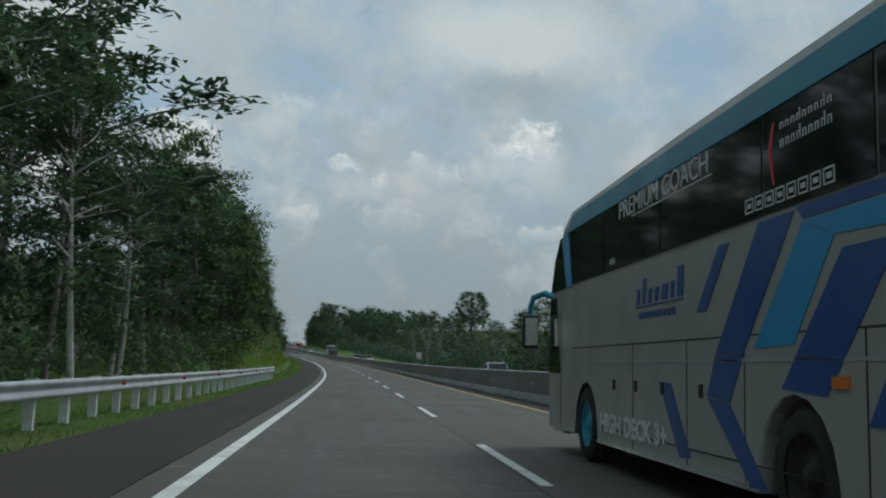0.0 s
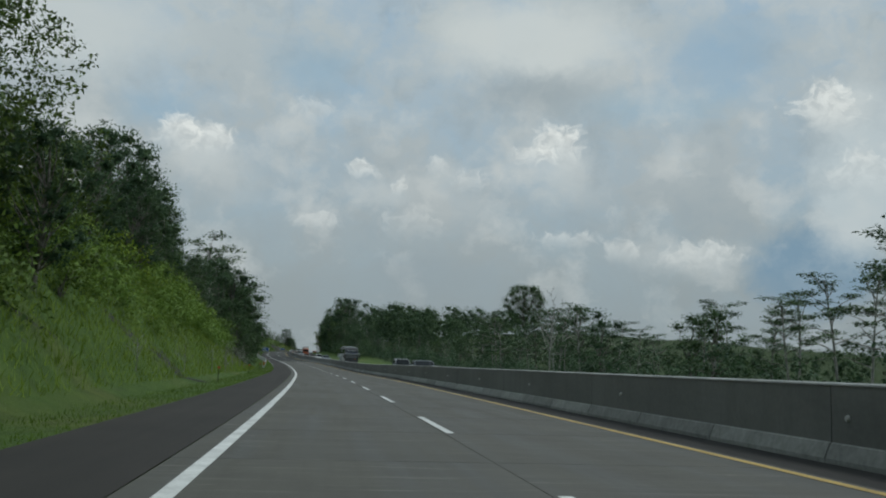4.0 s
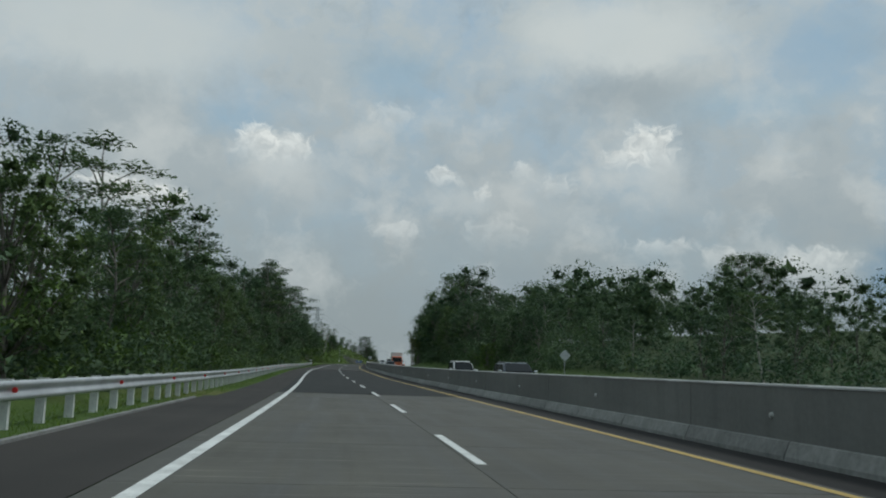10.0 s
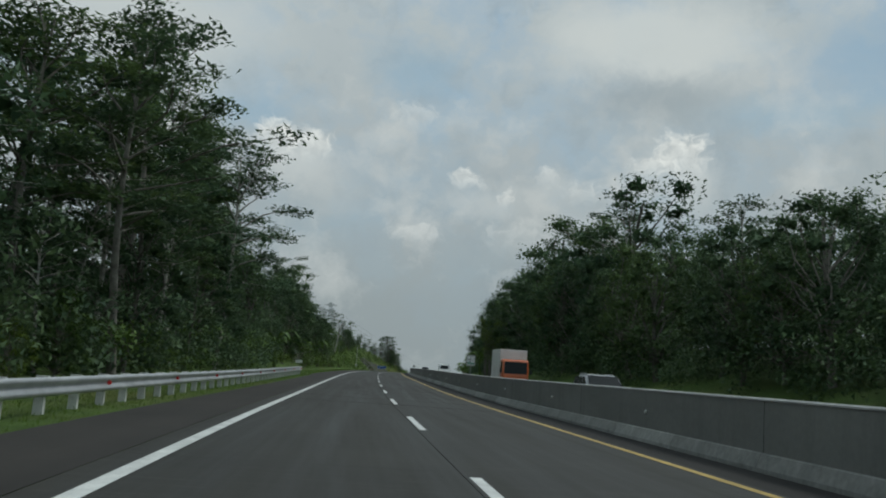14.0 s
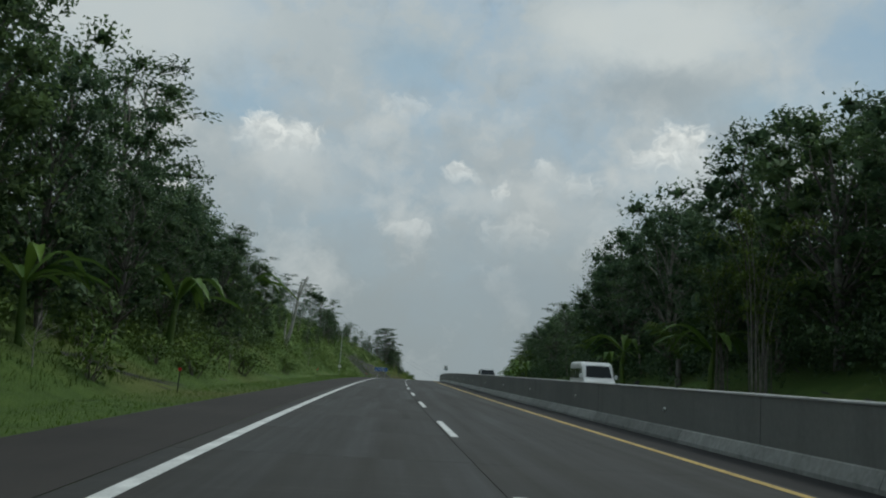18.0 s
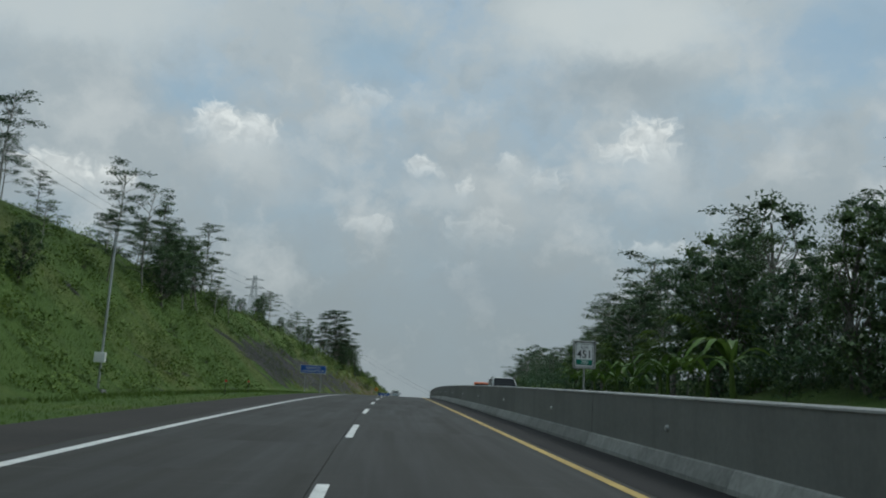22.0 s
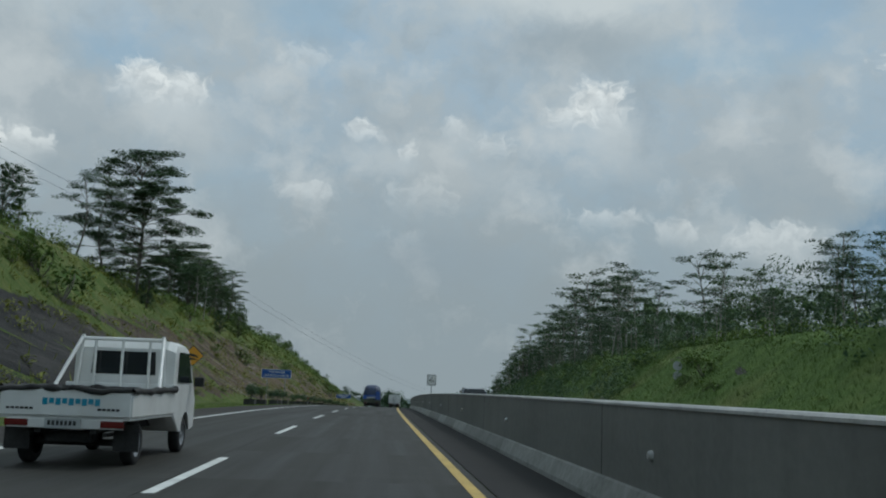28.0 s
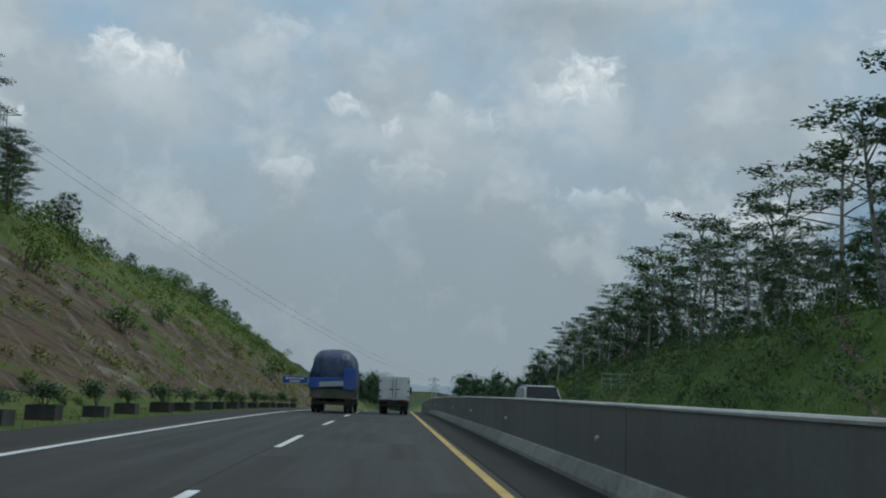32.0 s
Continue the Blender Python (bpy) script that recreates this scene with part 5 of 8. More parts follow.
def banana(seed, h=3.2):
    rng = np.random.default_rng(seed)
    root = thing("banana_plant", "banana plant with large arching green leaves", "plant", "banana plants by the road")
    put("stem", mesh_from("stem", *tube(limb(rng, (0, 0, -0.2), (0.1, 0, h * 0.55), 0.03, 4), (0.14, 0.12, 0.1, 0.07), 8), M_BAMBOO, smooth=True), root)
    for i in range(11):
        put("leaf", mesh_from("leaf", *broad_leaf(rng, (0.08, 0, h * 0.5), h * rng.uniform(0.45, 0.8), h * rng.uniform(0.1, 0.32), h * 0.10, rng.uniform(0.3, 0.55)), M_BANANA, smooth=True), root)
    return root


def palm(seed, h=4.5):
    """A palm whose fronds carry many narrow leaflets."""
    rng = np.random.default_rng(seed)
    root = thing("palm", "short palm with long drooping feathery fronds", "palm", "palms behind the wall")
    put("trunk", mesh_from("trunk", *tube(limb(rng, (0, 0, -0.3), (0, 0, h * 0.42), 0.02, 5), np.linspace(0.24, 0.18, 5), 9), M_BARK, smooth=True), root)
    for i in range(16):
        a, reach, up, nod = i * 2.4 + rng.uniform(-0.3, 0.3), h * rng.uniform(0.55, 0.75), h * rng.uniform(0.25, 0.6), rng.uniform(0.15, 0.55)
        t = np.linspace(0, 1, 14)
        p = np.stack([np.cos(a) * reach * t, np.sin(a) * reach * t, h * 0.42 + up * np.sin(t * math.pi * (0.5 + nod * 0.6))], -1)
        v, f = tube(p, np.linspace(0.035, 0.008, 14), 4)
        v = list(v)
        side = np.array([-math.sin(a), math.cos(a), 0.0])
        for k, q in enumerate(p[2:]):
            ln = h * 0.17 * math.sin(math.pi * (0.15 + 0.8 * (k + 1) / 13))
            fw = np.array([math.cos(a), math.sin(a), 0]) * ln * 0.45
            for sgn in (1, -1):
                b = len(v)
                v += [q, q + sgn * side * ln * 0.5 + fw * 0.6 + (0, 0, 0.04), q + sgn * side * ln + fw - np.array([0, 0, ln * 0.35]), q + sgn * side * ln * 0.45 + fw * 0.2]
                f.append((b, b + 1, b + 2, b + 3))
        put("frond", mesh_from("frond", np.array(v), f, M_BAMBOO), root)
    return root


_bananas, _palms = [banana(5 + i) for i in range(3)], [palm(15 + i) for i in range(2)]
for i, (s, u, k) in enumerate(((597, -11.5, 1.5), (603, -12.4, 1.4), (580, -11.8, 1.1), (626, -13.2, 1.3), (236, -19.0, 1.0), (530, -10.5, 1.3), (733, 20.0, 0.9), (738, 20.6, 1.0), (742, 20.2, 0.8), (746, 20.8, 0.9), (751, 20.4, 1.0), (757, 20.5, 1.1), (763, 20.8, 0.8), (722, 20.6, 1.1), (728, 21.0, 1.2), (770, 20.6, 0.9), (640, 20.5, 1.4), (648, 21.0, 1.2), (613, 19.8, 1.2))):
    m = Matrix.Translation(Vector(world(s, u, float(ground_z(s, u))).tolist())) @ Matrix.Rotation(i * 1.7, 4, "Z") @ Matrix.Diagonal((k, k, k, 1))
    if i < 3:
        _bananas[i].matrix_basis = m
    else:
        copy_thing(_bananas[i % 3], m)
for i, (s, u, k) in enumerate(((744, 23.5, 1.15), (752, 24.5, 1.0), (763, 24.0, 1.1), (773, 23.6, 1.2), (782, 24.4, 1.1), (792, 24.0, 0.9), (735, 24.2, 1.1), (660, 22.6, 1.3), (627, 21.8, 1.0))):
    m = Matrix.Translation(Vector(world(s, u, float(ground_z(s, u))).tolist())) @ Matrix.Rotation(i * 1.3, 4, "Z") @ Matrix.Diagonal((k, k, k, 1))
    if i < 2:
        _palms[i].matrix_basis = m
    else:
        copy_thing(_palms[i % 2], m)

# ---- shapes for made things
def box(bm, x0, x1, y0, y1, z0, z1, bevel=0.0, m=None):
    r = bmesh.ops.create_cube(bm, size=1.0)
    bmesh.ops.scale(bm, vec=(x1 - x0, y1 - y0, z1 - z0), verts=r["verts"])
    bmesh.ops.translate(bm, vec=((x0 + x1) / 2, (y0 + y1) / 2, (z0 + z1) / 2), verts=r["verts"])
    if bevel:
        edges = list({e for v in r["verts"] for e in v.link_edges})
        out = bmesh.ops.bevel(bm, geom=edges, offset=bevel, segments=2, affect="EDGES", profile=0.6)
        verts = list({v for f in out["faces"] for v in f.verts} | {v for v in r["verts"] if v.is_valid})
    else:
        verts = r["verts"]
    if m is not None:
        bmesh.ops.transform(bm, matrix=m, verts=verts)
    return bm


def boxed(name, dims, material, parent, bevel=0.0, label="", m=None):
    bm = bmesh.new()
    box(bm, *dims, bevel=bevel, m=m)
    return part(name, bm, material, parent, label)


def rod(name, a, b, r, material, parent, sides=8, label=""):
    v, f = tube([a, b], (r, r), sides)
    f = f + [tuple(range(sides))[::-1], tuple(range(sides, 2 * sides))]
    return put(name, mesh_from(name, v, f, material, smooth=False), parent, label=label)


def rounded_plate(name, w, h, r, y0, y1, material, parent, centre=(0, 0), label="", turned=0.0):
    """A flat plate in the x-z plane with rounded corners, its face towards -y."""
    pts = []
    for cx, cz, a0 in ((w / 2 - r, h / 2 - r, 0), (-w / 2 + r, h / 2 - r, 90), (-w / 2 + r, -h / 2 + r, 180), (w / 2 - r, -h / 2 + r, 270)):
        for k in range(4):
            a = radians(a0 + 30 * k)
            x, z = cx + r * math.cos(a), cz + r * math.sin(a)
            c, q = math.cos(radians(turned)), math.sin(radians(turned))
            pts.append((centre[0] + x * c - z * q, centre[1] + x * q + z * c))
    n = len(pts)
    v = [(x, y0, z) for x, z in pts] + [(x, y1, z) for x, z in pts]
    f = [tuple(range(n)), tuple(range(n, 2 * n))[::-1]] + [(i, n + i, n + (i + 1) % n, (i + 1) % n) for i in range(n)]
    return put(name, mesh_from(name, v, f, material), parent, label=label)


def lettering(text, size, x, y, z, material, parent, name="lettering", width=None, turned=0.0, lean=0.0, bold=0.0):
    """Letters of Blender's own font standing upright, read from -y (turned: about the upright axis)."""
    cu = bpy.data.curves.new(name, "FONT")
    cu.body, cu.size, cu.align_x, cu.align_y, cu.extrude, cu.shear = text, size, "CENTER", "CENTER", 0.003, lean
    cu.offset = bold
    tmp = new(name + "_form", cu)
    me = bpy.data.meshes.new_from_object(tmp.evaluated_get(bpy.context.evaluated_depsgraph_get()))
    bpy.data.objects.remove(tmp)
    me.materials.clear()
    me.materials.append(material)
    k = 1.0
    if width:
        xs = [v.co.x for v in me.vertices]
        k = width / (max(xs) - min(xs))
    m = Matrix.Translation((x, y, z)) @ Matrix.Rotation(radians(turned), 4, "Z") @ Matrix.Rotation(radians(90), 4, "X") @ Matrix.Diagonal((k, 1, 1, 1))
    me.transform(m)
    me.name = name
    return put(name, me, parent)


M_SIGNBLUE = speckled("blue_sign_face", (0.012, 0.06, 0.24), (0.018, 0.085, 0.32), 1.5, 0.45, fine=30, bump=0.03)
M_SIGNWHITE = speckled("white_sign_face", (0.6, 0.6, 0.58), (0.72, 0.72, 0.7), 2, 0.45, fine=30, bump=0.03)
M_SIGNGREEN = speckled("green_sign_face", (0.005, 0.13, 0.085), (0.01, 0.18, 0.12), 2, 0.45, fine=30, bump=0.03)
M_SIGNYELLOW = speckled("amber_sign_face", (0.55, 0.25, 0.02), (0.68, 0.33, 0.03), 2, 0.45, fine=30, bump=0.03)
M_BLACK = speckled("black_paint", (0.012, 0.012, 0.012), (0.025, 0.025, 0.025), 3, 0.55, fine=30, bump=0.03)
M_SIGNBACK = speckled("dull_aluminium", (0.3, 0.31, 0.31), (0.42, 0.43, 0.43), 2, 0.5, 0.4, fine=20, bump=0.05)
M_POLE = speckled("grey_sign_pole", (0.2, 0.2, 0.2), (0.36, 0.36, 0.35), 3, 0.6, 0.3, fine=25, bump=0.05)


def km_sign(s, below):
    root = thing("kilometre_sign", "white KM 451 sign" + (" with a green band" if below else "") + " on the median wall", "road sign", "kilometre signs", stand(s, 5.43, 1.12, tilt=False))
    k = 1.18
    root.scale = (0.72, 0.72, 0.72)
    rod("pole", (0, 0.03, 0), (0, 0.03, k - 0.4), 0.028, M_POLE, root)
    boxed("base_plate", (-0.09, 0.09, -0.06, 0.12, 0, 0.02), M_POLE, root, 0.004)
    rounded_plate("backing", 0.63, 0.79, 0.05, 0.002, 0.02, M_BLACK, root, (0, k))
    for a, b in (((-0.36, 0.02, k - 0.44), (0.36, 0.02, k - 0.44)), ((-0.36, 0.02, k + 0.44), (0.36, 0.02, k + 0.44)), ((-0.36, 0.02, k - 0.44), (-0.36, 0.02, k + 0.44)), ((0.36, 0.02, k - 0.44), (0.36, 0.02, k + 0.44))):
        rod("frame_bar", a, b, 0.028, M_POLE, root)
    for a, b in ((-0.36, k - 0.2), (-0.36, k + 0.25), (0.3, k - 0.2), (0.3, k + 0.25)):
        boxed("clip", (a, a + 0.06, 0.0, 0.03, b, b + 0.05), M_POLE, root)
    rounded_plate("plate", 0.62, 0.78, 0.05, -0.006, 0.0, M_SIGNWHITE, root, (0, k))
    for x0, x1, z0, z1 in ((-0.27, 0.27, k + 0.335, k + 0.35), (-0.27, 0.27, k - 0.35, k - 0.335), (-0.285, -0.27, k - 0.35, k + 0.35), (0.27, 0.285, k - 0.35, k + 0.35)):
        boxed("border", (x0, x1, -0.010, -0.006, z0, z1), M_BLACK, root)
    if below:
        boxed("green_band", (-0.265, 0.265, -0.011, -0.006, k - 0.33, k - 0.165), M_SIGNGREEN, root)
        lettering(below, 0.17, 0, -0.013, k - 0.25, M_SIGNWHITE, root, "metres")
    up = 0.06 if below else -0.02
    lettering("KM", 0.155, 0, -0.010, k + 0.17 + up, M_BLACK, root, "heading", 0.22)
    lettering("451", 0.36, 0, -0.010, k - 0.06 + up, M_BLACK, root, "number", 0.45, bold=0.0045)


for _s0, _t0 in ((91.5, "800"), (292.0, "600"), (491.4, "400"), (690.8, "200"), (890.0, "")):
    km_sign(_s0, _t0)


def text_board(name, label, s, u, z0, w, h, lines, posts, lean=0.0):
    root = thing(name, label, "road sign", m=stand(s, u, 0, tilt=False))
    g = float(ground_z(s, u))
    for x in posts:
        rod("post", (x, 0.05, g - 0.2), (x + lean, 0.05, z0 + 0.1), 0.05, M_POLE, root)
    rounded_plate("rim", w, h, 0.05, 0.0, 0.03, M_SIGNWHITE, root, (0, z0 + h / 2))
    rounded_plate("panel", w - 0.07, h - 0.07, 0.04, -0.006, 0.0, M_SIGNBLUE, root, (0, z0 + h / 2))
    for text, size, x, z, wide in lines:
        if text:
            lettering(text, size, x, -0.010, z0 + z, M_SIGNWHITE, root, "lettering", wide)
        else:
            n = max(3, int(wide / (size * 0.75)))
            for i in range(n):
                boxed("bar", (x - wide / 2 + i * wide / n, x - wide / 2 + (i + 0.72) * wide / n, -0.010, -0.006, z0 + z - size * 0.36, z0 + z + size * 0.36), M_SIGNWHITE, root)
    return root


_info = text_board("information_board", "blue toll information board with white lettering behind the guard rail", 303.1, -7.58, 2.24, 1.22, 0.74, [("INFO TOL", 0.19, 0.02, 0.5, 0.78), ("", 0.22, 0.0, 0.22, 0.78)], (-0.05,), 0.1)
boxed("sticker", (0.32, 0.5, -0.011, -0.006, 2.3, 2.36), M_SIGNWHITE, _info)
text_board("warning_board", "blue board reading HATI-HATI, JALAN MENURUN PANJANG on two posts", 790.5, -10.41, 2.5, 3.3, 1.02, [("HATI-HATI", 0.4, 0, 0.68, 1.75), ("JALAN MENURUN PANJANG", 0.33, 0, 0.28, 2.85)], (-0.95, 1.05))
text_board("lane_board", "blue board reading TRUK DAN BUS, GUNAKAN LAJUR KIRI on two posts", 939.5, -10.2, 2.8, 3.3, 0.95, [("TRUK DAN BUS", 0.36, 0, 0.64, 1.85), ("GUNAKAN LAJUR KIRI", 0.36, 0, 0.27, 2.75)], (-1.0, 1.0))
text_board("blue_board", "blue road board with two rows of white writing", 1053.5, -11.8, 3.2, 3.4, 0.95, [("", 0.3, 0, 0.64, 2.5), ("", 0.3, 0, 0.28, 1.4)], (-1.1, 1.1))


def diamond(name, label, s, u, z, half, front, slope_mark=False, z_post=None):
    root = thing(name, label, "road sign", m=stand(s, u, 0, tilt=False))
    g = float(ground_z(s, u)) if z_post is None else z_post
    rod("post", (-0.08, 0.05, g - 0.2), (0, 0.05, z - half * 0.3), 0.03, M_SIGNBACK, root)
    side = half * math.sqrt(2)
    rounded_plate("plate", side, side, 0.05, 0.0, 0.02, front, root, (0, z), turned=45)
    if slope_mark:
        rounded_plate("face", side - 0.06, side - 0.06, 0.04, -0.004, 0.0, M_SIGNYELLOW, root, (0, z), turned=45)
        bm = bmesh.new()
        for tri in (((-0.3, -0.04), (0.3, -0.22), (-0.3, -0.22)), ((-0.3, 0.02), (-0.22, 0.14), (0.22, 0.03), (0.3, -0.12))):
            vs = [bm.verts.new((x, -0.008, z + q)) for x, q in tri]
            bm.faces.new(vs)
        part("slope_symbol", bm, M_BLACK, root)
    else:
        rod("stiffener", (-half * 0.6, -0.012, z), (half * 0.6, -0.012, z), 0.012, M_POLE, root, 6)
    return root


diamond("descent_sign", "amber diamond sign warning of a steep descent", 884.7, -7.78, 2.7, 0.57, M_BLACK, True)
diamond("sign_back", "grey back of a diamond road sign across the road", 391.0, 19.1, 2.54, 0.52, M_SIGNBACK)
_pair = thing("round_signs", "grey backs of two round road signs on one post", "road sign", m=stand(895.2, 22.1, 0, tilt=False))
rod("post", (0, 0.06, 0.8), (0, 0.06, 3.9), 0.035, M_POLE, _pair)
for _z in (2.95, 3.62):
    rod("disc", (0, 0.0, _z), (0, 0.03, _z), 0.31, M_SIGNBACK, _pair, 24)
    boxed("clamp", (-0.2, 0.2, -0.02, 0.0, _z - 0.02, _z + 0.02), M_POLE, _pair)


# ---- posts and boxes on the verge
def guide_post(s, u, h=0.8):
    root = thing("guide_post", "thin dark guide post with a red reflector on the verge", "post", "guide posts on the verge", set_pose(s, u))
    rod("stake", (0, 0, -0.1), (0.03, 0, h), 0.022, M_BLACK, root, 6)
    rod("reflector", (0.03, -0.03, h), (0.03, 0.0, h), 0.06, M_RED, root, 12)
    return root


def set_pose(s, u, z=0.0, turned=0.0):
    return Matrix.Translation(Vector(world(s, u, float(ground_z(s, u)) + z).tolist())) @ Matrix.Rotation(float(turn_at(s)) + radians(turned), 4, "Z")


for _s0, _u0 in ((78.5, -7.6), (92, -7.8), (126, -7.8), (176, -7.6), (210, -7.8), (240, -7.8), (585, -8.3), (640, -8.2), (722, -8.4), (734, -9.0), (950, -7.6)):
    guide_post(_s0, _u0)

_mast = thing("weather_mast", "slender pale mast with a small control box on the verge", "mast", m=set_pose(711.3, -12.1, 0.0))
boxed("footing", (-0.3, 0.3, -0.3, 0.3, -0.25, 0.12), M_FOOT, _mast, 0.02)
rod("pole", (0, 0, 0.1), (0.06, 0, 7.0), 0.055, M_SIGNBACK, _mast)
boxed("control_box", (-0.24, 0.24, -0.3, -0.06, 1.3, 1.75), M_SIGNWHITE, _mast, 0.02)
rod("cap", (0.06, 0, 7.0), (0.06, 0, 7.08), 0.09, M_SIGNBACK, _mast)

M_PLANTER = speckled("dark_weathered_concrete", (0.022, 0.022, 0.021), (0.06, 0.058, 0.054), 1.5, 0.9, fine=14, bump=0.3, vary=0.25)
M_SOIL = speckled("dark_soil", (0.025, 0.02, 0.015), (0.06, 0.045, 0.03), 3, 0.95)
_topiary = [shrub(91 + i, 1.5, M_LEAF, "clipped_bush", "small dark spreading bush growing in a planter", 7, 520) for i in range(3)]


def planter(s, u, size):
    root = thing("planter", "dark square concrete planter on the grass verge", "planter", "planters along the verge", set_pose(s, u, 0.0, _rng.uniform(-6, 6)))
    for dims in ((-0.5, 0.5, -0.5, -0.42, 0, 0.58), (-0.5, 0.5, 0.42, 0.5, 0, 0.58), (-0.5, -0.42, -0.42, 0.42, 0, 0.58), (0.42, 0.5, -0.42, 0.42, 0, 0.58)):
        boxed("side", dims, M_PLANTER, root, 0.008)
    boxed("soil", (-0.42, 0.42, -0.42, 0.42, 0, 0.5), M_SOIL, root)
    root.scale = (size, size, size * 0.9)
    return root


for _i, _s0 in enumerate((909.7, 916.5, 922.0, 927.0, 932.4, 938.8, 944.4, 949.2, 953.8, 958.2, 962.7, 967.2, 971.8, 976.3, 980.8, 985.5, 990.0, 994.6, 999.2, 1004.0, 1009.0, 1014.0, 1019.0, 1024.5)):
    _u0 = -8.15 + _rng.uniform(-0.2, 0.2)
    planter(_s0, _u0, _rng.uniform(0.74, 0.9))
    _m = set_pose(_s0, _u0, 0.36, _rng.uniform(0, 360)) @ Matrix.Diagonal((*([_rng.uniform(0.62, 0.95)] * 2), _rng.uniform(0.55, 0.85), 1))
    if _i < 3:
        _topiary[_i].matrix_basis = _m
        _topiary[_i]["group"] = "bushes in planters"
    else:
        copy_thing(_topiary[_i % 3], _m)


# ---- pylons and wires far off
def pylon(s, u, top, h, label):
    p0 = world(s, u, top - h)
    root = thing("pylon", label, "pylon", "pylons", Matrix.Translation(Vector(p0.tolist())) @ Matrix.Rotation(float(turn_at(s)), 4, "Z"))
    w = lambda z: h * (0.11 * (1 - z / h) ** 1.4 + 0.018)
    zs = np.linspace(0, h, 9)
    tubes = []
    for sx in (-1, 1):
        for sy in (-1, 1):
            tubes.append(tube([(sx * w(z), sy * w(z), z) for z in zs], [h * 0.0045] * 9, 4))
    for a, b in zip(zs[:-1], zs[1:]):
        for sx in (-1, 1):
            tubes.append(tube([(sx * w(a), -w(a), a), (sx * w(b), w(b), b)], [h * 0.0028] * 2, 4))
            tubes.append(tube([(-w(a), sx * w(a), a), (w(b), sx * w(b), b)], [h * 0.0028] * 2, 4))
            tubes.append(tube([(w(a), sx * w(a), a), (-w(b), sx * w(b), b)], [h * 0.0028] * 2, 4))
    put("lattice", mesh_from("lattice", *join_tubes(tubes), M_SIGNBACK), root)
    for k in (0.72, 0.83, 0.94):
        put("cross_arm", mesh_from("cross_arm", *join_tubes([tube([(-h * 0.13, 0, h * k), (0, 0, h * (k + 0.03)), (h * 0.13, 0, h * k)], [h * 0.004] * 3, 4), tube([(-h * 0.13, 0, h * k), (h * 0.13, 0, h * k)], [h * 0.004] * 2, 4)]), M_SIGNBACK), root)
    return root


pylon(1180.4, -116, 81, 42, "steel lattice pylon on the wooded hill")
pylon(1828, -11, 31, 44, "steel lattice pylon beyond the end of the road")
for _k, _dz in enumerate((0.0, 3.4)):
    _a, _b = world(1180, -116, 74 + _dz), world(700, -150, 92 + _dz)
    _c, _d = world(1180, -116, 74 + _dz), world(1828, -11, 26 + _dz)
    _wires = []
    for _p, _q in ((_a, _b), (_c, _d)):
        _t = np.linspace(0, 1, 14)[:, None]
        _wires.append(tube(_p + (_q - _p) * _t - np.array([0, 0, 1]) * (4 * _t * (1 - _t)) * 9, [0.05] * 14, 4))
    tagged(put("power_line", mesh_from("power_line", *join_tubes(_wires), M_BLACK)), "thin dark overhead power line between pylons", "power line")

# ---- a low fence on the far verge
_fence = thing("fence", "short pale metal fence panel below the grassy bank", "fence", m=set_pose(1010, 21.6))
for _x in (-1.6, -0.8, 0.0, 0.8, 1.6):
    rod("post", (_x, 0, -0.2), (_x, 0, 1.3), 0.03, M_SIGNBACK, _fence, 6)
for _z in (0.35, 0.8, 1.25):
    rod("rail", (-1.7, -0.03, _z), (1.7, -0.03, _z), 0.025, M_SIGNBACK, _fence, 6)

# ---- vehicles
M_GLASS = mat("tinted_glass", (0.012, 0.016, 0.018), 0.06, 0, 0.6)
M_CLEAR = mat("car_glass", (0.012, 0.015, 0.016), 0.22, 0, 0.12)
M_TYRE = speckled("tyre_rubber", (0.012, 0.012, 0.012), (0.03, 0.03, 0.03), 6, 0.85, fine=40)
M_RIM = speckled("dull_wheel_steel", (0.18, 0.19, 0.2), (0.36, 0.37, 0.38), 6, 0.4, 0.7, fine=30, bump=0.02)
M_UNDER = speckled("dark_chassis", (0.012, 0.012, 0.012), (0.035, 0.034, 0.032), 4, 0.8, fine=30)
M_CHROME = mat("chrome_trim", (0.7, 0.7, 0.7), 0.15, 1.0)
M_LAMP = mat("headlamp_glass", (0.55, 0.56, 0.56), 0.12)
M_TAIL = mat("tail_lamp_glass", (0.10, 0.008, 0.008), 0.2)
M_AMBER = mat("amber_lamp_glass", (0.6, 0.17, 0.02), 0.25)


def paint(name, color, rough=0.32, dirt=0.12):
    """Car paint with a thin film of road dust."""
    m = mat(name, color, rough)
    n = Nodes(m)
    v = n.coords("Object")
    f = n.noise(v, 1.3, 6, 0.6)
    n.color(n.mix(n.ramp(f, (0.4, (0.0,)), (0.75, (dirt * 2.5,))), color, (0.19, 0.175, 0.155)))
    n.rough(n.ramp(f, (0.35, (rough,)), (0.7, (rough + 0.22,))))
    m.node_tree.nodes["Principled BSDF"].inputs["Coat Weight"].default_value = 0.2
    m.node_tree.nodes["Principled BSDF"].inputs["Coat Roughness"].default_value = 0.3
    return m


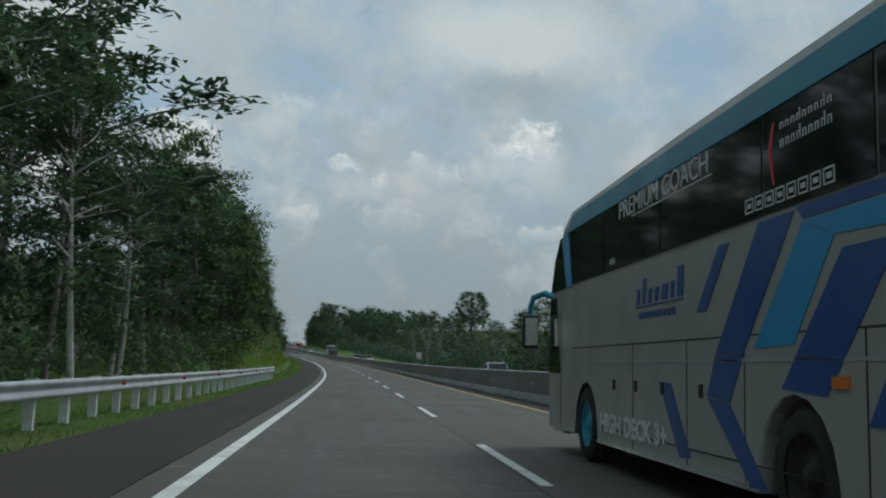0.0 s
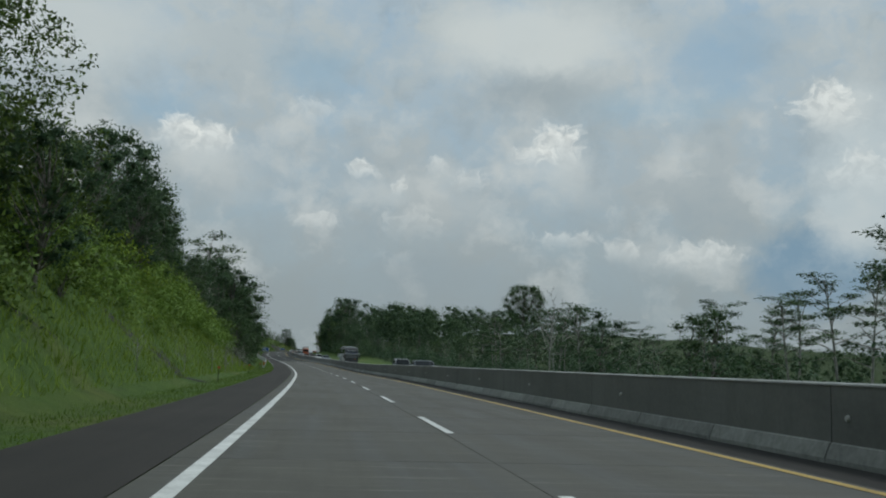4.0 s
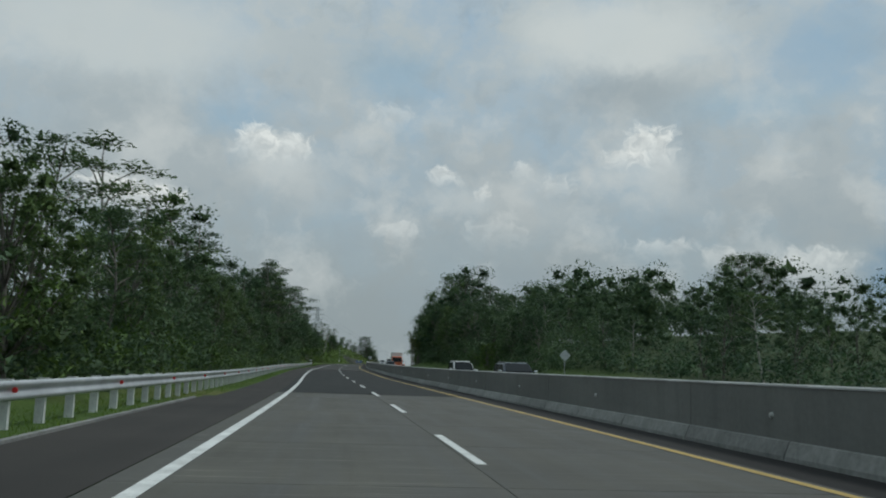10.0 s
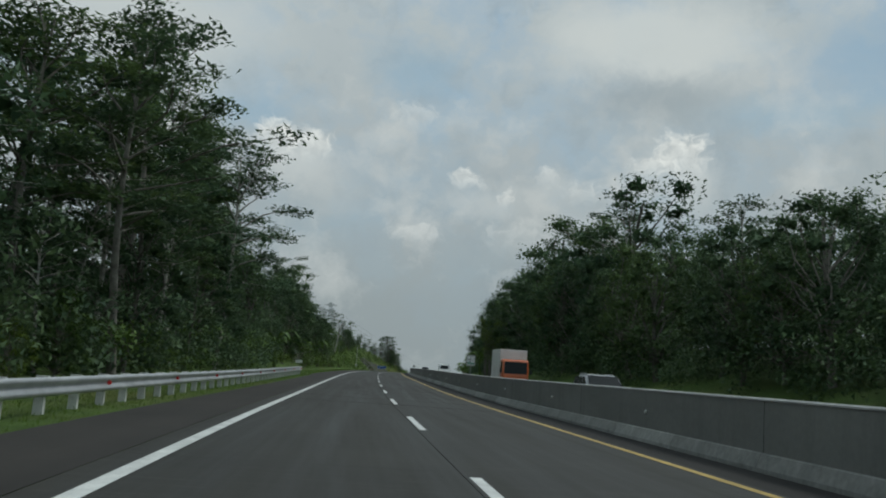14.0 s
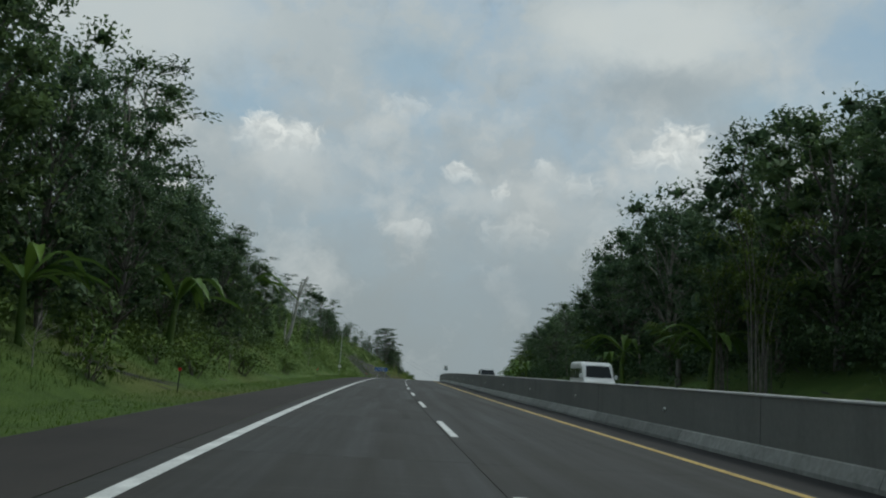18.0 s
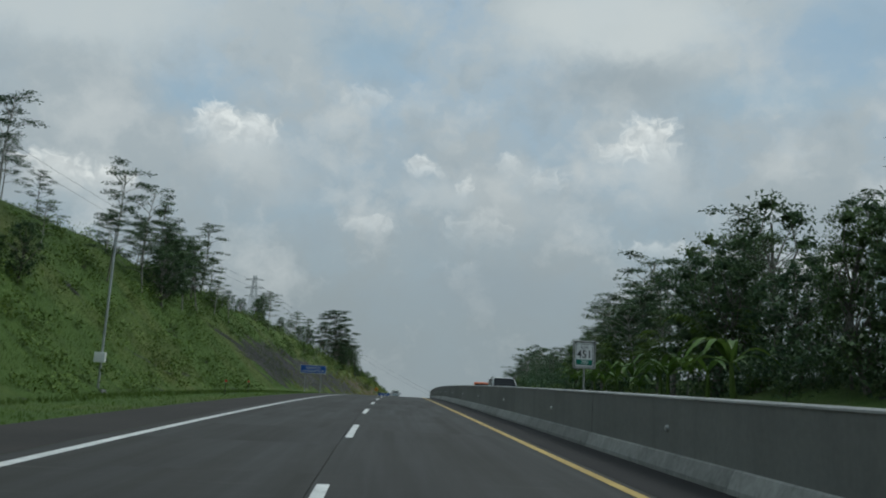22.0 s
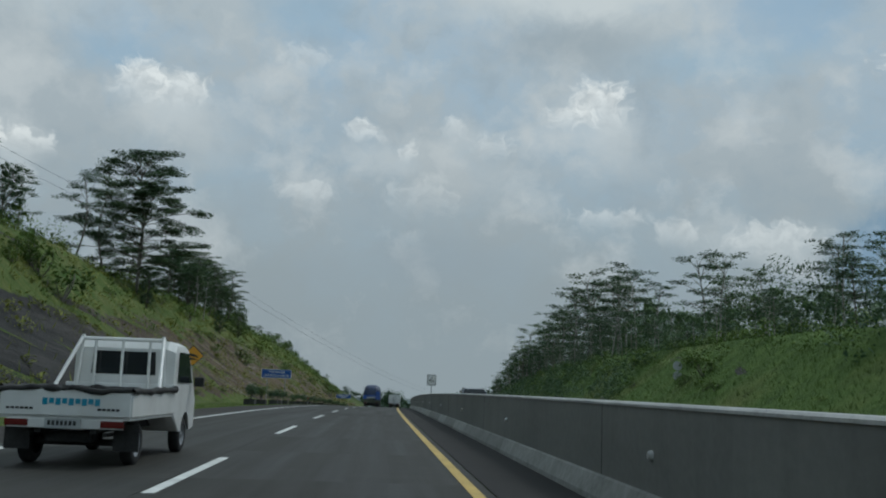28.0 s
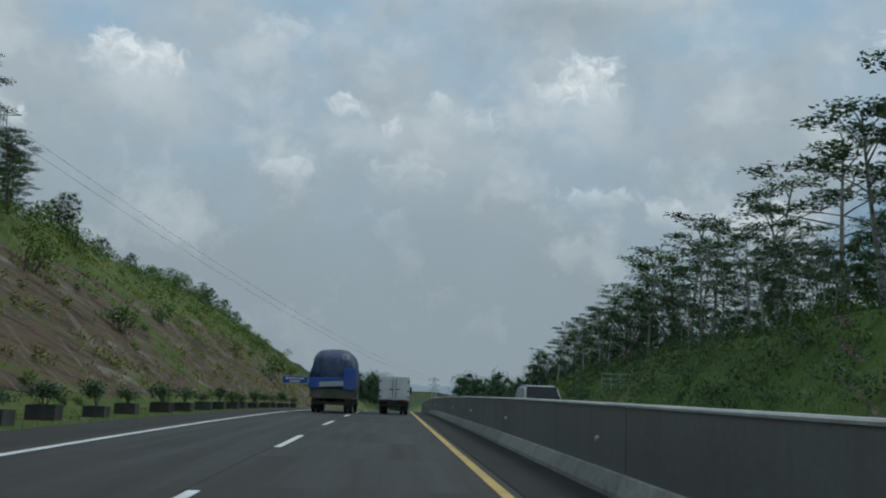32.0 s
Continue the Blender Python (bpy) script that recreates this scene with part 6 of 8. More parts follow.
P_WHITE, P_SILVER, P_DARK, P_ORANGE = paint("white_paint", (0.62, 0.62, 0.6)), paint("silver_paint", (0.33, 0.34, 0.35)), paint("dark_grey_paint", (0.035, 0.04, 0.045)), paint("orange_paint", (0.55, 0.11, 0.02))
P_BUS, P_NAVY, P_CYAN, P_TEAL = paint("champagne_silver_paint", (0.31, 0.315, 0.285), 0.3, 0.1), paint("navy_paint", (0.010, 0.060, 0.24), 0.3, 0.04), paint("light_blue_paint", (0.025, 0.27, 0.52), 0.3, 0.04), paint("teal_blue_paint", (0.015, 0.22, 0.33), 0.3, 0.05)
P_BLUEGREY = paint("blue_grey_paint", (0.05, 0.065, 0.085), 0.3, 0.05)
P_BLACK = paint("black_gloss_paint", (0.012, 0.012, 0.013), 0.25, 0.03)
P_GREEN = paint("dark_olive_paint", (0.045, 0.055, 0.028), 0.5, 0.2)


def arch(y, r, z, n=9):
    """Points over a wheel from front to back along the lower edge."""
    return [(y + r * math.cos(radians(a)), z + r * math.sin(radians(a))) for a in np.linspace(8, 172, n)]


def hull(name, profile, stations, material, parent, label=""):
    """A body: the side outline (y, z) drawn across stations (x, shrink), rounded off towards its sides."""
    prof = np.asarray(profile, float)
    yc, zc, hy, hz = prof[:, 0].mean(), 0.5 * (prof[:, 1].max() + prof[:, 1].min()), np.ptp(prof[:, 0]) / 2, np.ptp(prof[:, 1]) / 2
    mid = 0.5 * (prof[:, 0].max() + prof[:, 0].min())
    rings = []
    for x, d in stations:
        y = mid + (prof[:, 0] - mid) * (1 - d / hy)
        z = np.where(prof[:, 1] > zc, zc + (prof[:, 1] - zc) * (1 - d / hz), prof[:, 1])
        rings.append(np.stack([0 * y + x, y, z], -1))
    k = len(prof)
    v = np.concatenate(rings)
    f = [(i * k + j, i * k + (j + 1) % k, (i + 1) * k + (j + 1) % k, (i + 1) * k + j) for i in range(len(stations) - 1) for j in range(k)]
    f += [tuple(range(k))[::-1], tuple(range((len(stations) - 1) * k, len(stations) * k))]
    bm = bmesh.new()
    me = mesh_from(name, v, f, material)
    bm.from_mesh(me)
    bpy.data.meshes.remove(me)
    bmesh.ops.recalc_face_normals(bm, faces=bm.faces)
    bmesh.ops.triangulate(bm, faces=[q for q in bm.faces if len(q.verts) > 4])
    return part(name, bm, material, parent, label)


def plate_on_side(name, pts, x, thick, material, parent, label=""):
    """A thin panel lying on a side at x, outlined by (y, z)."""
    n = len(pts)
    out = thick if x > 0 else -thick
    v = [(x, y, z) for y, z in pts] + [(x + out, y, z) for y, z in pts]
    f = [tuple(range(n))[::-1], tuple(range(n, 2 * n))] + [(i, (i + 1) % n, n + (i + 1) % n, n + i) for i in range(n)]
    bm = bmesh.new()
    me = mesh_from(name, v, f, material)
    bm.from_mesh(me)
    bpy.data.meshes.remove(me)
    bmesh.ops.recalc_face_normals(bm, faces=bm.faces)
    return part(name, bm, material, parent, label)


def quad_pane(name, corners, thick, material, parent, label=""):
    """A pane with four corners, a little proud of the body along its own normal."""
    c = [Vector(p) for p in corners]
    nrm = (c[1] - c[0]).cross(c[3] - c[0]).normalized() * thick
    v = [tuple(p) for p in c] + [tuple(p + nrm) for p in c]
    return put(name, mesh_from(name, v, [(3, 2, 1, 0), (4, 5, 6, 7), (0, 1, 5, 4), (1, 2, 6, 5), (2, 3, 7, 6), (3, 0, 4, 7)], material), parent, label=label)


def wheel(parent, x, y, r, w, rim_material=None):
    """A tyre lathed round its axle, with a dished rim of its own."""
    side = 1 if x > 0 else -1
    n = 20
    prof = [(-w / 2, r * 0.62), (-w / 2, r * 0.9), (-w * 0.36, r), (w * 0.36, r), (w / 2, r * 0.9), (w / 2, r * 0.62)]
    v = [(x + px, y + pr * math.cos(6.28319 * k / n), r + pr * math.sin(6.28319 * k / n)) for k in range(n) for px, pr in prof]
    q = len(prof)
    f = [(k * q + j, k * q + j + 1, ((k + 1) % n) * q + j + 1, ((k + 1) % n) * q + j) for k in range(n) for j in range(q - 1)]
    tyre = put("wheel", mesh_from("wheel", v, f, M_TYRE, smooth=True), parent)
    prof = [(side * w * 0.46, r * 0.64), (side * w * 0.4, r * 0.55), (side * w * 0.22, r * 0.45), (side * w * 0.28, r * 0.22), (side * w * 0.42, r * 0.16), (side * w * 0.42, 0.0)]
    v = [(x + px, y + pr * math.cos(6.28319 * k / n), r + pr * math.sin(6.28319 * k / n)) for k in range(n) for px, pr in prof]
    q = len(prof)
    f = [(k * q + j, k * q + j + 1, ((k + 1) % n) * q + j + 1, ((k + 1) % n) * q + j) for k in range(n) for j in range(q - 1)]
    put("rim", mesh_from("rim", v, f, rim_material or M_RIM, smooth=True), tyre)
    return tyre


def bars_on_side(name, y0, y1, z0, z1, count, x, material, parent, lean=0.0):
    """Writing that cannot be read, as a row of upright bars."""
    step = (y1 - y0) / count
    for i in range(count):
        a, b = y0 + i * step, y0 + (i + 0.7) * step
        plate_on_side(name, [(a, z0), (b, z0), (b + lean, z1), (a + lean, z1)], x, 0.003, material, parent)


def coach_shell(root, body, roof, length=12.0):
    f, r = length / 2, -length / 2
    prof = [(f - 0.05, 0.33), (f, 0.9), (f - 0.04, 1.5), (f - 0.18, 2.2), (f - 0.55, 2.9), (f - 0.95, 3.38), (f - 1.5, 3.58), (0, 3.62), (r + 0.6, 3.6), (r + 0.2, 3.4), (r + 0.05, 2.6), (r, 1.2), (r + 0.05, 0.4),
            (-3.15, 0.3), *[(y, z) for y, z in arch(-2.5, 0.62, 0.45)][::-1], (-1.85, 0.3), (2.98, 0.3), *[(y, z) for y, z in arch(3.6, 0.6, 0.45)][::-1], (4.22, 0.33)]
    hull("body", prof, [(-1.25, 0.16), (-1.235, 0.08), (-1.15, 0.02), (-1.0, 0), (1.0, 0), (1.15, 0.02), (1.235, 0.08), (1.25, 0.16)], body, root)
    boxed("underbody", (-1.1, 1.1, r + 0.3, f - 0.5, 0.36, 0.5), M_UNDER, root)
    for x in (-1.08, 1.08):
        wheel(root, x, 3.6, 0.5, 0.28, P_TEAL)
        wheel(root, x * 0.99, -2.5, 0.5, 0.3, M_UNDER)
        wheel(root, x * 0.7, -2.5, 0.5, 0.26)
    for y0, y1 in ((-2.4, 2.7), (-4.6, -3.0)):
        bm = bmesh.new()
        box(bm, -0.95, 0.95, y0, y1, 3.55, 3.76, 0.09)
        part("roof_unit", bm, roof, root)
    # front glass follows the nose
    nose = [(f - 0.02, 1.05), (f - 0.035, 1.5), (f - 0.17, 2.2), (f - 0.19, 2.3), (f - 0.54, 2.9), (f - 0.98, 3.29)]
    for a, b, name in ((0, 2, "windscreen"), (3, 5, "upper_windscreen")):
        for i in range(a, b):
            (y0, z0), (y1, z1) = nose[i], nose[i + 1]
            quad_pane(name, ((-1.12, y0, z0), (-1.12, y1, z1), (1.12, y1, z1), (1.12, y0, z0)), -0.02, M_GLASS, root)
    return root


def coach_mirror(root, side, material):
    f = 6.0
    v, fc = tube([(side * 1.12, f - 0.25, 2.3), (side * 1.3, f + 0.0, 2.42), (side * 1.46, f + 0.16, 2.36), (side * 1.5, f + 0.2, 2.2), (side * 1.5, f + 0.2, 2.05)], (0.06, 0.055, 0.05, 0.045, 0.04), 8)
    arm = put("mirror_arm", mesh_from("mirror_arm", v, fc, material, smooth=True), root)
    bm = bmesh.new()
    box(bm, side * 1.5 - 0.13, side * 1.5 + 0.13, f + 0.1, f + 0.28, 1.52, 2.08, 0.05)
    part("mirror_housing", bm, P_BLACK, arm, "black mirror housing")
    boxed("mirror_glass", (side * 1.5 - 0.1, side * 1.5 + 0.1, f + 0.09, f + 0.1, 1.58, 2.02), M_CHROME, arm)


# the silver coach with blue stripes in the inner lane
coach = thing("coach", "silver coach with navy and light blue slanting stripes and dark windows", "bus", m=stand(8.9, 2.37))
coach_shell(coach, P_BUS, P_DARK)
X = -1.252
for y0, y1 in ((-5.9, -3.62), (-3.58, -2.02), (-1.98, 0.4), (0.44, 2.6), (2.64, 4.3)):
    plate_on_side("window_pane", [(y0, 2.42), (y1, 2.42), (y1, 3.2), (y0, 3.2)], X, 0.012, M_GLASS, coach)
plate_on_side("window_pane", [(4.34, 2.42), (5.72, 2.38), (5.45, 2.88), (5.1, 3.18), (4.34, 3.2)], X, 0.012, M_GLASS, coach)
plate_on_side("door_glass", [(5.05, 1.15), (5.82, 1.15), (5.76, 2.3), (5.35, 2.3)], X, 0.010, M_GLASS, coach)
plate_on_side("roof_band", [(-5.95, 3.205), (4.7, 3.205), (4.15, 3.43), (-5.8, 3.43)], X + 0.005, 0.03, P_TEAL, coach, "teal band under the roof edge")
plate_on_side("window_band", [(4.3, 2.4), (4.62, 2.4), (4.95, 3.15), (4.55, 3.2)], X - 0.012, 0.01, P_CYAN, coach, "light blue slanting pillar")
for label, material, pts in (("navy stripe", P_NAVY, [(-1.1, 2.3), (-1.32, 2.3), (-0.8, 1.75), (-0.55, 1.75)]), ("navy stripe", P_NAVY, [(-1.9, 2.38), (-2.5, 2.38), (-1.6, 1.38), (-1.0, 1.36)]),
                             ("navy stripe", P_NAVY, [(-1.0, 1.355), (-1.6, 1.375), (-1.3, 0.96), (-0.8, 1.0)]), ("navy stripe", P_NAVY, [(-0.8, 0.99), (-1.3, 0.95), (-2.0, 0.33), (-1.7, 0.33)]),
                             ("light blue stripe", P_CYAN, [(-2.62, 2.28), (-3.05, 2.13), (-2.45, 1.42), (-1.78, 1.40)]), ("light blue stripe", P_CYAN, [(-2.63, 2.285), (-3.95, 2.285), (-3.95, 2.10), (-3.06, 2.13)]),
                             ("navy stripe", P_NAVY, [(-3.15, 2.03), (-3.8, 2.03), (-2.9, 1.06), (-2.25, 1.10)]), ("navy stripe", P_NAVY, [(-2.53, 2.395), (-3.95, 2.395), (-3.95, 2.3), (-2.62, 2.3)]),
                             ("navy stripe", P_NAVY, [(0.5, 1.1), (0.15, 1.1), (-0.4, 0.42), (-0.1, 0.4)]), ("light blue stripe", P_CYAN, [(-4.1, 2.28), (-5.9, 2.28), (-5.9, 2.0), (-4.4, 2.0)]), ("navy stripe", P_NAVY, [(-4.1, 1.9), (-4.7, 1.9), (-3.9, 0.9), (-3.4, 0.9)])):
    plate_on_side("stripe", pts, X, 0.004, material, coach, label)
for _y, _h, _w2 in ((-0.2, 0.30, 0.15), (0.06, 0.17, 0.10), (0.25, 0.16, 0.17), (0.53, 0.15, 0.11), (0.75, 0.15, 0.10), (0.95, 0.27, 0.10), (1.16, 0.17, 0.10)):
    plate_on_side("company_mark", [(_y, 1.93), (_y + _w2, 1.93), (_y + _w2 * 0.8, 1.93 + _h), (_y - 0.04, 1.93 + _h)], X, 0.006, P_NAVY, coach)
plate_on_side("company_mark", [(-0.2, 1.895), (1.3, 1.895), (1.3, 1.91), (-0.2, 1.91)], X, 0.006, P_NAVY, coach)
bars_on_side("small_mark", 0.0, 1.2, 1.77, 1.84, 9, X - 0.003, P_NAVY, coach, 0.02)
lettering("HIGH DECK 3+", 0.3, X - 0.006, 1.5, 0.56, P_WHITE, coach, "lettering", 2.5, -90, bold=0.012)
lettering("PREMIUM COACH", 0.3, X - 0.016, 0.5, 3.08, P_WHITE, coach, "lettering", 2.8, -90)
plate_on_side("underline", [(-1.0, 2.95), (1.4, 2.95), (1.4, 2.965), (-1.0, 2.965)], X - 0.014, 0.003, P_WHITE, coach)
lettering("BUS", 0.1, X - 0.016, 2.2, 2.52, P_WHITE, coach, "lettering", 0.2, -90)
for _row, _z, _hh in ((9, 3.02, 0.05), (9, 2.88, 0.06)):
    for _i in range(_row):
        _y = -3.08 + _i * 0.088
        _t2 = _hh * (1.7 if _i % 4 == 1 else 1.0)
        for _a, _b, _c, _d in ((0.0, 0.014, 0.0, _t2), (0.042, 0.056, 0.0, _hh), (0.0, 0.056, _hh - 0.012, _hh)):
            plate_on_side("slogan_mark", [(_y + _a, _z + _c), (_y + _b, _z + _c), (_y + _b, _z + _d), (_y + _a, _z + _d)], X - 0.012, 0.004, P_WHITE, coach)
plate_on_side("slogan_swoosh", [(-2.22, 2.62), (-2.19, 2.62), (-2.12, 2.9), (-2.2, 3.1), (-2.23, 3.1), (-2.17, 2.88)], X - 0.012, 0.004, M_RED, coach, "thin red curl")
for i in range(8):
    a = -3.1 + i * 0.18
    for dims in (((a, 2.47), (a + 0.15, 2.47), (a + 0.15, 2.485), (a, 2.485)), ((a, 2.575), (a + 0.15, 2.575), (a + 0.15, 2.59), (a, 2.59)), ((a, 2.47), (a + 0.015, 2.47), (a + 0.015, 2.59), (a, 2.59)), ((a + 0.135, 2.47), (a + 0.15, 2.47), (a + 0.15, 2.59), (a + 0.135, 2.59)), ((a + 0.04, 2.51), (a + 0.11, 2.51), (a + 0.11, 2.55), (a + 0.04, 2.55))):
        plate_on_side("symbol", dims, X - 0.014, 0.003, P_WHITE, coach)
plate_on_side("belt_moulding", [(-5.9, 1.30), (4.3, 1.30), (4.3, 1.325), (-5.9, 1.325)], X + 0.001, 0.005, P_SILVER, coach)
for _y0, _y1 in ((-3.0, -1.62), (-1.58, -0.32), (-0.28, 1.38), (1.42, 2.7)):
    plate_on_side("flap_edge", [(_y0, 0.5), (_y1, 0.5), (_y1, 0.512), (_y0, 0.512)], X + 0.001, 0.004, M_BLACK, coach)
for y in (1.4, -0.3, -1.6, -3.4):
    plate_on_side("panel_joint", [(y, 0.34), (y + 0.014, 0.34), (y + 0.014, 1.5), (y, 1.5)], X + 0.001, 0.003, M_BLACK, coach)
plate_on_side("panel_joint", [(-5.9, 1.5), (4.3, 1.5), (4.3, 1.514), (-5.9, 1.514)], X + 0.001, 0.003, M_BLACK, coach)
plate_on_side("skirt_trim", [(-1.7, 0.31), (2.85, 0.31), (2.85, 0.35), (-1.7, 0.35)], X, 0.02, M_CHROME, coach)
for y in (2.1, 1.25, 0.35, -0.7):
    plate_on_side("flap_handle", [(y, 0.98), (y + 0.09, 0.98), (y + 0.09, 1.1), (y, 1.1)], X, 0.01, M_BLACK, coach)
plate_on_side("side_lamp", [(-3.2, 1.12), (-3.0, 1.12), (-3.0, 1.2), (-3.2, 1.2)], X, 0.02, M_AMBER, coach)
plate_on_side("door_joint", [(5.0, 0.4), (5.02, 0.4), (5.02, 2.35), (5.0, 2.35)], X + 0.001, 0.003, M_BLACK, coach)
boxed("mud_flap", (-1.22, -0.9, 2.85, 2.88, 0.12, 0.42), M_UNDER, coach)
boxed("step", (-1.32, -1.1, 4.5, 5.2, 0.3, 0.34), M_CHROME, coach, 0.01)
coach_mirror(coach, -1, P_TEAL)
coach_mirror(coach, 1, P_TEAL)

# the white and black coach on the opposite carriageway
coach2 = thing("coach", "white and black coach with a two-part windscreen and a silver brow", "bus", m=stand(311.0, 8.85, turned=180))
coach_shell(coach2, P_BLACK, P_SILVER)
X = 1.252
plate_on_side("side_panel", [(-5.93, 0.95), (3.2, 0.95), (4.2, 2.27), (-5.93, 2.27)], X - 0.002, 0.005, P_WHITE, coach2, "white side panel")
plate_on_side("roof_edge", [(-5.8, 3.2), (4.6, 3.2), (4.1, 3.36), (-5.7, 3.36)], X - 0.003, 0.02, P_SILVER, coach2)
for y0, y1 in ((-5.9, -4.0), (-3.96, -2.0), (-1.96, 0.4), (0.44, 2.6), (2.64, 4.2)):
    plate_on_side("window_pane", [(y0, 2.3), (y1, 2.36), (y1, 3.16), (y0, 3.16)], X, 0.012, M_GLASS, coach2)
plate_on_side("front_quarter", [(3.2, 0.5), (5.85, 0.5), (5.88, 1.5), (5.72, 2.25), (5.4, 2.85), (5.05, 3.17), (4.24, 3.18), (4.24, 2.3)], X, 0.014, P_BLACK, coach2, "black slanting front quarter")
for k in range(4):
    plate_on_side("stripe", [(-4.9 + k * 0.55, 2.24), (-4.7 + k * 0.55, 2.24), (-3.2 + k * 0.55, 0.5), (-3.5 + k * 0.55, 0.5)], X + 0.003, 0.004, P_BLACK, coach2)
plate_on_side("rear_quarter", [(-5.95, 0.5), (-4.0, 0.5), (-5.5, 2.26), (-5.95, 2.26)], X + 0.003, 0.003, P_DARK, coach2)
bars_on_side("company_mark", -0.6, 1.0, 1.72, 2.0, 5, X + 0.003, P_BLACK, coach2)
bars_on_side("company_mark", 1.25, 2.6, 1.72, 2.0, 5, X + 0.003, P_BLACK, coach2)
bars_on_side("window_mark", -2.6, 0.2, 2.75, 3.0, 8, X + 0.014, P_SILVER, coach2)
plate_on_side("panel_joint", [(-5.9, 1.3), (3.4, 1.3), (3.4, 1.314), (-5.9, 1.314)], X + 0.002, 0.003, M_BLACK, coach2)
bm = bmesh.new()
box(bm, -1.2, 1.2, 5.78, 6.02, 2.18, 2.36, 0.05)
part("brow", bm, P_SILVER, coach2, "silver brow between the windscreens")
boxed("brow_trim", (-0.95, 0.95, 6.02, 6.035, 2.27, 2.30), M_CHROME, coach2)
for i in range(9):
    boxed("destination_bar", (-0.75 + i * 0.165, -0.64 + i * 0.165, 5.40, 5.47, 2.86, 2.98), P_WHITE, coach2)
for sx in (-1, 1):
    boxed("side_post", (sx * 1.2 - 0.06, sx * 1.2 + 0.06, 5.6, 5.98, 0.9, 2.2), P_BLACK, coach2, 0.03)
    rod("wiper", (sx * 0.1, 6.02, 1.18), (sx * 0.75, 6.0, 1.5), 0.015, M_BLACK, coach2, 6)
    coach_mirror(coach2, sx, P_SILVER)
boxed("dash_triangle", (-0.85, -0.7, 6.0, 6.01, 1.2, 1.32), M_AMBER, coach2)


def car(label, s, u, color, kind="mpv", turned=180):
    """A family car: lower body with wheel arches, glasshouse, panes, lamps, mirrors and wheels."""
    L, H, belt, w = {"mpv": (4.4, 1.7, 0.98, 0.86), "hatch": (3.9, 1.52, 0.92, 0.83), "suv": (4.75, 1.82, 1.08, 0.92), "low_suv": (4.6, 1.62, 1.04, 0.9)}[kind]
    f, r = L / 2, -L / 2
    wf, wr, R = f - 0.82, r + 0.85, 0.31 if kind != "suv" else 0.37
    root = thing("car", label, "car", "cars on the opposite carriageway" if turned else "", stand(s, u, turned=turned))
    prof = [(f, 0.32), (f + 0.02, 0.62), (f - 0.12, 0.80), (f - 0.95, belt + 0.02), (r + 0.1, belt + 0.04), (r, belt - 0.1), (r - 0.02, 0.6), (r + 0.05, 0.3), (wr - R - 0.06, 0.24), *arch(wr, R + 0.06, 0.3)[::-1], (wr + R + 0.06, 0.22), (wf - R - 0.06, 0.22), *arch(wf, R + 0.06, 0.3)[::-1], (wf + R + 0.06, 0.26)]
    hull("body", prof, [(-w, 0.07), (-w + 0.03, 0.03), (-w + 0.12, 0), (w - 0.12, 0), (w - 0.03, 0.03), (w, 0.07)], color, root)
    top = [(f - 1.0, belt), (f - 1.75, H - 0.04), (f - 2.1, H), (r + 0.55, H), (r + 0.28, H - 0.06), (r + 0.12, belt)]
    if kind == "hatch":
        top = [(f - 0.95, belt), (f - 1.65, H - 0.04), (f - 2.0, H), (r + 0.8, H - 0.02), (r + 0.5, H - 0.08), (r + 0.1, belt)]
    wt = w - 0.17
    v, k = [], len(top)
    for sx in (-1, 1):
        v += [(sx * ((w - 0.05) if z <= belt + 0.01 else wt), y, z) for y, z in top]
    fc = [tuple(range(k)), tuple(range(k, 2 * k))[::-1]] + [(i, k + i, k + (i + 1) % k, (i + 1) % k) for i in range(k)]
    bm = bmesh.new()
    me = mesh_from("cabin", v, fc, color)
    bm.from_mesh(me)
    bpy.data.meshes.remove(me)
    bmesh.ops.recalc_face_normals(bm, faces=bm.faces)
    bmesh.ops.bevel(bm, geom=[e for e in bm.edges if max(q.co.z for q in e.verts) > belt + 0.1], offset=0.09, segments=3, affect="EDGES")
    part("cabin", bm, color, root)
    y0, y1 = top[0][0], top[1][0]
    quad_pane("windscreen", ((w - 0.14, y0 - 0.05, belt + 0.05), (wt - 0.07, y1 + 0.03, H - 0.1), (-wt + 0.07, y1 + 0.03, H - 0.1), (-w + 0.14, y0 - 0.05, belt + 0.05)), -0.065, M_CLEAR, root)
    ya, yb = top[-2][0], top[-1][0]
    quad_pane("rear_window", ((-w + 0.16, yb + 0.03, belt + 0.12), (-wt + 0.09, ya + 0.02, H - 0.13), (wt - 0.09, ya + 0.02, H - 0.13), (w - 0.16, yb + 0.03, belt + 0.12)), -0.05, M_CLEAR, root)
    lo, hi = belt + 0.06, H - 0.12
    at = lambda z: (w - 0.05) + (wt - w + 0.05) * (z - belt) / (H - belt)
    for sx in (-1, 1):
        for q0, q1, p0, p1 in ((y0 - 0.15, f - 2.05, y1 - 0.08, f - 2.05), (f - 2.12, r + 1.25, f - 2.12, r + 1.25), (r + 1.18, r + 0.35, r + 1.18, r + 0.5)):
            c = ((sx * at(lo), q0, lo), (sx * at(hi), p0, hi), (sx * at(hi), p1, hi), (sx * at(lo), q1, lo))
            quad_pane("side_window", c, 0.012 * sx, M_CLEAR, root)
        bm = bmesh.new()
        box(bm, sx * (w + 0.1) - 0.1, sx * (w + 0.1) + 0.1, y0 - 0.42, y0 - 0.28, belt + 0.02, belt + 0.16, 0.04)
        part("mirror", bm, M_CHROME if kind.endswith("suv") else color, root)
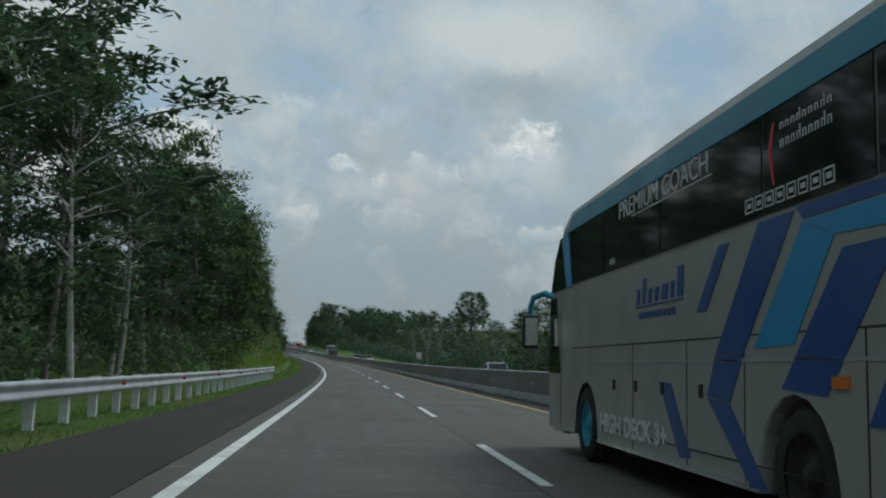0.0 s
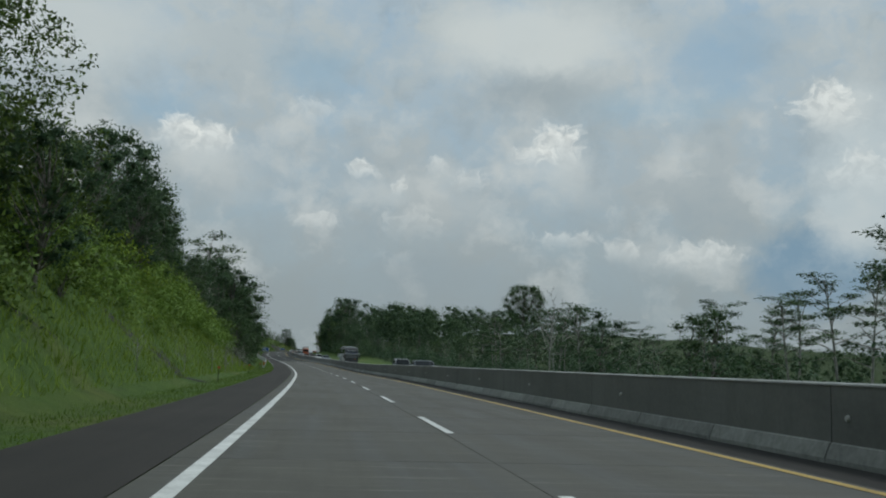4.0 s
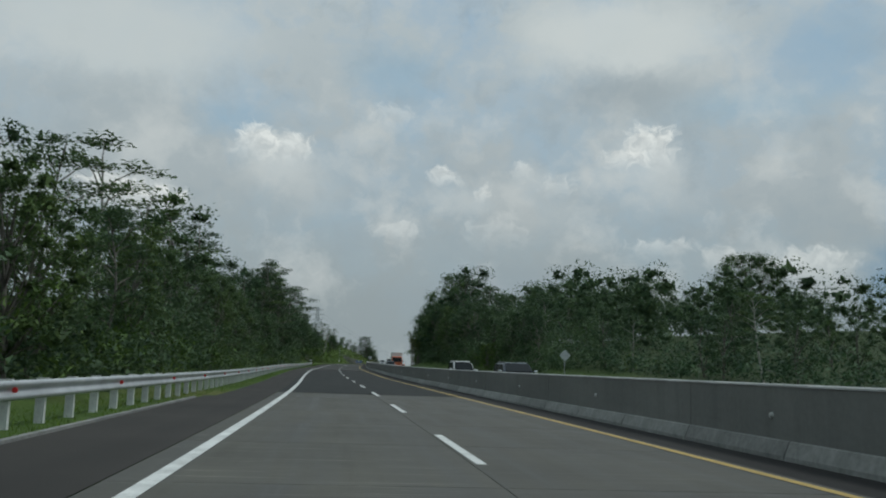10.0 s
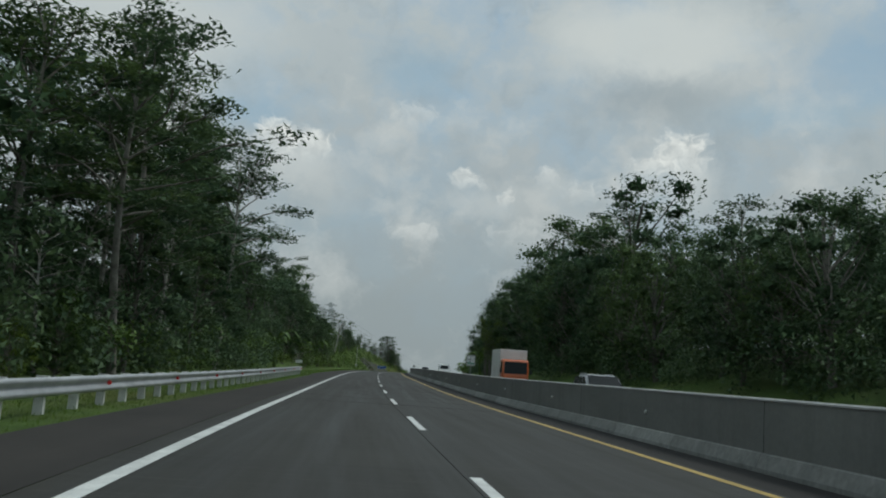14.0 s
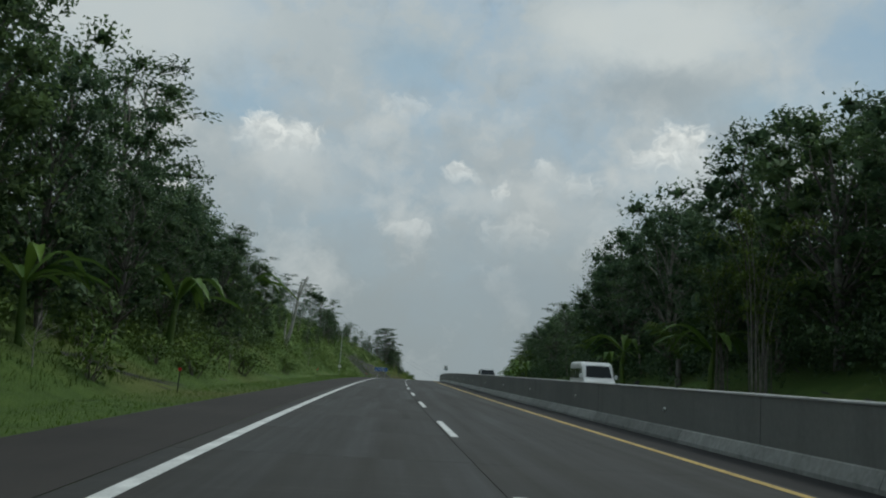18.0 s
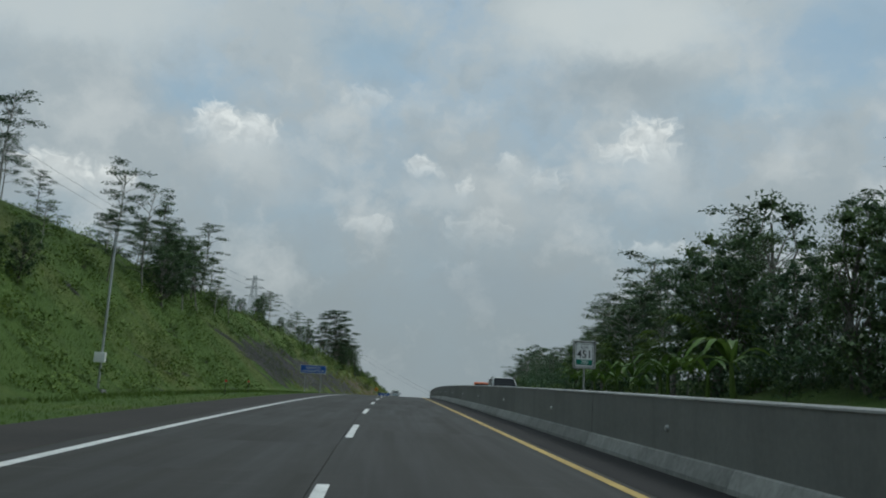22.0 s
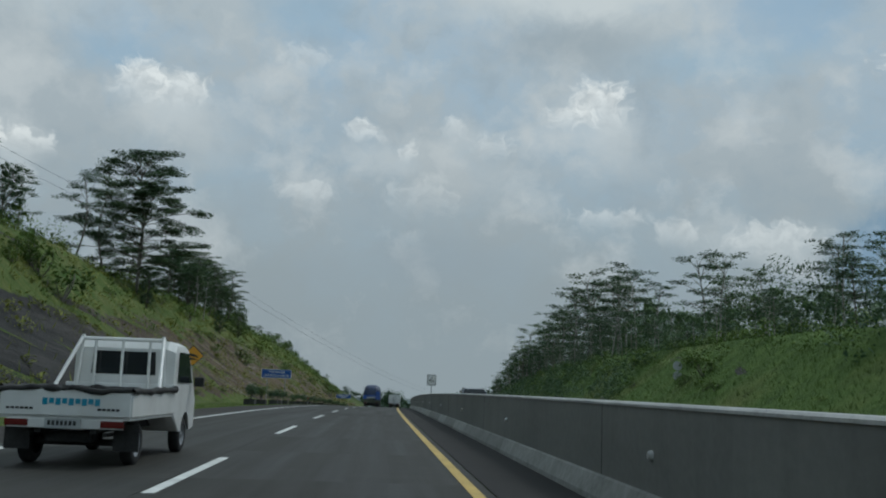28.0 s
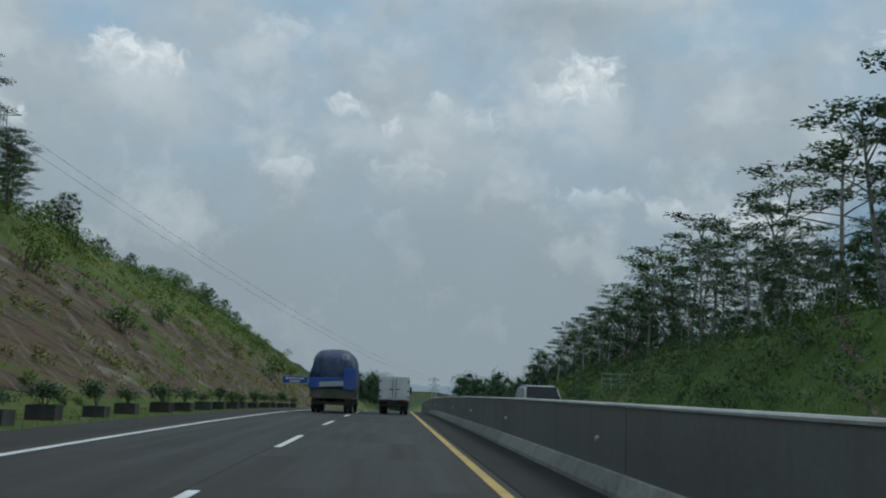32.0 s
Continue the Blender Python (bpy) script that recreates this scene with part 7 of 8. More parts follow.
        boxed("headlamp", (sx * (w - 0.2) - 0.17, sx * (w - 0.2) + 0.17, f - 0.14, f + 0.01, 0.62, 0.78), M_LAMP, root, 0.03)
        boxed("tail_lamp", (sx * (w - 0.12) - 0.1, sx * (w - 0.12) + 0.1, r - 0.02, r + 0.1, 0.7, belt), M_TAIL, root, 0.03)
        boxed("roof_rail", (sx * (wt - 0.12) - 0.02, sx * (wt - 0.12) + 0.02, r + 0.7, f - 2.2, H + 0.0, H + 0.04), M_SIGNBACK, root)
        wheel(root, sx * (w - 0.1), wf, R, 0.2)
        wheel(root, sx * (w - 0.1), wr, R, 0.2)
    boxed("grille", (-0.45, 0.45, f - 0.02, f + 0.03, 0.5, 0.66), M_BLACK, root, 0.02)
    boxed("underbody", (-w + 0.2, w - 0.2, r + 0.2, f - 0.2, 0.2, 0.3), M_UNDER, root)
    boxed("number_plate", (-0.22, 0.22, f + 0.03, f + 0.04, 0.36, 0.46), M_BLACK, root)
    return root


car("silver hatchback on the opposite carriageway", 65.7, 8.5, P_SILVER, "hatch")
car("silver family car on the opposite carriageway", 234.0, 11.9, P_SILVER, "mpv")
car("grey family car on the opposite carriageway", 230.5, 8.4, P_SILVER, "suv")
car("dark sport utility car on the opposite carriageway", 214.6, 8.5, P_BLUEGREY, "low_suv")
car("dark grey family car on the opposite carriageway", 362.6, 8.5, P_BLUEGREY, "low_suv")
car("white family car on the opposite carriageway", 382.0, 8.5, P_WHITE, "mpv")
car("pale hatchback on the opposite carriageway", 471.4, 8.5, P_SILVER, "hatch")
car("grey family car on the opposite carriageway", 651.0, 8.5, P_SILVER, "mpv")
car("white family car on the opposite carriageway", 733.5, 8.5, P_WHITE, "suv")
car("dark blue-grey sport utility car with chrome mirrors", 895.0, 8.42, P_BLUEGREY, "low_suv")
car("silver family car on the opposite carriageway", 968.6, 8.5, P_SILVER, "mpv")


def van(s, u):
    root = thing("van", "tall white minibus on the opposite carriageway", "van", m=stand(s, u, turned=180))
    f, r = 2.6, -2.6
    prof = [(f, 0.32), (f + 0.03, 0.7), (f - 0.15, 1.0), (f - 0.75, 1.3), (f - 1.35, 2.1), (f - 1.8, 2.27), (r + 0.3, 2.28), (r + 0.06, 2.15), (r, 1.0), (r + 0.04, 0.35), (-2.0, 0.28), *arch(-1.6, 0.4, 0.32)[::-1], (-1.15, 0.28), (1.2, 0.28), *arch(1.65, 0.4, 0.32)[::-1], (2.12, 0.3)]
    hull("body", prof, [(-0.94, 0.16), (-0.92, 0.07), (-0.8, 0), (0.8, 0), (0.92, 0.07), (0.94, 0.16)], P_WHITE, root)
    quad_pane("windscreen", ((0.78, f - 0.8, 1.36), (0.7, f - 1.3, 2.02), (-0.7, f - 1.3, 2.02), (-0.78, f - 0.8, 1.36)), -0.03, M_CLEAR, root)
    for sx in (-1, 1):
        for y0, y1 in ((0.95, 1.5), (-0.6, 0.85), (-2.3, -0.7)):
            plate_on_side("side_window", [(y0, 1.28), (y1, 1.28), (y1 - (0.35 if y1 > 1 else 0), 1.85), (y0, 1.85)], sx * 0.942, 0.01, M_CLEAR, root)
        wheel(root, sx * 0.84, 1.65, 0.34, 0.22)
        wheel(root, sx * 0.84, -1.6, 0.34, 0.22)
        boxed("headlamp", (sx * 0.72 - 0.16, sx * 0.72 + 0.16, f - 0.12, f + 0.02, 0.72, 0.95), M_LAMP, root, 0.03)
        boxed("mirror", (sx * 1.06 - 0.09, sx * 1.06 + 0.09, f - 1.0, f - 0.88, 1.3, 1.55), P_WHITE, root, 0.03)
    boxed("grille", (-0.5, 0.5, f + 0.0, f + 0.04, 0.6, 0.78), M_BLACK, root, 0.02)


van(610.0, 11.3)


def lorry(label, s, u, cab, cargo, turned=180, kind="box", wide=1.05, cab_h=2.35, length=6.4, tall=3.2):
    """A light lorry: cab, chassis, wheels and a box or an open dump body."""
    root = thing("lorry", label, "truck", m=stand(s, u, turned=turned))
    f, r = length / 2, -length / 2
    prof = [(f, 0.45), (f + 0.02, 1.15), (f - 0.22, cab_h - 0.15), (f - 0.4, cab_h), (f - 1.45, cab_h), (f - 1.55, cab_h - 0.2), (f - 1.55, 0.75), (f - 1.4, 0.45)]
    hull("cab", prof, [(-wide + 0.03, 0.12), (-wide + 0.06, 0.05), (-wide + 0.16, 0), (wide - 0.16, 0), (wide - 0.06, 0.05), (wide - 0.03, 0.12)], cab, root)
    quad_pane("windscreen", ((wide - 0.16, f - 0.0, 1.3), (wide - 0.2, f - 0.2, cab_h - 0.22), (-wide + 0.2, f - 0.2, cab_h - 0.22), (-wide + 0.16, f - 0.0, 1.3)), -0.03, M_CLEAR, root)
    for sx in (-1, 1):
        plate_on_side("door_window", [(f - 1.35, 1.35), (f - 0.3, 1.35), (f - 0.45, cab_h - 0.25), (f - 1.35, cab_h - 0.25)], sx * (wide - 0.035), 0.01, M_CLEAR, root)
        boxed("mirror", (sx * (wide + 0.12) - 0.09, sx * (wide + 0.12) + 0.09, f - 0.1, f + 0.0, 1.3, 1.72), M_BLACK, root, 0.02)
        wheel(root, sx * (wide - 0.16), f - 0.75, 0.4, 0.22)
        wheel(root, sx * (wide - 0.15), r + 1.3, 0.4, 0.22)
        wheel(root, sx * (wide - 0.42), r + 1.3, 0.4, 0.2)
        boxed("headlamp", (sx * (wide - 0.3) - 0.16, sx * (wide - 0.3) + 0.16, f - 0.02, f + 0.04, 0.66, 0.84), M_LAMP, root, 0.02)
        boxed("mud_flap", (sx * (wide - 0.28) - 0.25, sx * (wide - 0.28) + 0.25, r + 0.72, r + 0.75, 0.18, 0.75), M_UNDER, root)
        boxed("tail_lamp", (sx * (wide - 0.3) - 0.16, sx * (wide - 0.3) + 0.16, r - 0.02, r + 0.02, 0.72, 0.84), M_TAIL, root, 0.01)
        boxed("chassis_beam", (sx * 0.4 - 0.05, sx * 0.4 + 0.05, r + 0.1, f - 0.6, 0.58, 0.78), M_UNDER, root)
    boxed("bumper", (-wide, wide, f - 0.1, f + 0.08, 0.4, 0.62), cab, root, 0.03)
    boxed("rear_bumper", (-wide + 0.1, wide - 0.1, r - 0.05, r + 0.05, 0.45, 0.62), M_UNDER, root, 0.02)
    if kind == "box":
        boxed("cargo_box", (-wide - 0.02, wide + 0.02, r, f - 1.65, 0.85, tall), cargo, root, 0.03)
        for sx in (-1, 1):
            boxed("rear_door", (sx * wide / 2 - wide / 2 + 0.04, sx * wide / 2 + wide / 2 - 0.04, r - 0.03, r, 0.92, tall - 0.12), cargo, root, 0.01)
            rod("lock_bar", (sx * 0.1, r - 0.05, 0.95), (sx * 0.1, r - 0.05, tall - 0.15), 0.015, M_UNDER, root, 6)
            boxed("lock_handle", (sx * 0.22 - 0.11, sx * 0.22 + 0.11, r - 0.07, r - 0.04, 1.45, 1.5), M_UNDER, root)
            for z in (1.0, 1.35, tall - 0.35):
                boxed("hinge", (sx * (wide - 0.06) - 0.06, sx * (wide - 0.06) + 0.06, r - 0.05, r - 0.02, z, z + 0.08), M_UNDER, root)
    elif kind == "dump":
        for x0, x1, y0, y1 in ((-wide, -wide + 0.07, r, f - 1.7), (wide - 0.07, wide, r, f - 1.7), (-wide, wide, r, r + 0.07), (-wide, wide, f - 1.77, f - 1.7)):
            boxed("side_board", (x0, x1, y0, y1, 0.9, tall), cargo, root, 0.01)
        boxed("bed", (-wide, wide, r, f - 1.7, 0.82, 0.94), cargo, root)
        boxed("cab_guard", (-wide, wide, f - 1.8, f - 0.9, tall, tall + 0.08), cargo, root, 0.02)
        for i in range(5):
            for sx in (-1, 1):
                y = r + 0.3 + i * 0.85
                boxed("rib", (sx * wide - 0.04, sx * wide + 0.04, y, y + 0.1, 0.9, tall), cargo, root)
    return root


lorry("lorry with an orange cab and a tall white box", 516.0, 11.5, P_ORANGE, P_WHITE, length=7.2, tall=3.35, wide=1.15, cab_h=2.5)
lorry("orange dump lorry on the opposite carriageway", 796.5, 11.7, P_ORANGE, P_ORANGE, kind="dump", tall=1.85, wide=1.1, cab_h=2.45)
lorry("small white box lorry in the inner lane", 988.3, 2.3, P_WHITE, P_WHITE, turned=0, length=5.4, tall=2.25, wide=0.9, cab_h=1.95)

# the lorry under a blue tarpaulin
def tarp_material():
    m = mat("blue_tarpaulin", (0.02, 0.07, 0.26), 0.45)
    n = Nodes(m)
    v = n.coords("Object")
    f = n.noise(v, 1.4, 6, 0.65, 0.8)
    n.color(n.ramp(f, (0.3, (0.010, 0.018, 0.045)), (0.55, (0.022, 0.042, 0.105)), (0.75, (0.055, 0.085, 0.16))))
    n.bump(n.noise(n.coords("Object", (1, 1, 0.35)), 3.0, 5, 0.6, 1.0), 0.9, 0.08)
    return m


M_TARP = tarp_material()
tarp_lorry = lorry("heavy lorry loaded high under a blue tarpaulin", 986.0, -1.2, P_GREEN, P_GREEN, turned=0, kind="dump", length=8.0, tall=1.75, wide=1.2, cab_h=2.7)


def tarp_cover(root):
    """A stuffed, creased cover that bulges over the side boards."""
    rng = np.random.default_rng(4)
    ny, na = 22, 40
    v = []
    for i in range(ny):
        t = i / (ny - 1)
        y = -4.05 + t * 6.1
        full = 1 - (2 * t - 1) ** 6 * 0.35
        for k in range(na):
            a = math.pi * (-0.18 + 1.36 * k / (na - 1))
            c, s = math.cos(a), math.sin(a)
            e = 0.5
            x = 1.28 * math.copysign(abs(c) ** e, c)
            z = 1.75 + 1.88 * full * math.copysign(abs(s) ** 0.75, s) * (1.0 if s > 0 else 0.5)
            crease = 0.05 * noise.noise(Vector((x * 2.2, y * 1.6, z * 1.8))) + 0.035 * noise.noise(Vector((x * 6, y * 5, z * 5)))
            v.append((x * (1 + crease) * (0.93 + 0.07 * full), y + crease, z + crease * 1.3))
    f = [(i * na + k, i * na + k + 1, (i + 1) * na + k + 1, (i + 1) * na + k) for i in range(ny - 1) for k in range(na - 1)]
    f += [tuple(range(na))[::-1], tuple(range((ny - 1) * na, ny * na))]
    put("tarpaulin", mesh_from("tarpaulin", v, f, M_TARP, smooth=True), root, label="creased blue tarpaulin")
    for x in (-0.7, 0.05, 0.75):
        rod("rope", (x, -4.1, 1.4), (x * 0.9, -4.08, 3.2), 0.012, M_BLACK, root, 5)
    sheet = paint("bright_blue_sheet", (0.012, 0.065, 0.30), 0.4, 0.1)
    for a, b, z0, z1 in ((-1.3, -0.62, 1.35, 1.95), (-0.6, 0.62, 1.72, 1.98), (0.64, 1.34, 1.3, 2.5)):
        boxed("blue_sheet", (a, b, -4.15, -4.07, z0, z1), sheet, root, 0.03, "bright blue hanging sheet")
    boxed("loose_sheet", (-0.6, 0.75, -4.2, -4.1, 1.45, 1.74), P_SILVER, root, 0.03, "pale loose end of the sheet", Matrix.Rotation(radians(-4), 4, "Y"))


tarp_cover(tarp_lorry)

# the white pickup in the outer lane
pickup = thing("pickup", "small white pickup with a drop-side bed and a roof-high rack", "pickup truck", m=stand(847.9, -1.62, turned=-1.5))
_f, _r, _w = 2.08, -2.08, 0.84
hull("cab", [(_f, 0.4), (_f + 0.03, 0.85), (_f - 0.25, 1.15), (_f - 0.75, 1.72), (_f - 1.0, 1.78), (_f - 1.62, 1.78), (_f - 1.72, 1.65), (_f - 1.72, 0.62), (_f - 1.25, 0.36), *arch(_f - 0.75, 0.36, 0.3)[::-1], (_f - 0.3, 0.36)], [(-_w + 0.04, 0.14), (-_w + 0.06, 0.06), (-_w + 0.18, 0), (_w - 0.18, 0), (_w - 0.06, 0.06), (_w - 0.04, 0.14)], P_WHITE, pickup)
quad_pane("rear_window", ((-0.5, _f - 1.72, 1.24), (0.5, _f - 1.72, 1.24), (0.48, _f - 1.72, 1.6), (-0.48, _f - 1.72, 1.6)), 0.012, M_GLASS, pickup)
quad_pane("windscreen", ((_w - 0.14, _f - 0.28, 1.2), (_w - 0.2, _f - 0.72, 1.68), (-_w + 0.2, _f - 0.72, 1.68), (-_w + 0.14, _f - 0.28, 1.2)), -0.03, M_CLEAR, pickup)
for sx in (-1, 1):
    plate_on_side("door_window", [(_f - 1.5, 1.14), (_f - 0.5, 1.14), (_f - 0.85, 1.62), (_f - 1.5, 1.62)], sx * (_w - 0.035), 0.01, M_GLASS, pickup)
    boxed("side_board", (sx * _w - 0.025, sx * _w + 0.025, _r, _f - 1.78, 0.66, 1.0), P_WHITE, pickup, 0.012)
    wheel(pickup, sx * 0.68, _f - 0.75, 0.29, 0.17)
    wheel(pickup, sx * 0.68, _r + 0.72, 0.29, 0.17)
    boxed("mud_flap", (sx * 0.72 - 0.17, sx * 0.72 + 0.17, _r + 0.32, _r + 0.34, 0.2, 0.56), M_UNDER, pickup)
    boxed("tail_lamp", (sx * 0.62 - 0.15, sx * 0.62 + 0.15, _r - 0.03, _r + 0.04, 0.52, 0.61), M_TAIL, pickup, 0.012)
    boxed("mirror", (sx * (_w + 0.1) - 0.08, sx * (_w + 0.1) + 0.08, _f - 0.55, _f - 0.46, 1.08, 1.24), M_BLACK, pickup, 0.02)
    rod("rack_leg", (sx * 0.78, _r + 1.62, 0.98), (sx * 0.63, _f - 1.86, 1.8), 0.028, P_WHITE, pickup, 8)
    rod("rack_upright", (sx * 0.42, _f - 1.84, 0.98), (sx * 0.42, _f - 1.86, 1.78), 0.022, P_WHITE, pickup, 8)
    rod("rack_post", (sx * 0.68, _f - 1.84, 0.98), (sx * 0.62, _f - 1.86, 1.84), 0.026, P_WHITE, pickup, 8)
    rod("spring", (sx * 0.5, _r + 0.1, 0.42), (sx * 0.5, _r + 1.4, 0.42), 0.03, M_UNDER, pickup, 6)
    boxed("bed_frame", (sx * 0.36 - 0.04, sx * 0.36 + 0.04, _r + 0.05, _f - 0.5, 0.44, 0.6), M_UNDER, pickup)
rod("rack_upright", (0.0, _f - 1.84, 0.98), (0.0, _f - 1.86, 1.78), 0.022, P_WHITE, pickup, 8)
rod("rack_bar", (-0.66, _f - 1.86, 1.78), (0.66, _f - 1.86, 1.78), 0.03, P_WHITE, pickup, 8)
boxed("tailgate", (-_w, _w, _r - 0.03, _r + 0.02, 0.66, 1.0), P_WHITE, pickup, 0.012)
boxed("bed_floor", (-_w, _w, _r, _f - 1.78, 0.62, 0.67), P_WHITE, pickup)
boxed("front_board", (-_w, _w, _f - 1.84, _f - 1.78, 0.66, 1.1), P_WHITE, pickup, 0.01)
boxed("bed_cross_member", (-0.75, 0.75, _r - 0.01, _r + 0.06, 0.5, 0.62), P_WHITE, pickup, 0.01)
boxed("axle", (-0.6, 0.6, _r + 0.67, _r + 0.77, 0.24, 0.34), M_UNDER, pickup, 0.03)
boxed("spare_wheel_carrier", (-0.35, 0.3, _r + 0.25, _r + 0.6, 0.3, 0.46), M_UNDER, pickup, 0.05)
boxed("number_plate", (-0.24, 0.22, _r - 0.06, _r - 0.045, 0.5, 0.63), M_SIGNBACK, pickup)
for i in range(7):
    boxed("plate_bar", (-0.2 + i * 0.055, -0.165 + i * 0.055, _r - 0.064, _r - 0.06, 0.54, 0.6), M_BLACK, pickup)
for i in range(6):
    boxed("maker_bar", (-0.76 + i * 0.06, -0.715 + i * 0.06, _r - 0.036, _r - 0.03, 0.735, 0.765), M_BLACK, pickup)
for i in range(9):
    boxed("owner_bar", (-0.3 + i * 0.085, -0.235 + i * 0.085, _r - 0.036, _r - 0.03, 0.80 + 0.02 * (i % 2), 0.89), P_TEAL, pickup)
for i in range(5):
    boxed("model_bar", (0.42 + i * 0.06, 0.465 + i * 0.06, _r - 0.036, _r - 0.03, 0.74, 0.77), M_BLACK, pickup)


def bed_sheet(root):
    """Folded black sheet along the bed's upper edge."""
    rng = np.random.default_rng(9)
    run = [(-0.86, -2.1), (0.86, -2.1), (0.87, 0.2), (-0.87, 0.2), (-0.86, -2.1)]
    for (x0, y0), (x1, y1) in zip(run[:-1], run[1:]):
        n = 14
        p = [(x0 + (x1 - x0) * t + rng.normal(0, 0.012), y0 + (y1 - y0) * t + rng.normal(0, 0.012), 1.005 + rng.normal(0, 0.014)) for t in np.linspace(0, 1, n)]
        v, f = tube(p, np.full(n, 0.042) + rng.normal(0, 0.008, n), 7)
        put("folded_sheet", mesh_from("folded_sheet", v, f, M_UNDER, smooth=True), root)


bed_sheet(pickup)

# ---- guard rails: posts, spacers, beams and reflectors
def guard_rail(label, s0, s1, knots):
    root = thing("guard_rail", label, "guard rail")
    s = np.arange(s0, s1 + 0.1, 2.0)
    ks, ku, kz = zip(*knots)
    at, sunk = (lambda q: np.interp(q, ks, ku)), (lambda q: np.interp(q, ks, kz))
    prof = np.array([(0.0, 0.44), (0.05, 0.465), (0.055, 0.53), (0.0, 0.575), (0.0, 0.645), (0.055, 0.69), (0.05, 0.755), (0.0, 0.78)])
    for a in np.arange(s0, s1 - 0.1, 4.0):
        q = np.linspace(a, min(a + 4.06, s1), 3)
        v = np.concatenate([world(x, at(x) + prof[:, 0], prof[:, 1] + sunk(x)) for x in q] + [world(x, at(x) + prof[::-1, 0] - 0.006, prof[::-1, 1] + sunk(x)) for x in q[::-1]])
        k = len(prof)
        f = [(i * k + j, i * k + j + 1, (i + 1) * k + j + 1, (i + 1) * k + j) for i in (0, 1, 3, 4) for j in range(k - 1)]
        put("beam", mesh_from("beam", v, f, M_STEEL, smooth=True), root)
    bm = bmesh.new()
    box(bm, -0.085, -0.07, -0.06, 0.06, -0.5, 0.80)
    box(bm, 0.07, 0.085, -0.06, 0.06, -0.5, 0.80)
    box(bm, -0.07, 0.07, -0.06, -0.045, -0.5, 0.80)
    me = bpy.data.meshes.new("post")
    bm.to_mesh(me)
    bm.free()
    me.materials.append(M_POST)
    bm = bmesh.new()
    box(bm, 0.0, 0.12, -0.05, 0.05, 0.46, 0.80, 0.008)
    spacer = bpy.data.meshes.new("spacer")
    bm.to_mesh(spacer)
    bm.free()
    spacer.materials.append(M_POST)
    v, f = tube([(0.17, -0.035, 0.62), (0.17, -0.05, 0.62)], (0.05, 0.05), 12)
    disc = mesh_from("reflector", v, f + [tuple(range(12))[::-1], tuple(range(12, 24))], M_RED)
    for i, q in enumerate(s):
        m = stand(q, at(q) - 0.13, float(sunk(q)))
        put("post", me, root, m)
        put("spacer", spacer, root, m)
        if i % 4 == 1:
            put("reflector", disc, root, m)
    return root


guard_rail("galvanised guard rail with red reflectors in front of the woods", -35.0, 69.6, [(-35.0, -7.55, 0.0), (69.6, -7.2, 0.0)])
_rail = guard_rail("long galvanised guard rail with red reflectors and a striped end", 261.0, 520.0, [(261.0, -7.6, 0.0), (325.0, -7.2, -0.02), (390.0, -7.1, -0.13), (425.0, -7.05, -0.16), (452.0, -6.75, -0.18), (520.0, -6.95, -0.16)])
_m = stand(260.4, -7.62)
for _i in range(5):
    boxed("end_stripe", (-0.16, 0.16, -0.02, 0.02, 0.3 + _i * 0.11, 0.40 + _i * 0.11), M_BLACK if _i % 2 else M_SIGNYELLOW, _rail, m=_m)
boxed("end_plate", (-0.3, 0.3, -0.02, 0.0, 0.95, 1.2), M_SIGNWHITE, _rail, m=stand(520.6, -7.3))

# ---- wall pieces
for _i in range(258):
    _s0 = -32.0 + _i * 4.0
    bm = bmesh.new()
    _p = [(-0.125, -0.03), (-0.12, 0.05), (-0.035, 0.255), (0.0, 0.275), (0.0, -0.03)]
    if _i == 0:
        v = [(x, y, z) for y in (0.012, 3.988) for x, z in _p]
        n = len(_p)
        foot_mesh = mesh_from("foot_block", v, [tuple(range(n))[::-1], tuple(range(n, 2 * n))] + [(j, (j + 1) % n, n + (j + 1) % n, n + j) for j in range(n)], M_FOOT)
    bm.free()
    put("foot_block", foot_mesh, wall, stand(_s0, 5.018))
_v, _f = tube([(-0.045, 0, 0.63), (-0.03, 0, 0.63), (0.0, 0, 0.63)], (0.034, 0.045, 0.05), 14)
_me = mesh_from("wall_reflector", _v, _f + [tuple(range(14))[::-1]], M_BUTTON)
for _s0 in np.arange(6.2, 1060, 9.95):
    put("wall_reflector", _me, wall, stand(_s0, 5.02))
bm = bmesh.new()
box(bm, 0.0, 0.31, -0.006, 0.006, 0.27, 1.09)
_me = bpy.data.meshes.new("wall_joint")
bm.to_mesh(bm and _me)
bm.free()
_me.materials.append(M_GUTTER)
for _s0 in np.arange(-20, 1060, 12.0):
    put("wall_joint", _me, wall, stand(_s0, 5.017))

# ---- lane marks
_me = mesh_from("lane_dash", [(-0.07, -5.03, 0), (0.07, -5.03, 0), (0.07, 0, 0), (-0.07, 0, 0), (-0.07, -5.03, 0.007), (0.07, -5.03, 0.007), (0.07, 0, 0.007), (-0.07, 0, 0.007)], [(4, 5, 6, 7), (0, 1, 5, 4), (1, 2, 6, 5), (2, 3, 7, 6), (3, 0, 4, 7)], M_WHITE)
for _i in range(-3, 96):
    put("lane_dash", _me, road, stand(14.80 + 13.0228 * _i, 0.05))
_op = mesh_from("opposite_dash", [(-0.06, -5, 0.004), (0.06, -5, 0.004), (0.06, 0, 0.004), (-0.06, 0, 0.004)], [(0, 1, 2, 3)], M_WHITE)
for _i in range(-2, 84):
    put("opposite_dash", _op, far_road, stand(9 + 13.0 * _i, 10.05))
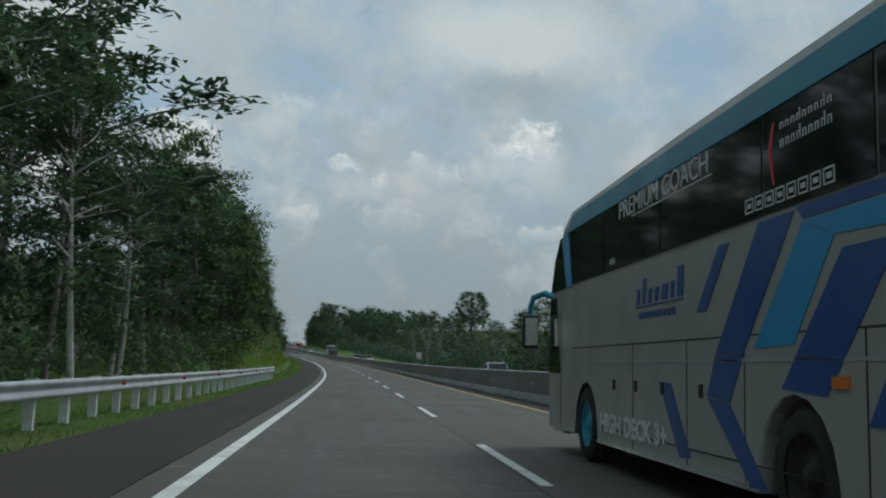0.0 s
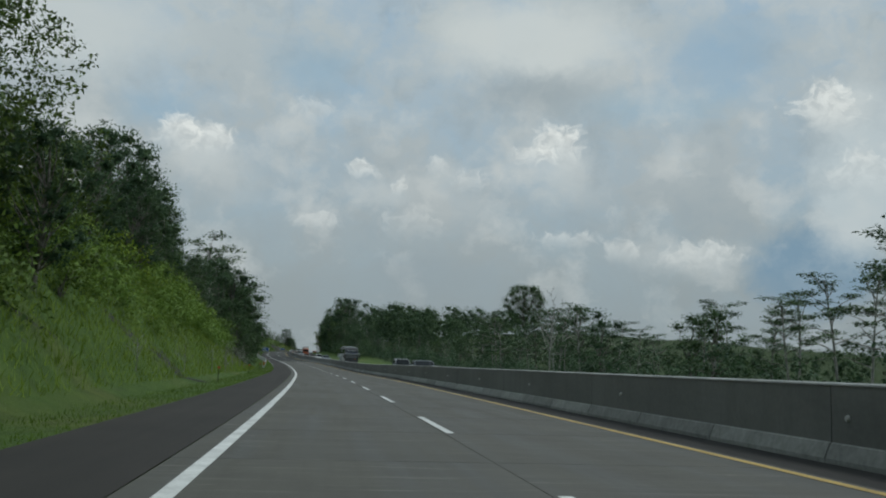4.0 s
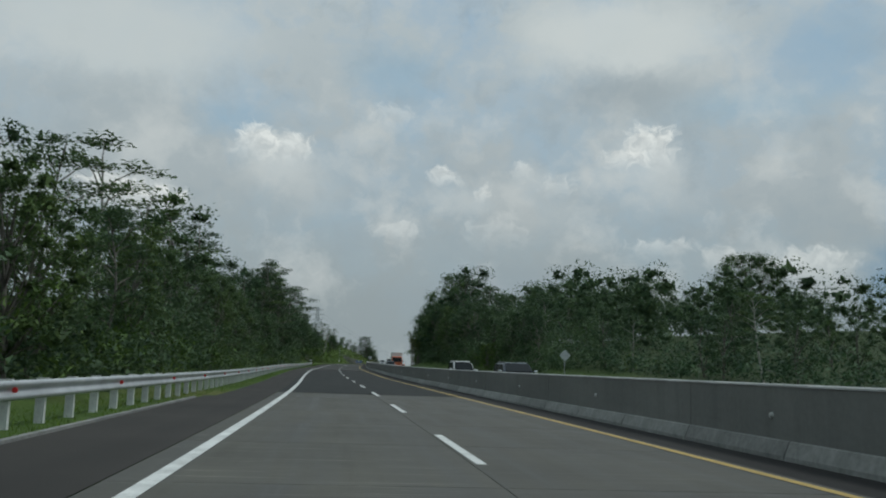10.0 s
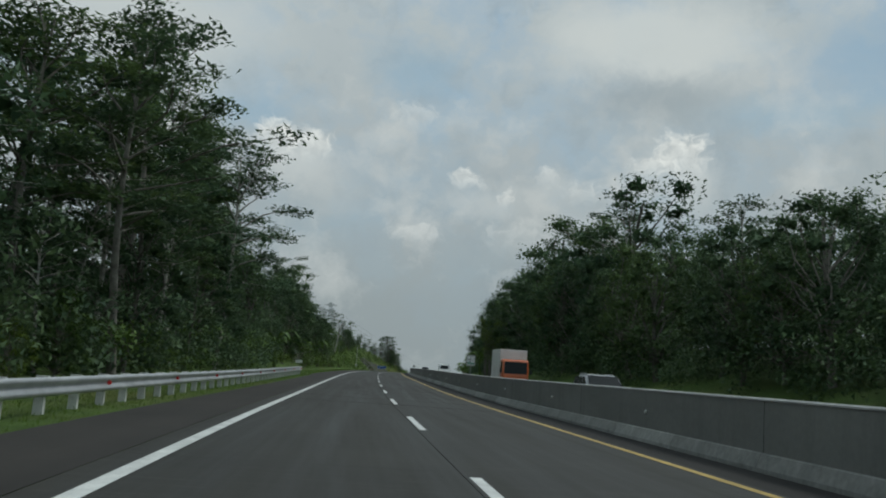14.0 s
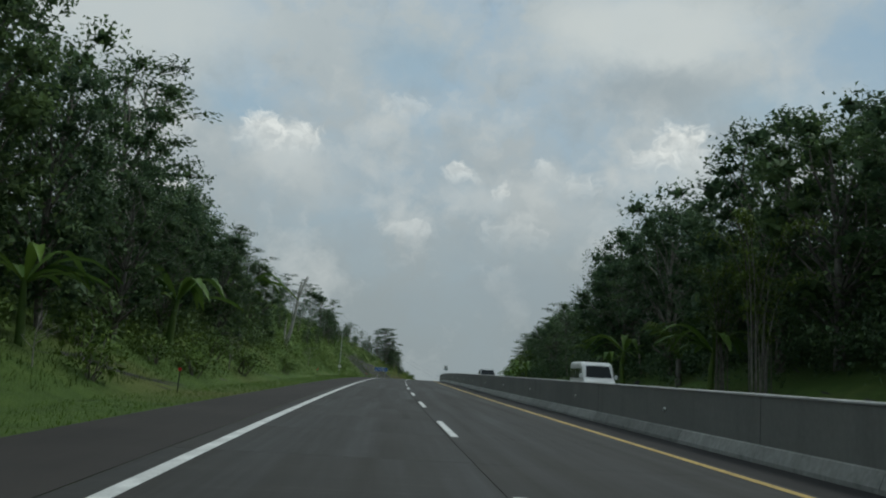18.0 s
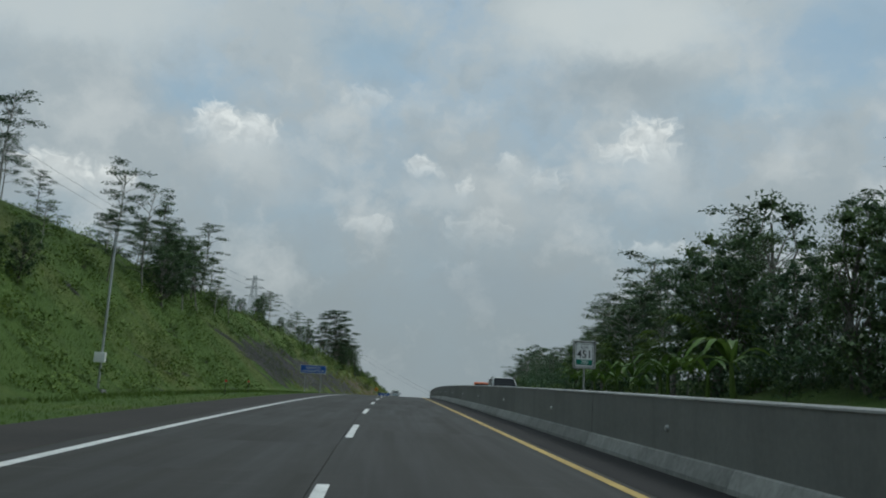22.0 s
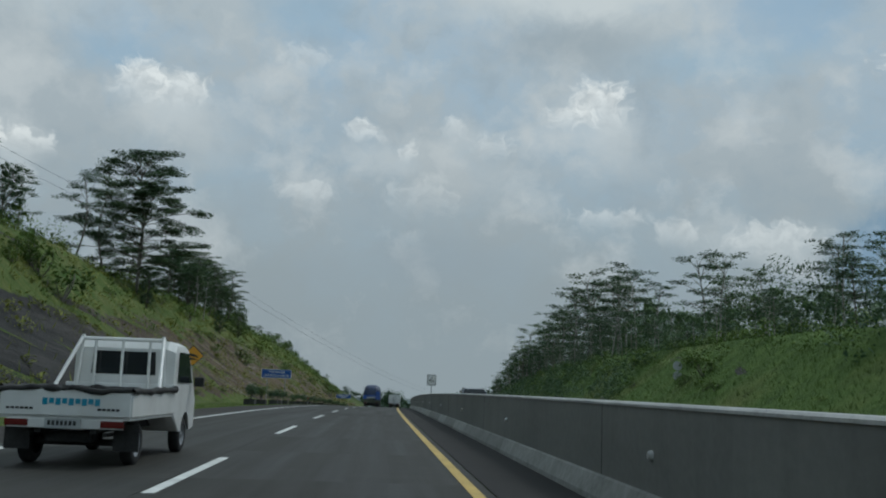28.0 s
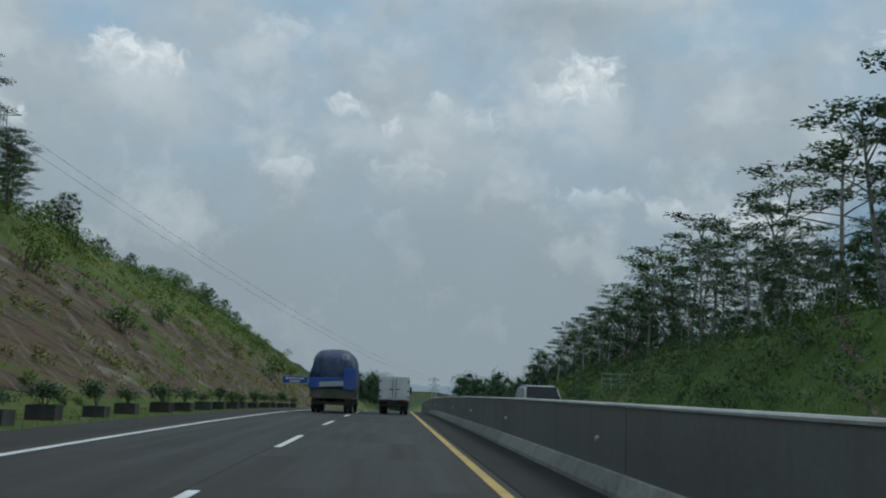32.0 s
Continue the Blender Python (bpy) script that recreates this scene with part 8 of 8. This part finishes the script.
for _s0 in (763.7, 765.0):
    sweep("cross_line", [_s0, _s0 + 0.12], [(-3.4, 0.008), (-1.0, 0.008), (1.5, 0.008), (3.45, 0.008)], M_WHITE, parent=road)

# ---- concrete slabs of the carriageway (the stretch between 351 and 437 m is asphalt)
def slab_mesh(u0, u1, name):
    g, b = 0.0025, 0.004
    x0, x1, y0, y1 = u0 + g, u1 - g, g, 5.0 - g
    v = [(x0, y0, -0.02), (x1, y0, -0.02), (x1, y1, -0.02), (x0, y1, -0.02), (x0 + b, y0 + b, 0), (x1 - b, y0 + b, 0), (x1 - b, y1 - b, 0), (x0 + b, y1 - b, 0)]
    return v, [(4, 5, 6, 7), (0, 1, 5, 4), (1, 2, 6, 5), (2, 3, 7, 6), (3, 0, 4, 7)]


_lanes = ((-4.05, -0.07), (-0.07, 3.78))
_kinds = {}
for _lane, (_a, _b) in enumerate(_lanes):
    _v, _f = slab_mesh(_a, _b, "slab")
    for _k in range(12):
        _uv = [(x[1] + 41.3 * _k + 17 * _lane, x[0]) for x in _v]
        _kinds[_lane, _k] = mesh_from("slab", _v, _f, M_SLAB if _k < 6 else M_SLABOLD, _uv)
_rest = {False: ([], [], []), True: ([], [], [])}
_slab_rng = random.Random(3)
for _lane, (_a, _b) in enumerate(_lanes):
    for _s0 in np.arange(-60.0, 1180.0, 5.0):
        if 350.0 <= _s0 < 437.0:
            continue
        if (0 <= _s0 < 345) or (_lane == 0 and 525 <= _s0 < 800) or (_lane == 1 and 690 <= _s0 < 1000):
            put("slab", _kinds[_lane, _slab_rng.randrange(6) + (6 if _s0 > 430 else 0)], road, stand(_s0, 0.0))
        else:
            m = stand(_s0, 0.0)
            _v, _f = slab_mesh(_a, _b, "slab")
            _rv, _rf, _ruv = _rest[bool(_s0 > 430)]
            _n0 = len(_rv)
            _rv += [tuple(m @ Vector(q)) for q in _v]
            _rf += [tuple(i + _n0 for i in q) for q in _f]
            _ruv += [(q[1] + _s0, q[0]) for q in _v]
for _old in (False, True):
    tagged(put("slabs", mesh_from("slabs", _rest[_old][0], _rest[_old][1], M_SLABOLD if _old else M_SLAB, _rest[_old][2]), road), kind="stuff")
sweep("asphalt_overlay", np.arange(350.4, 437.1, 4.0), [(-4.05, 0.0), (3.78, 0.0)], M_ASPH, parent=road)
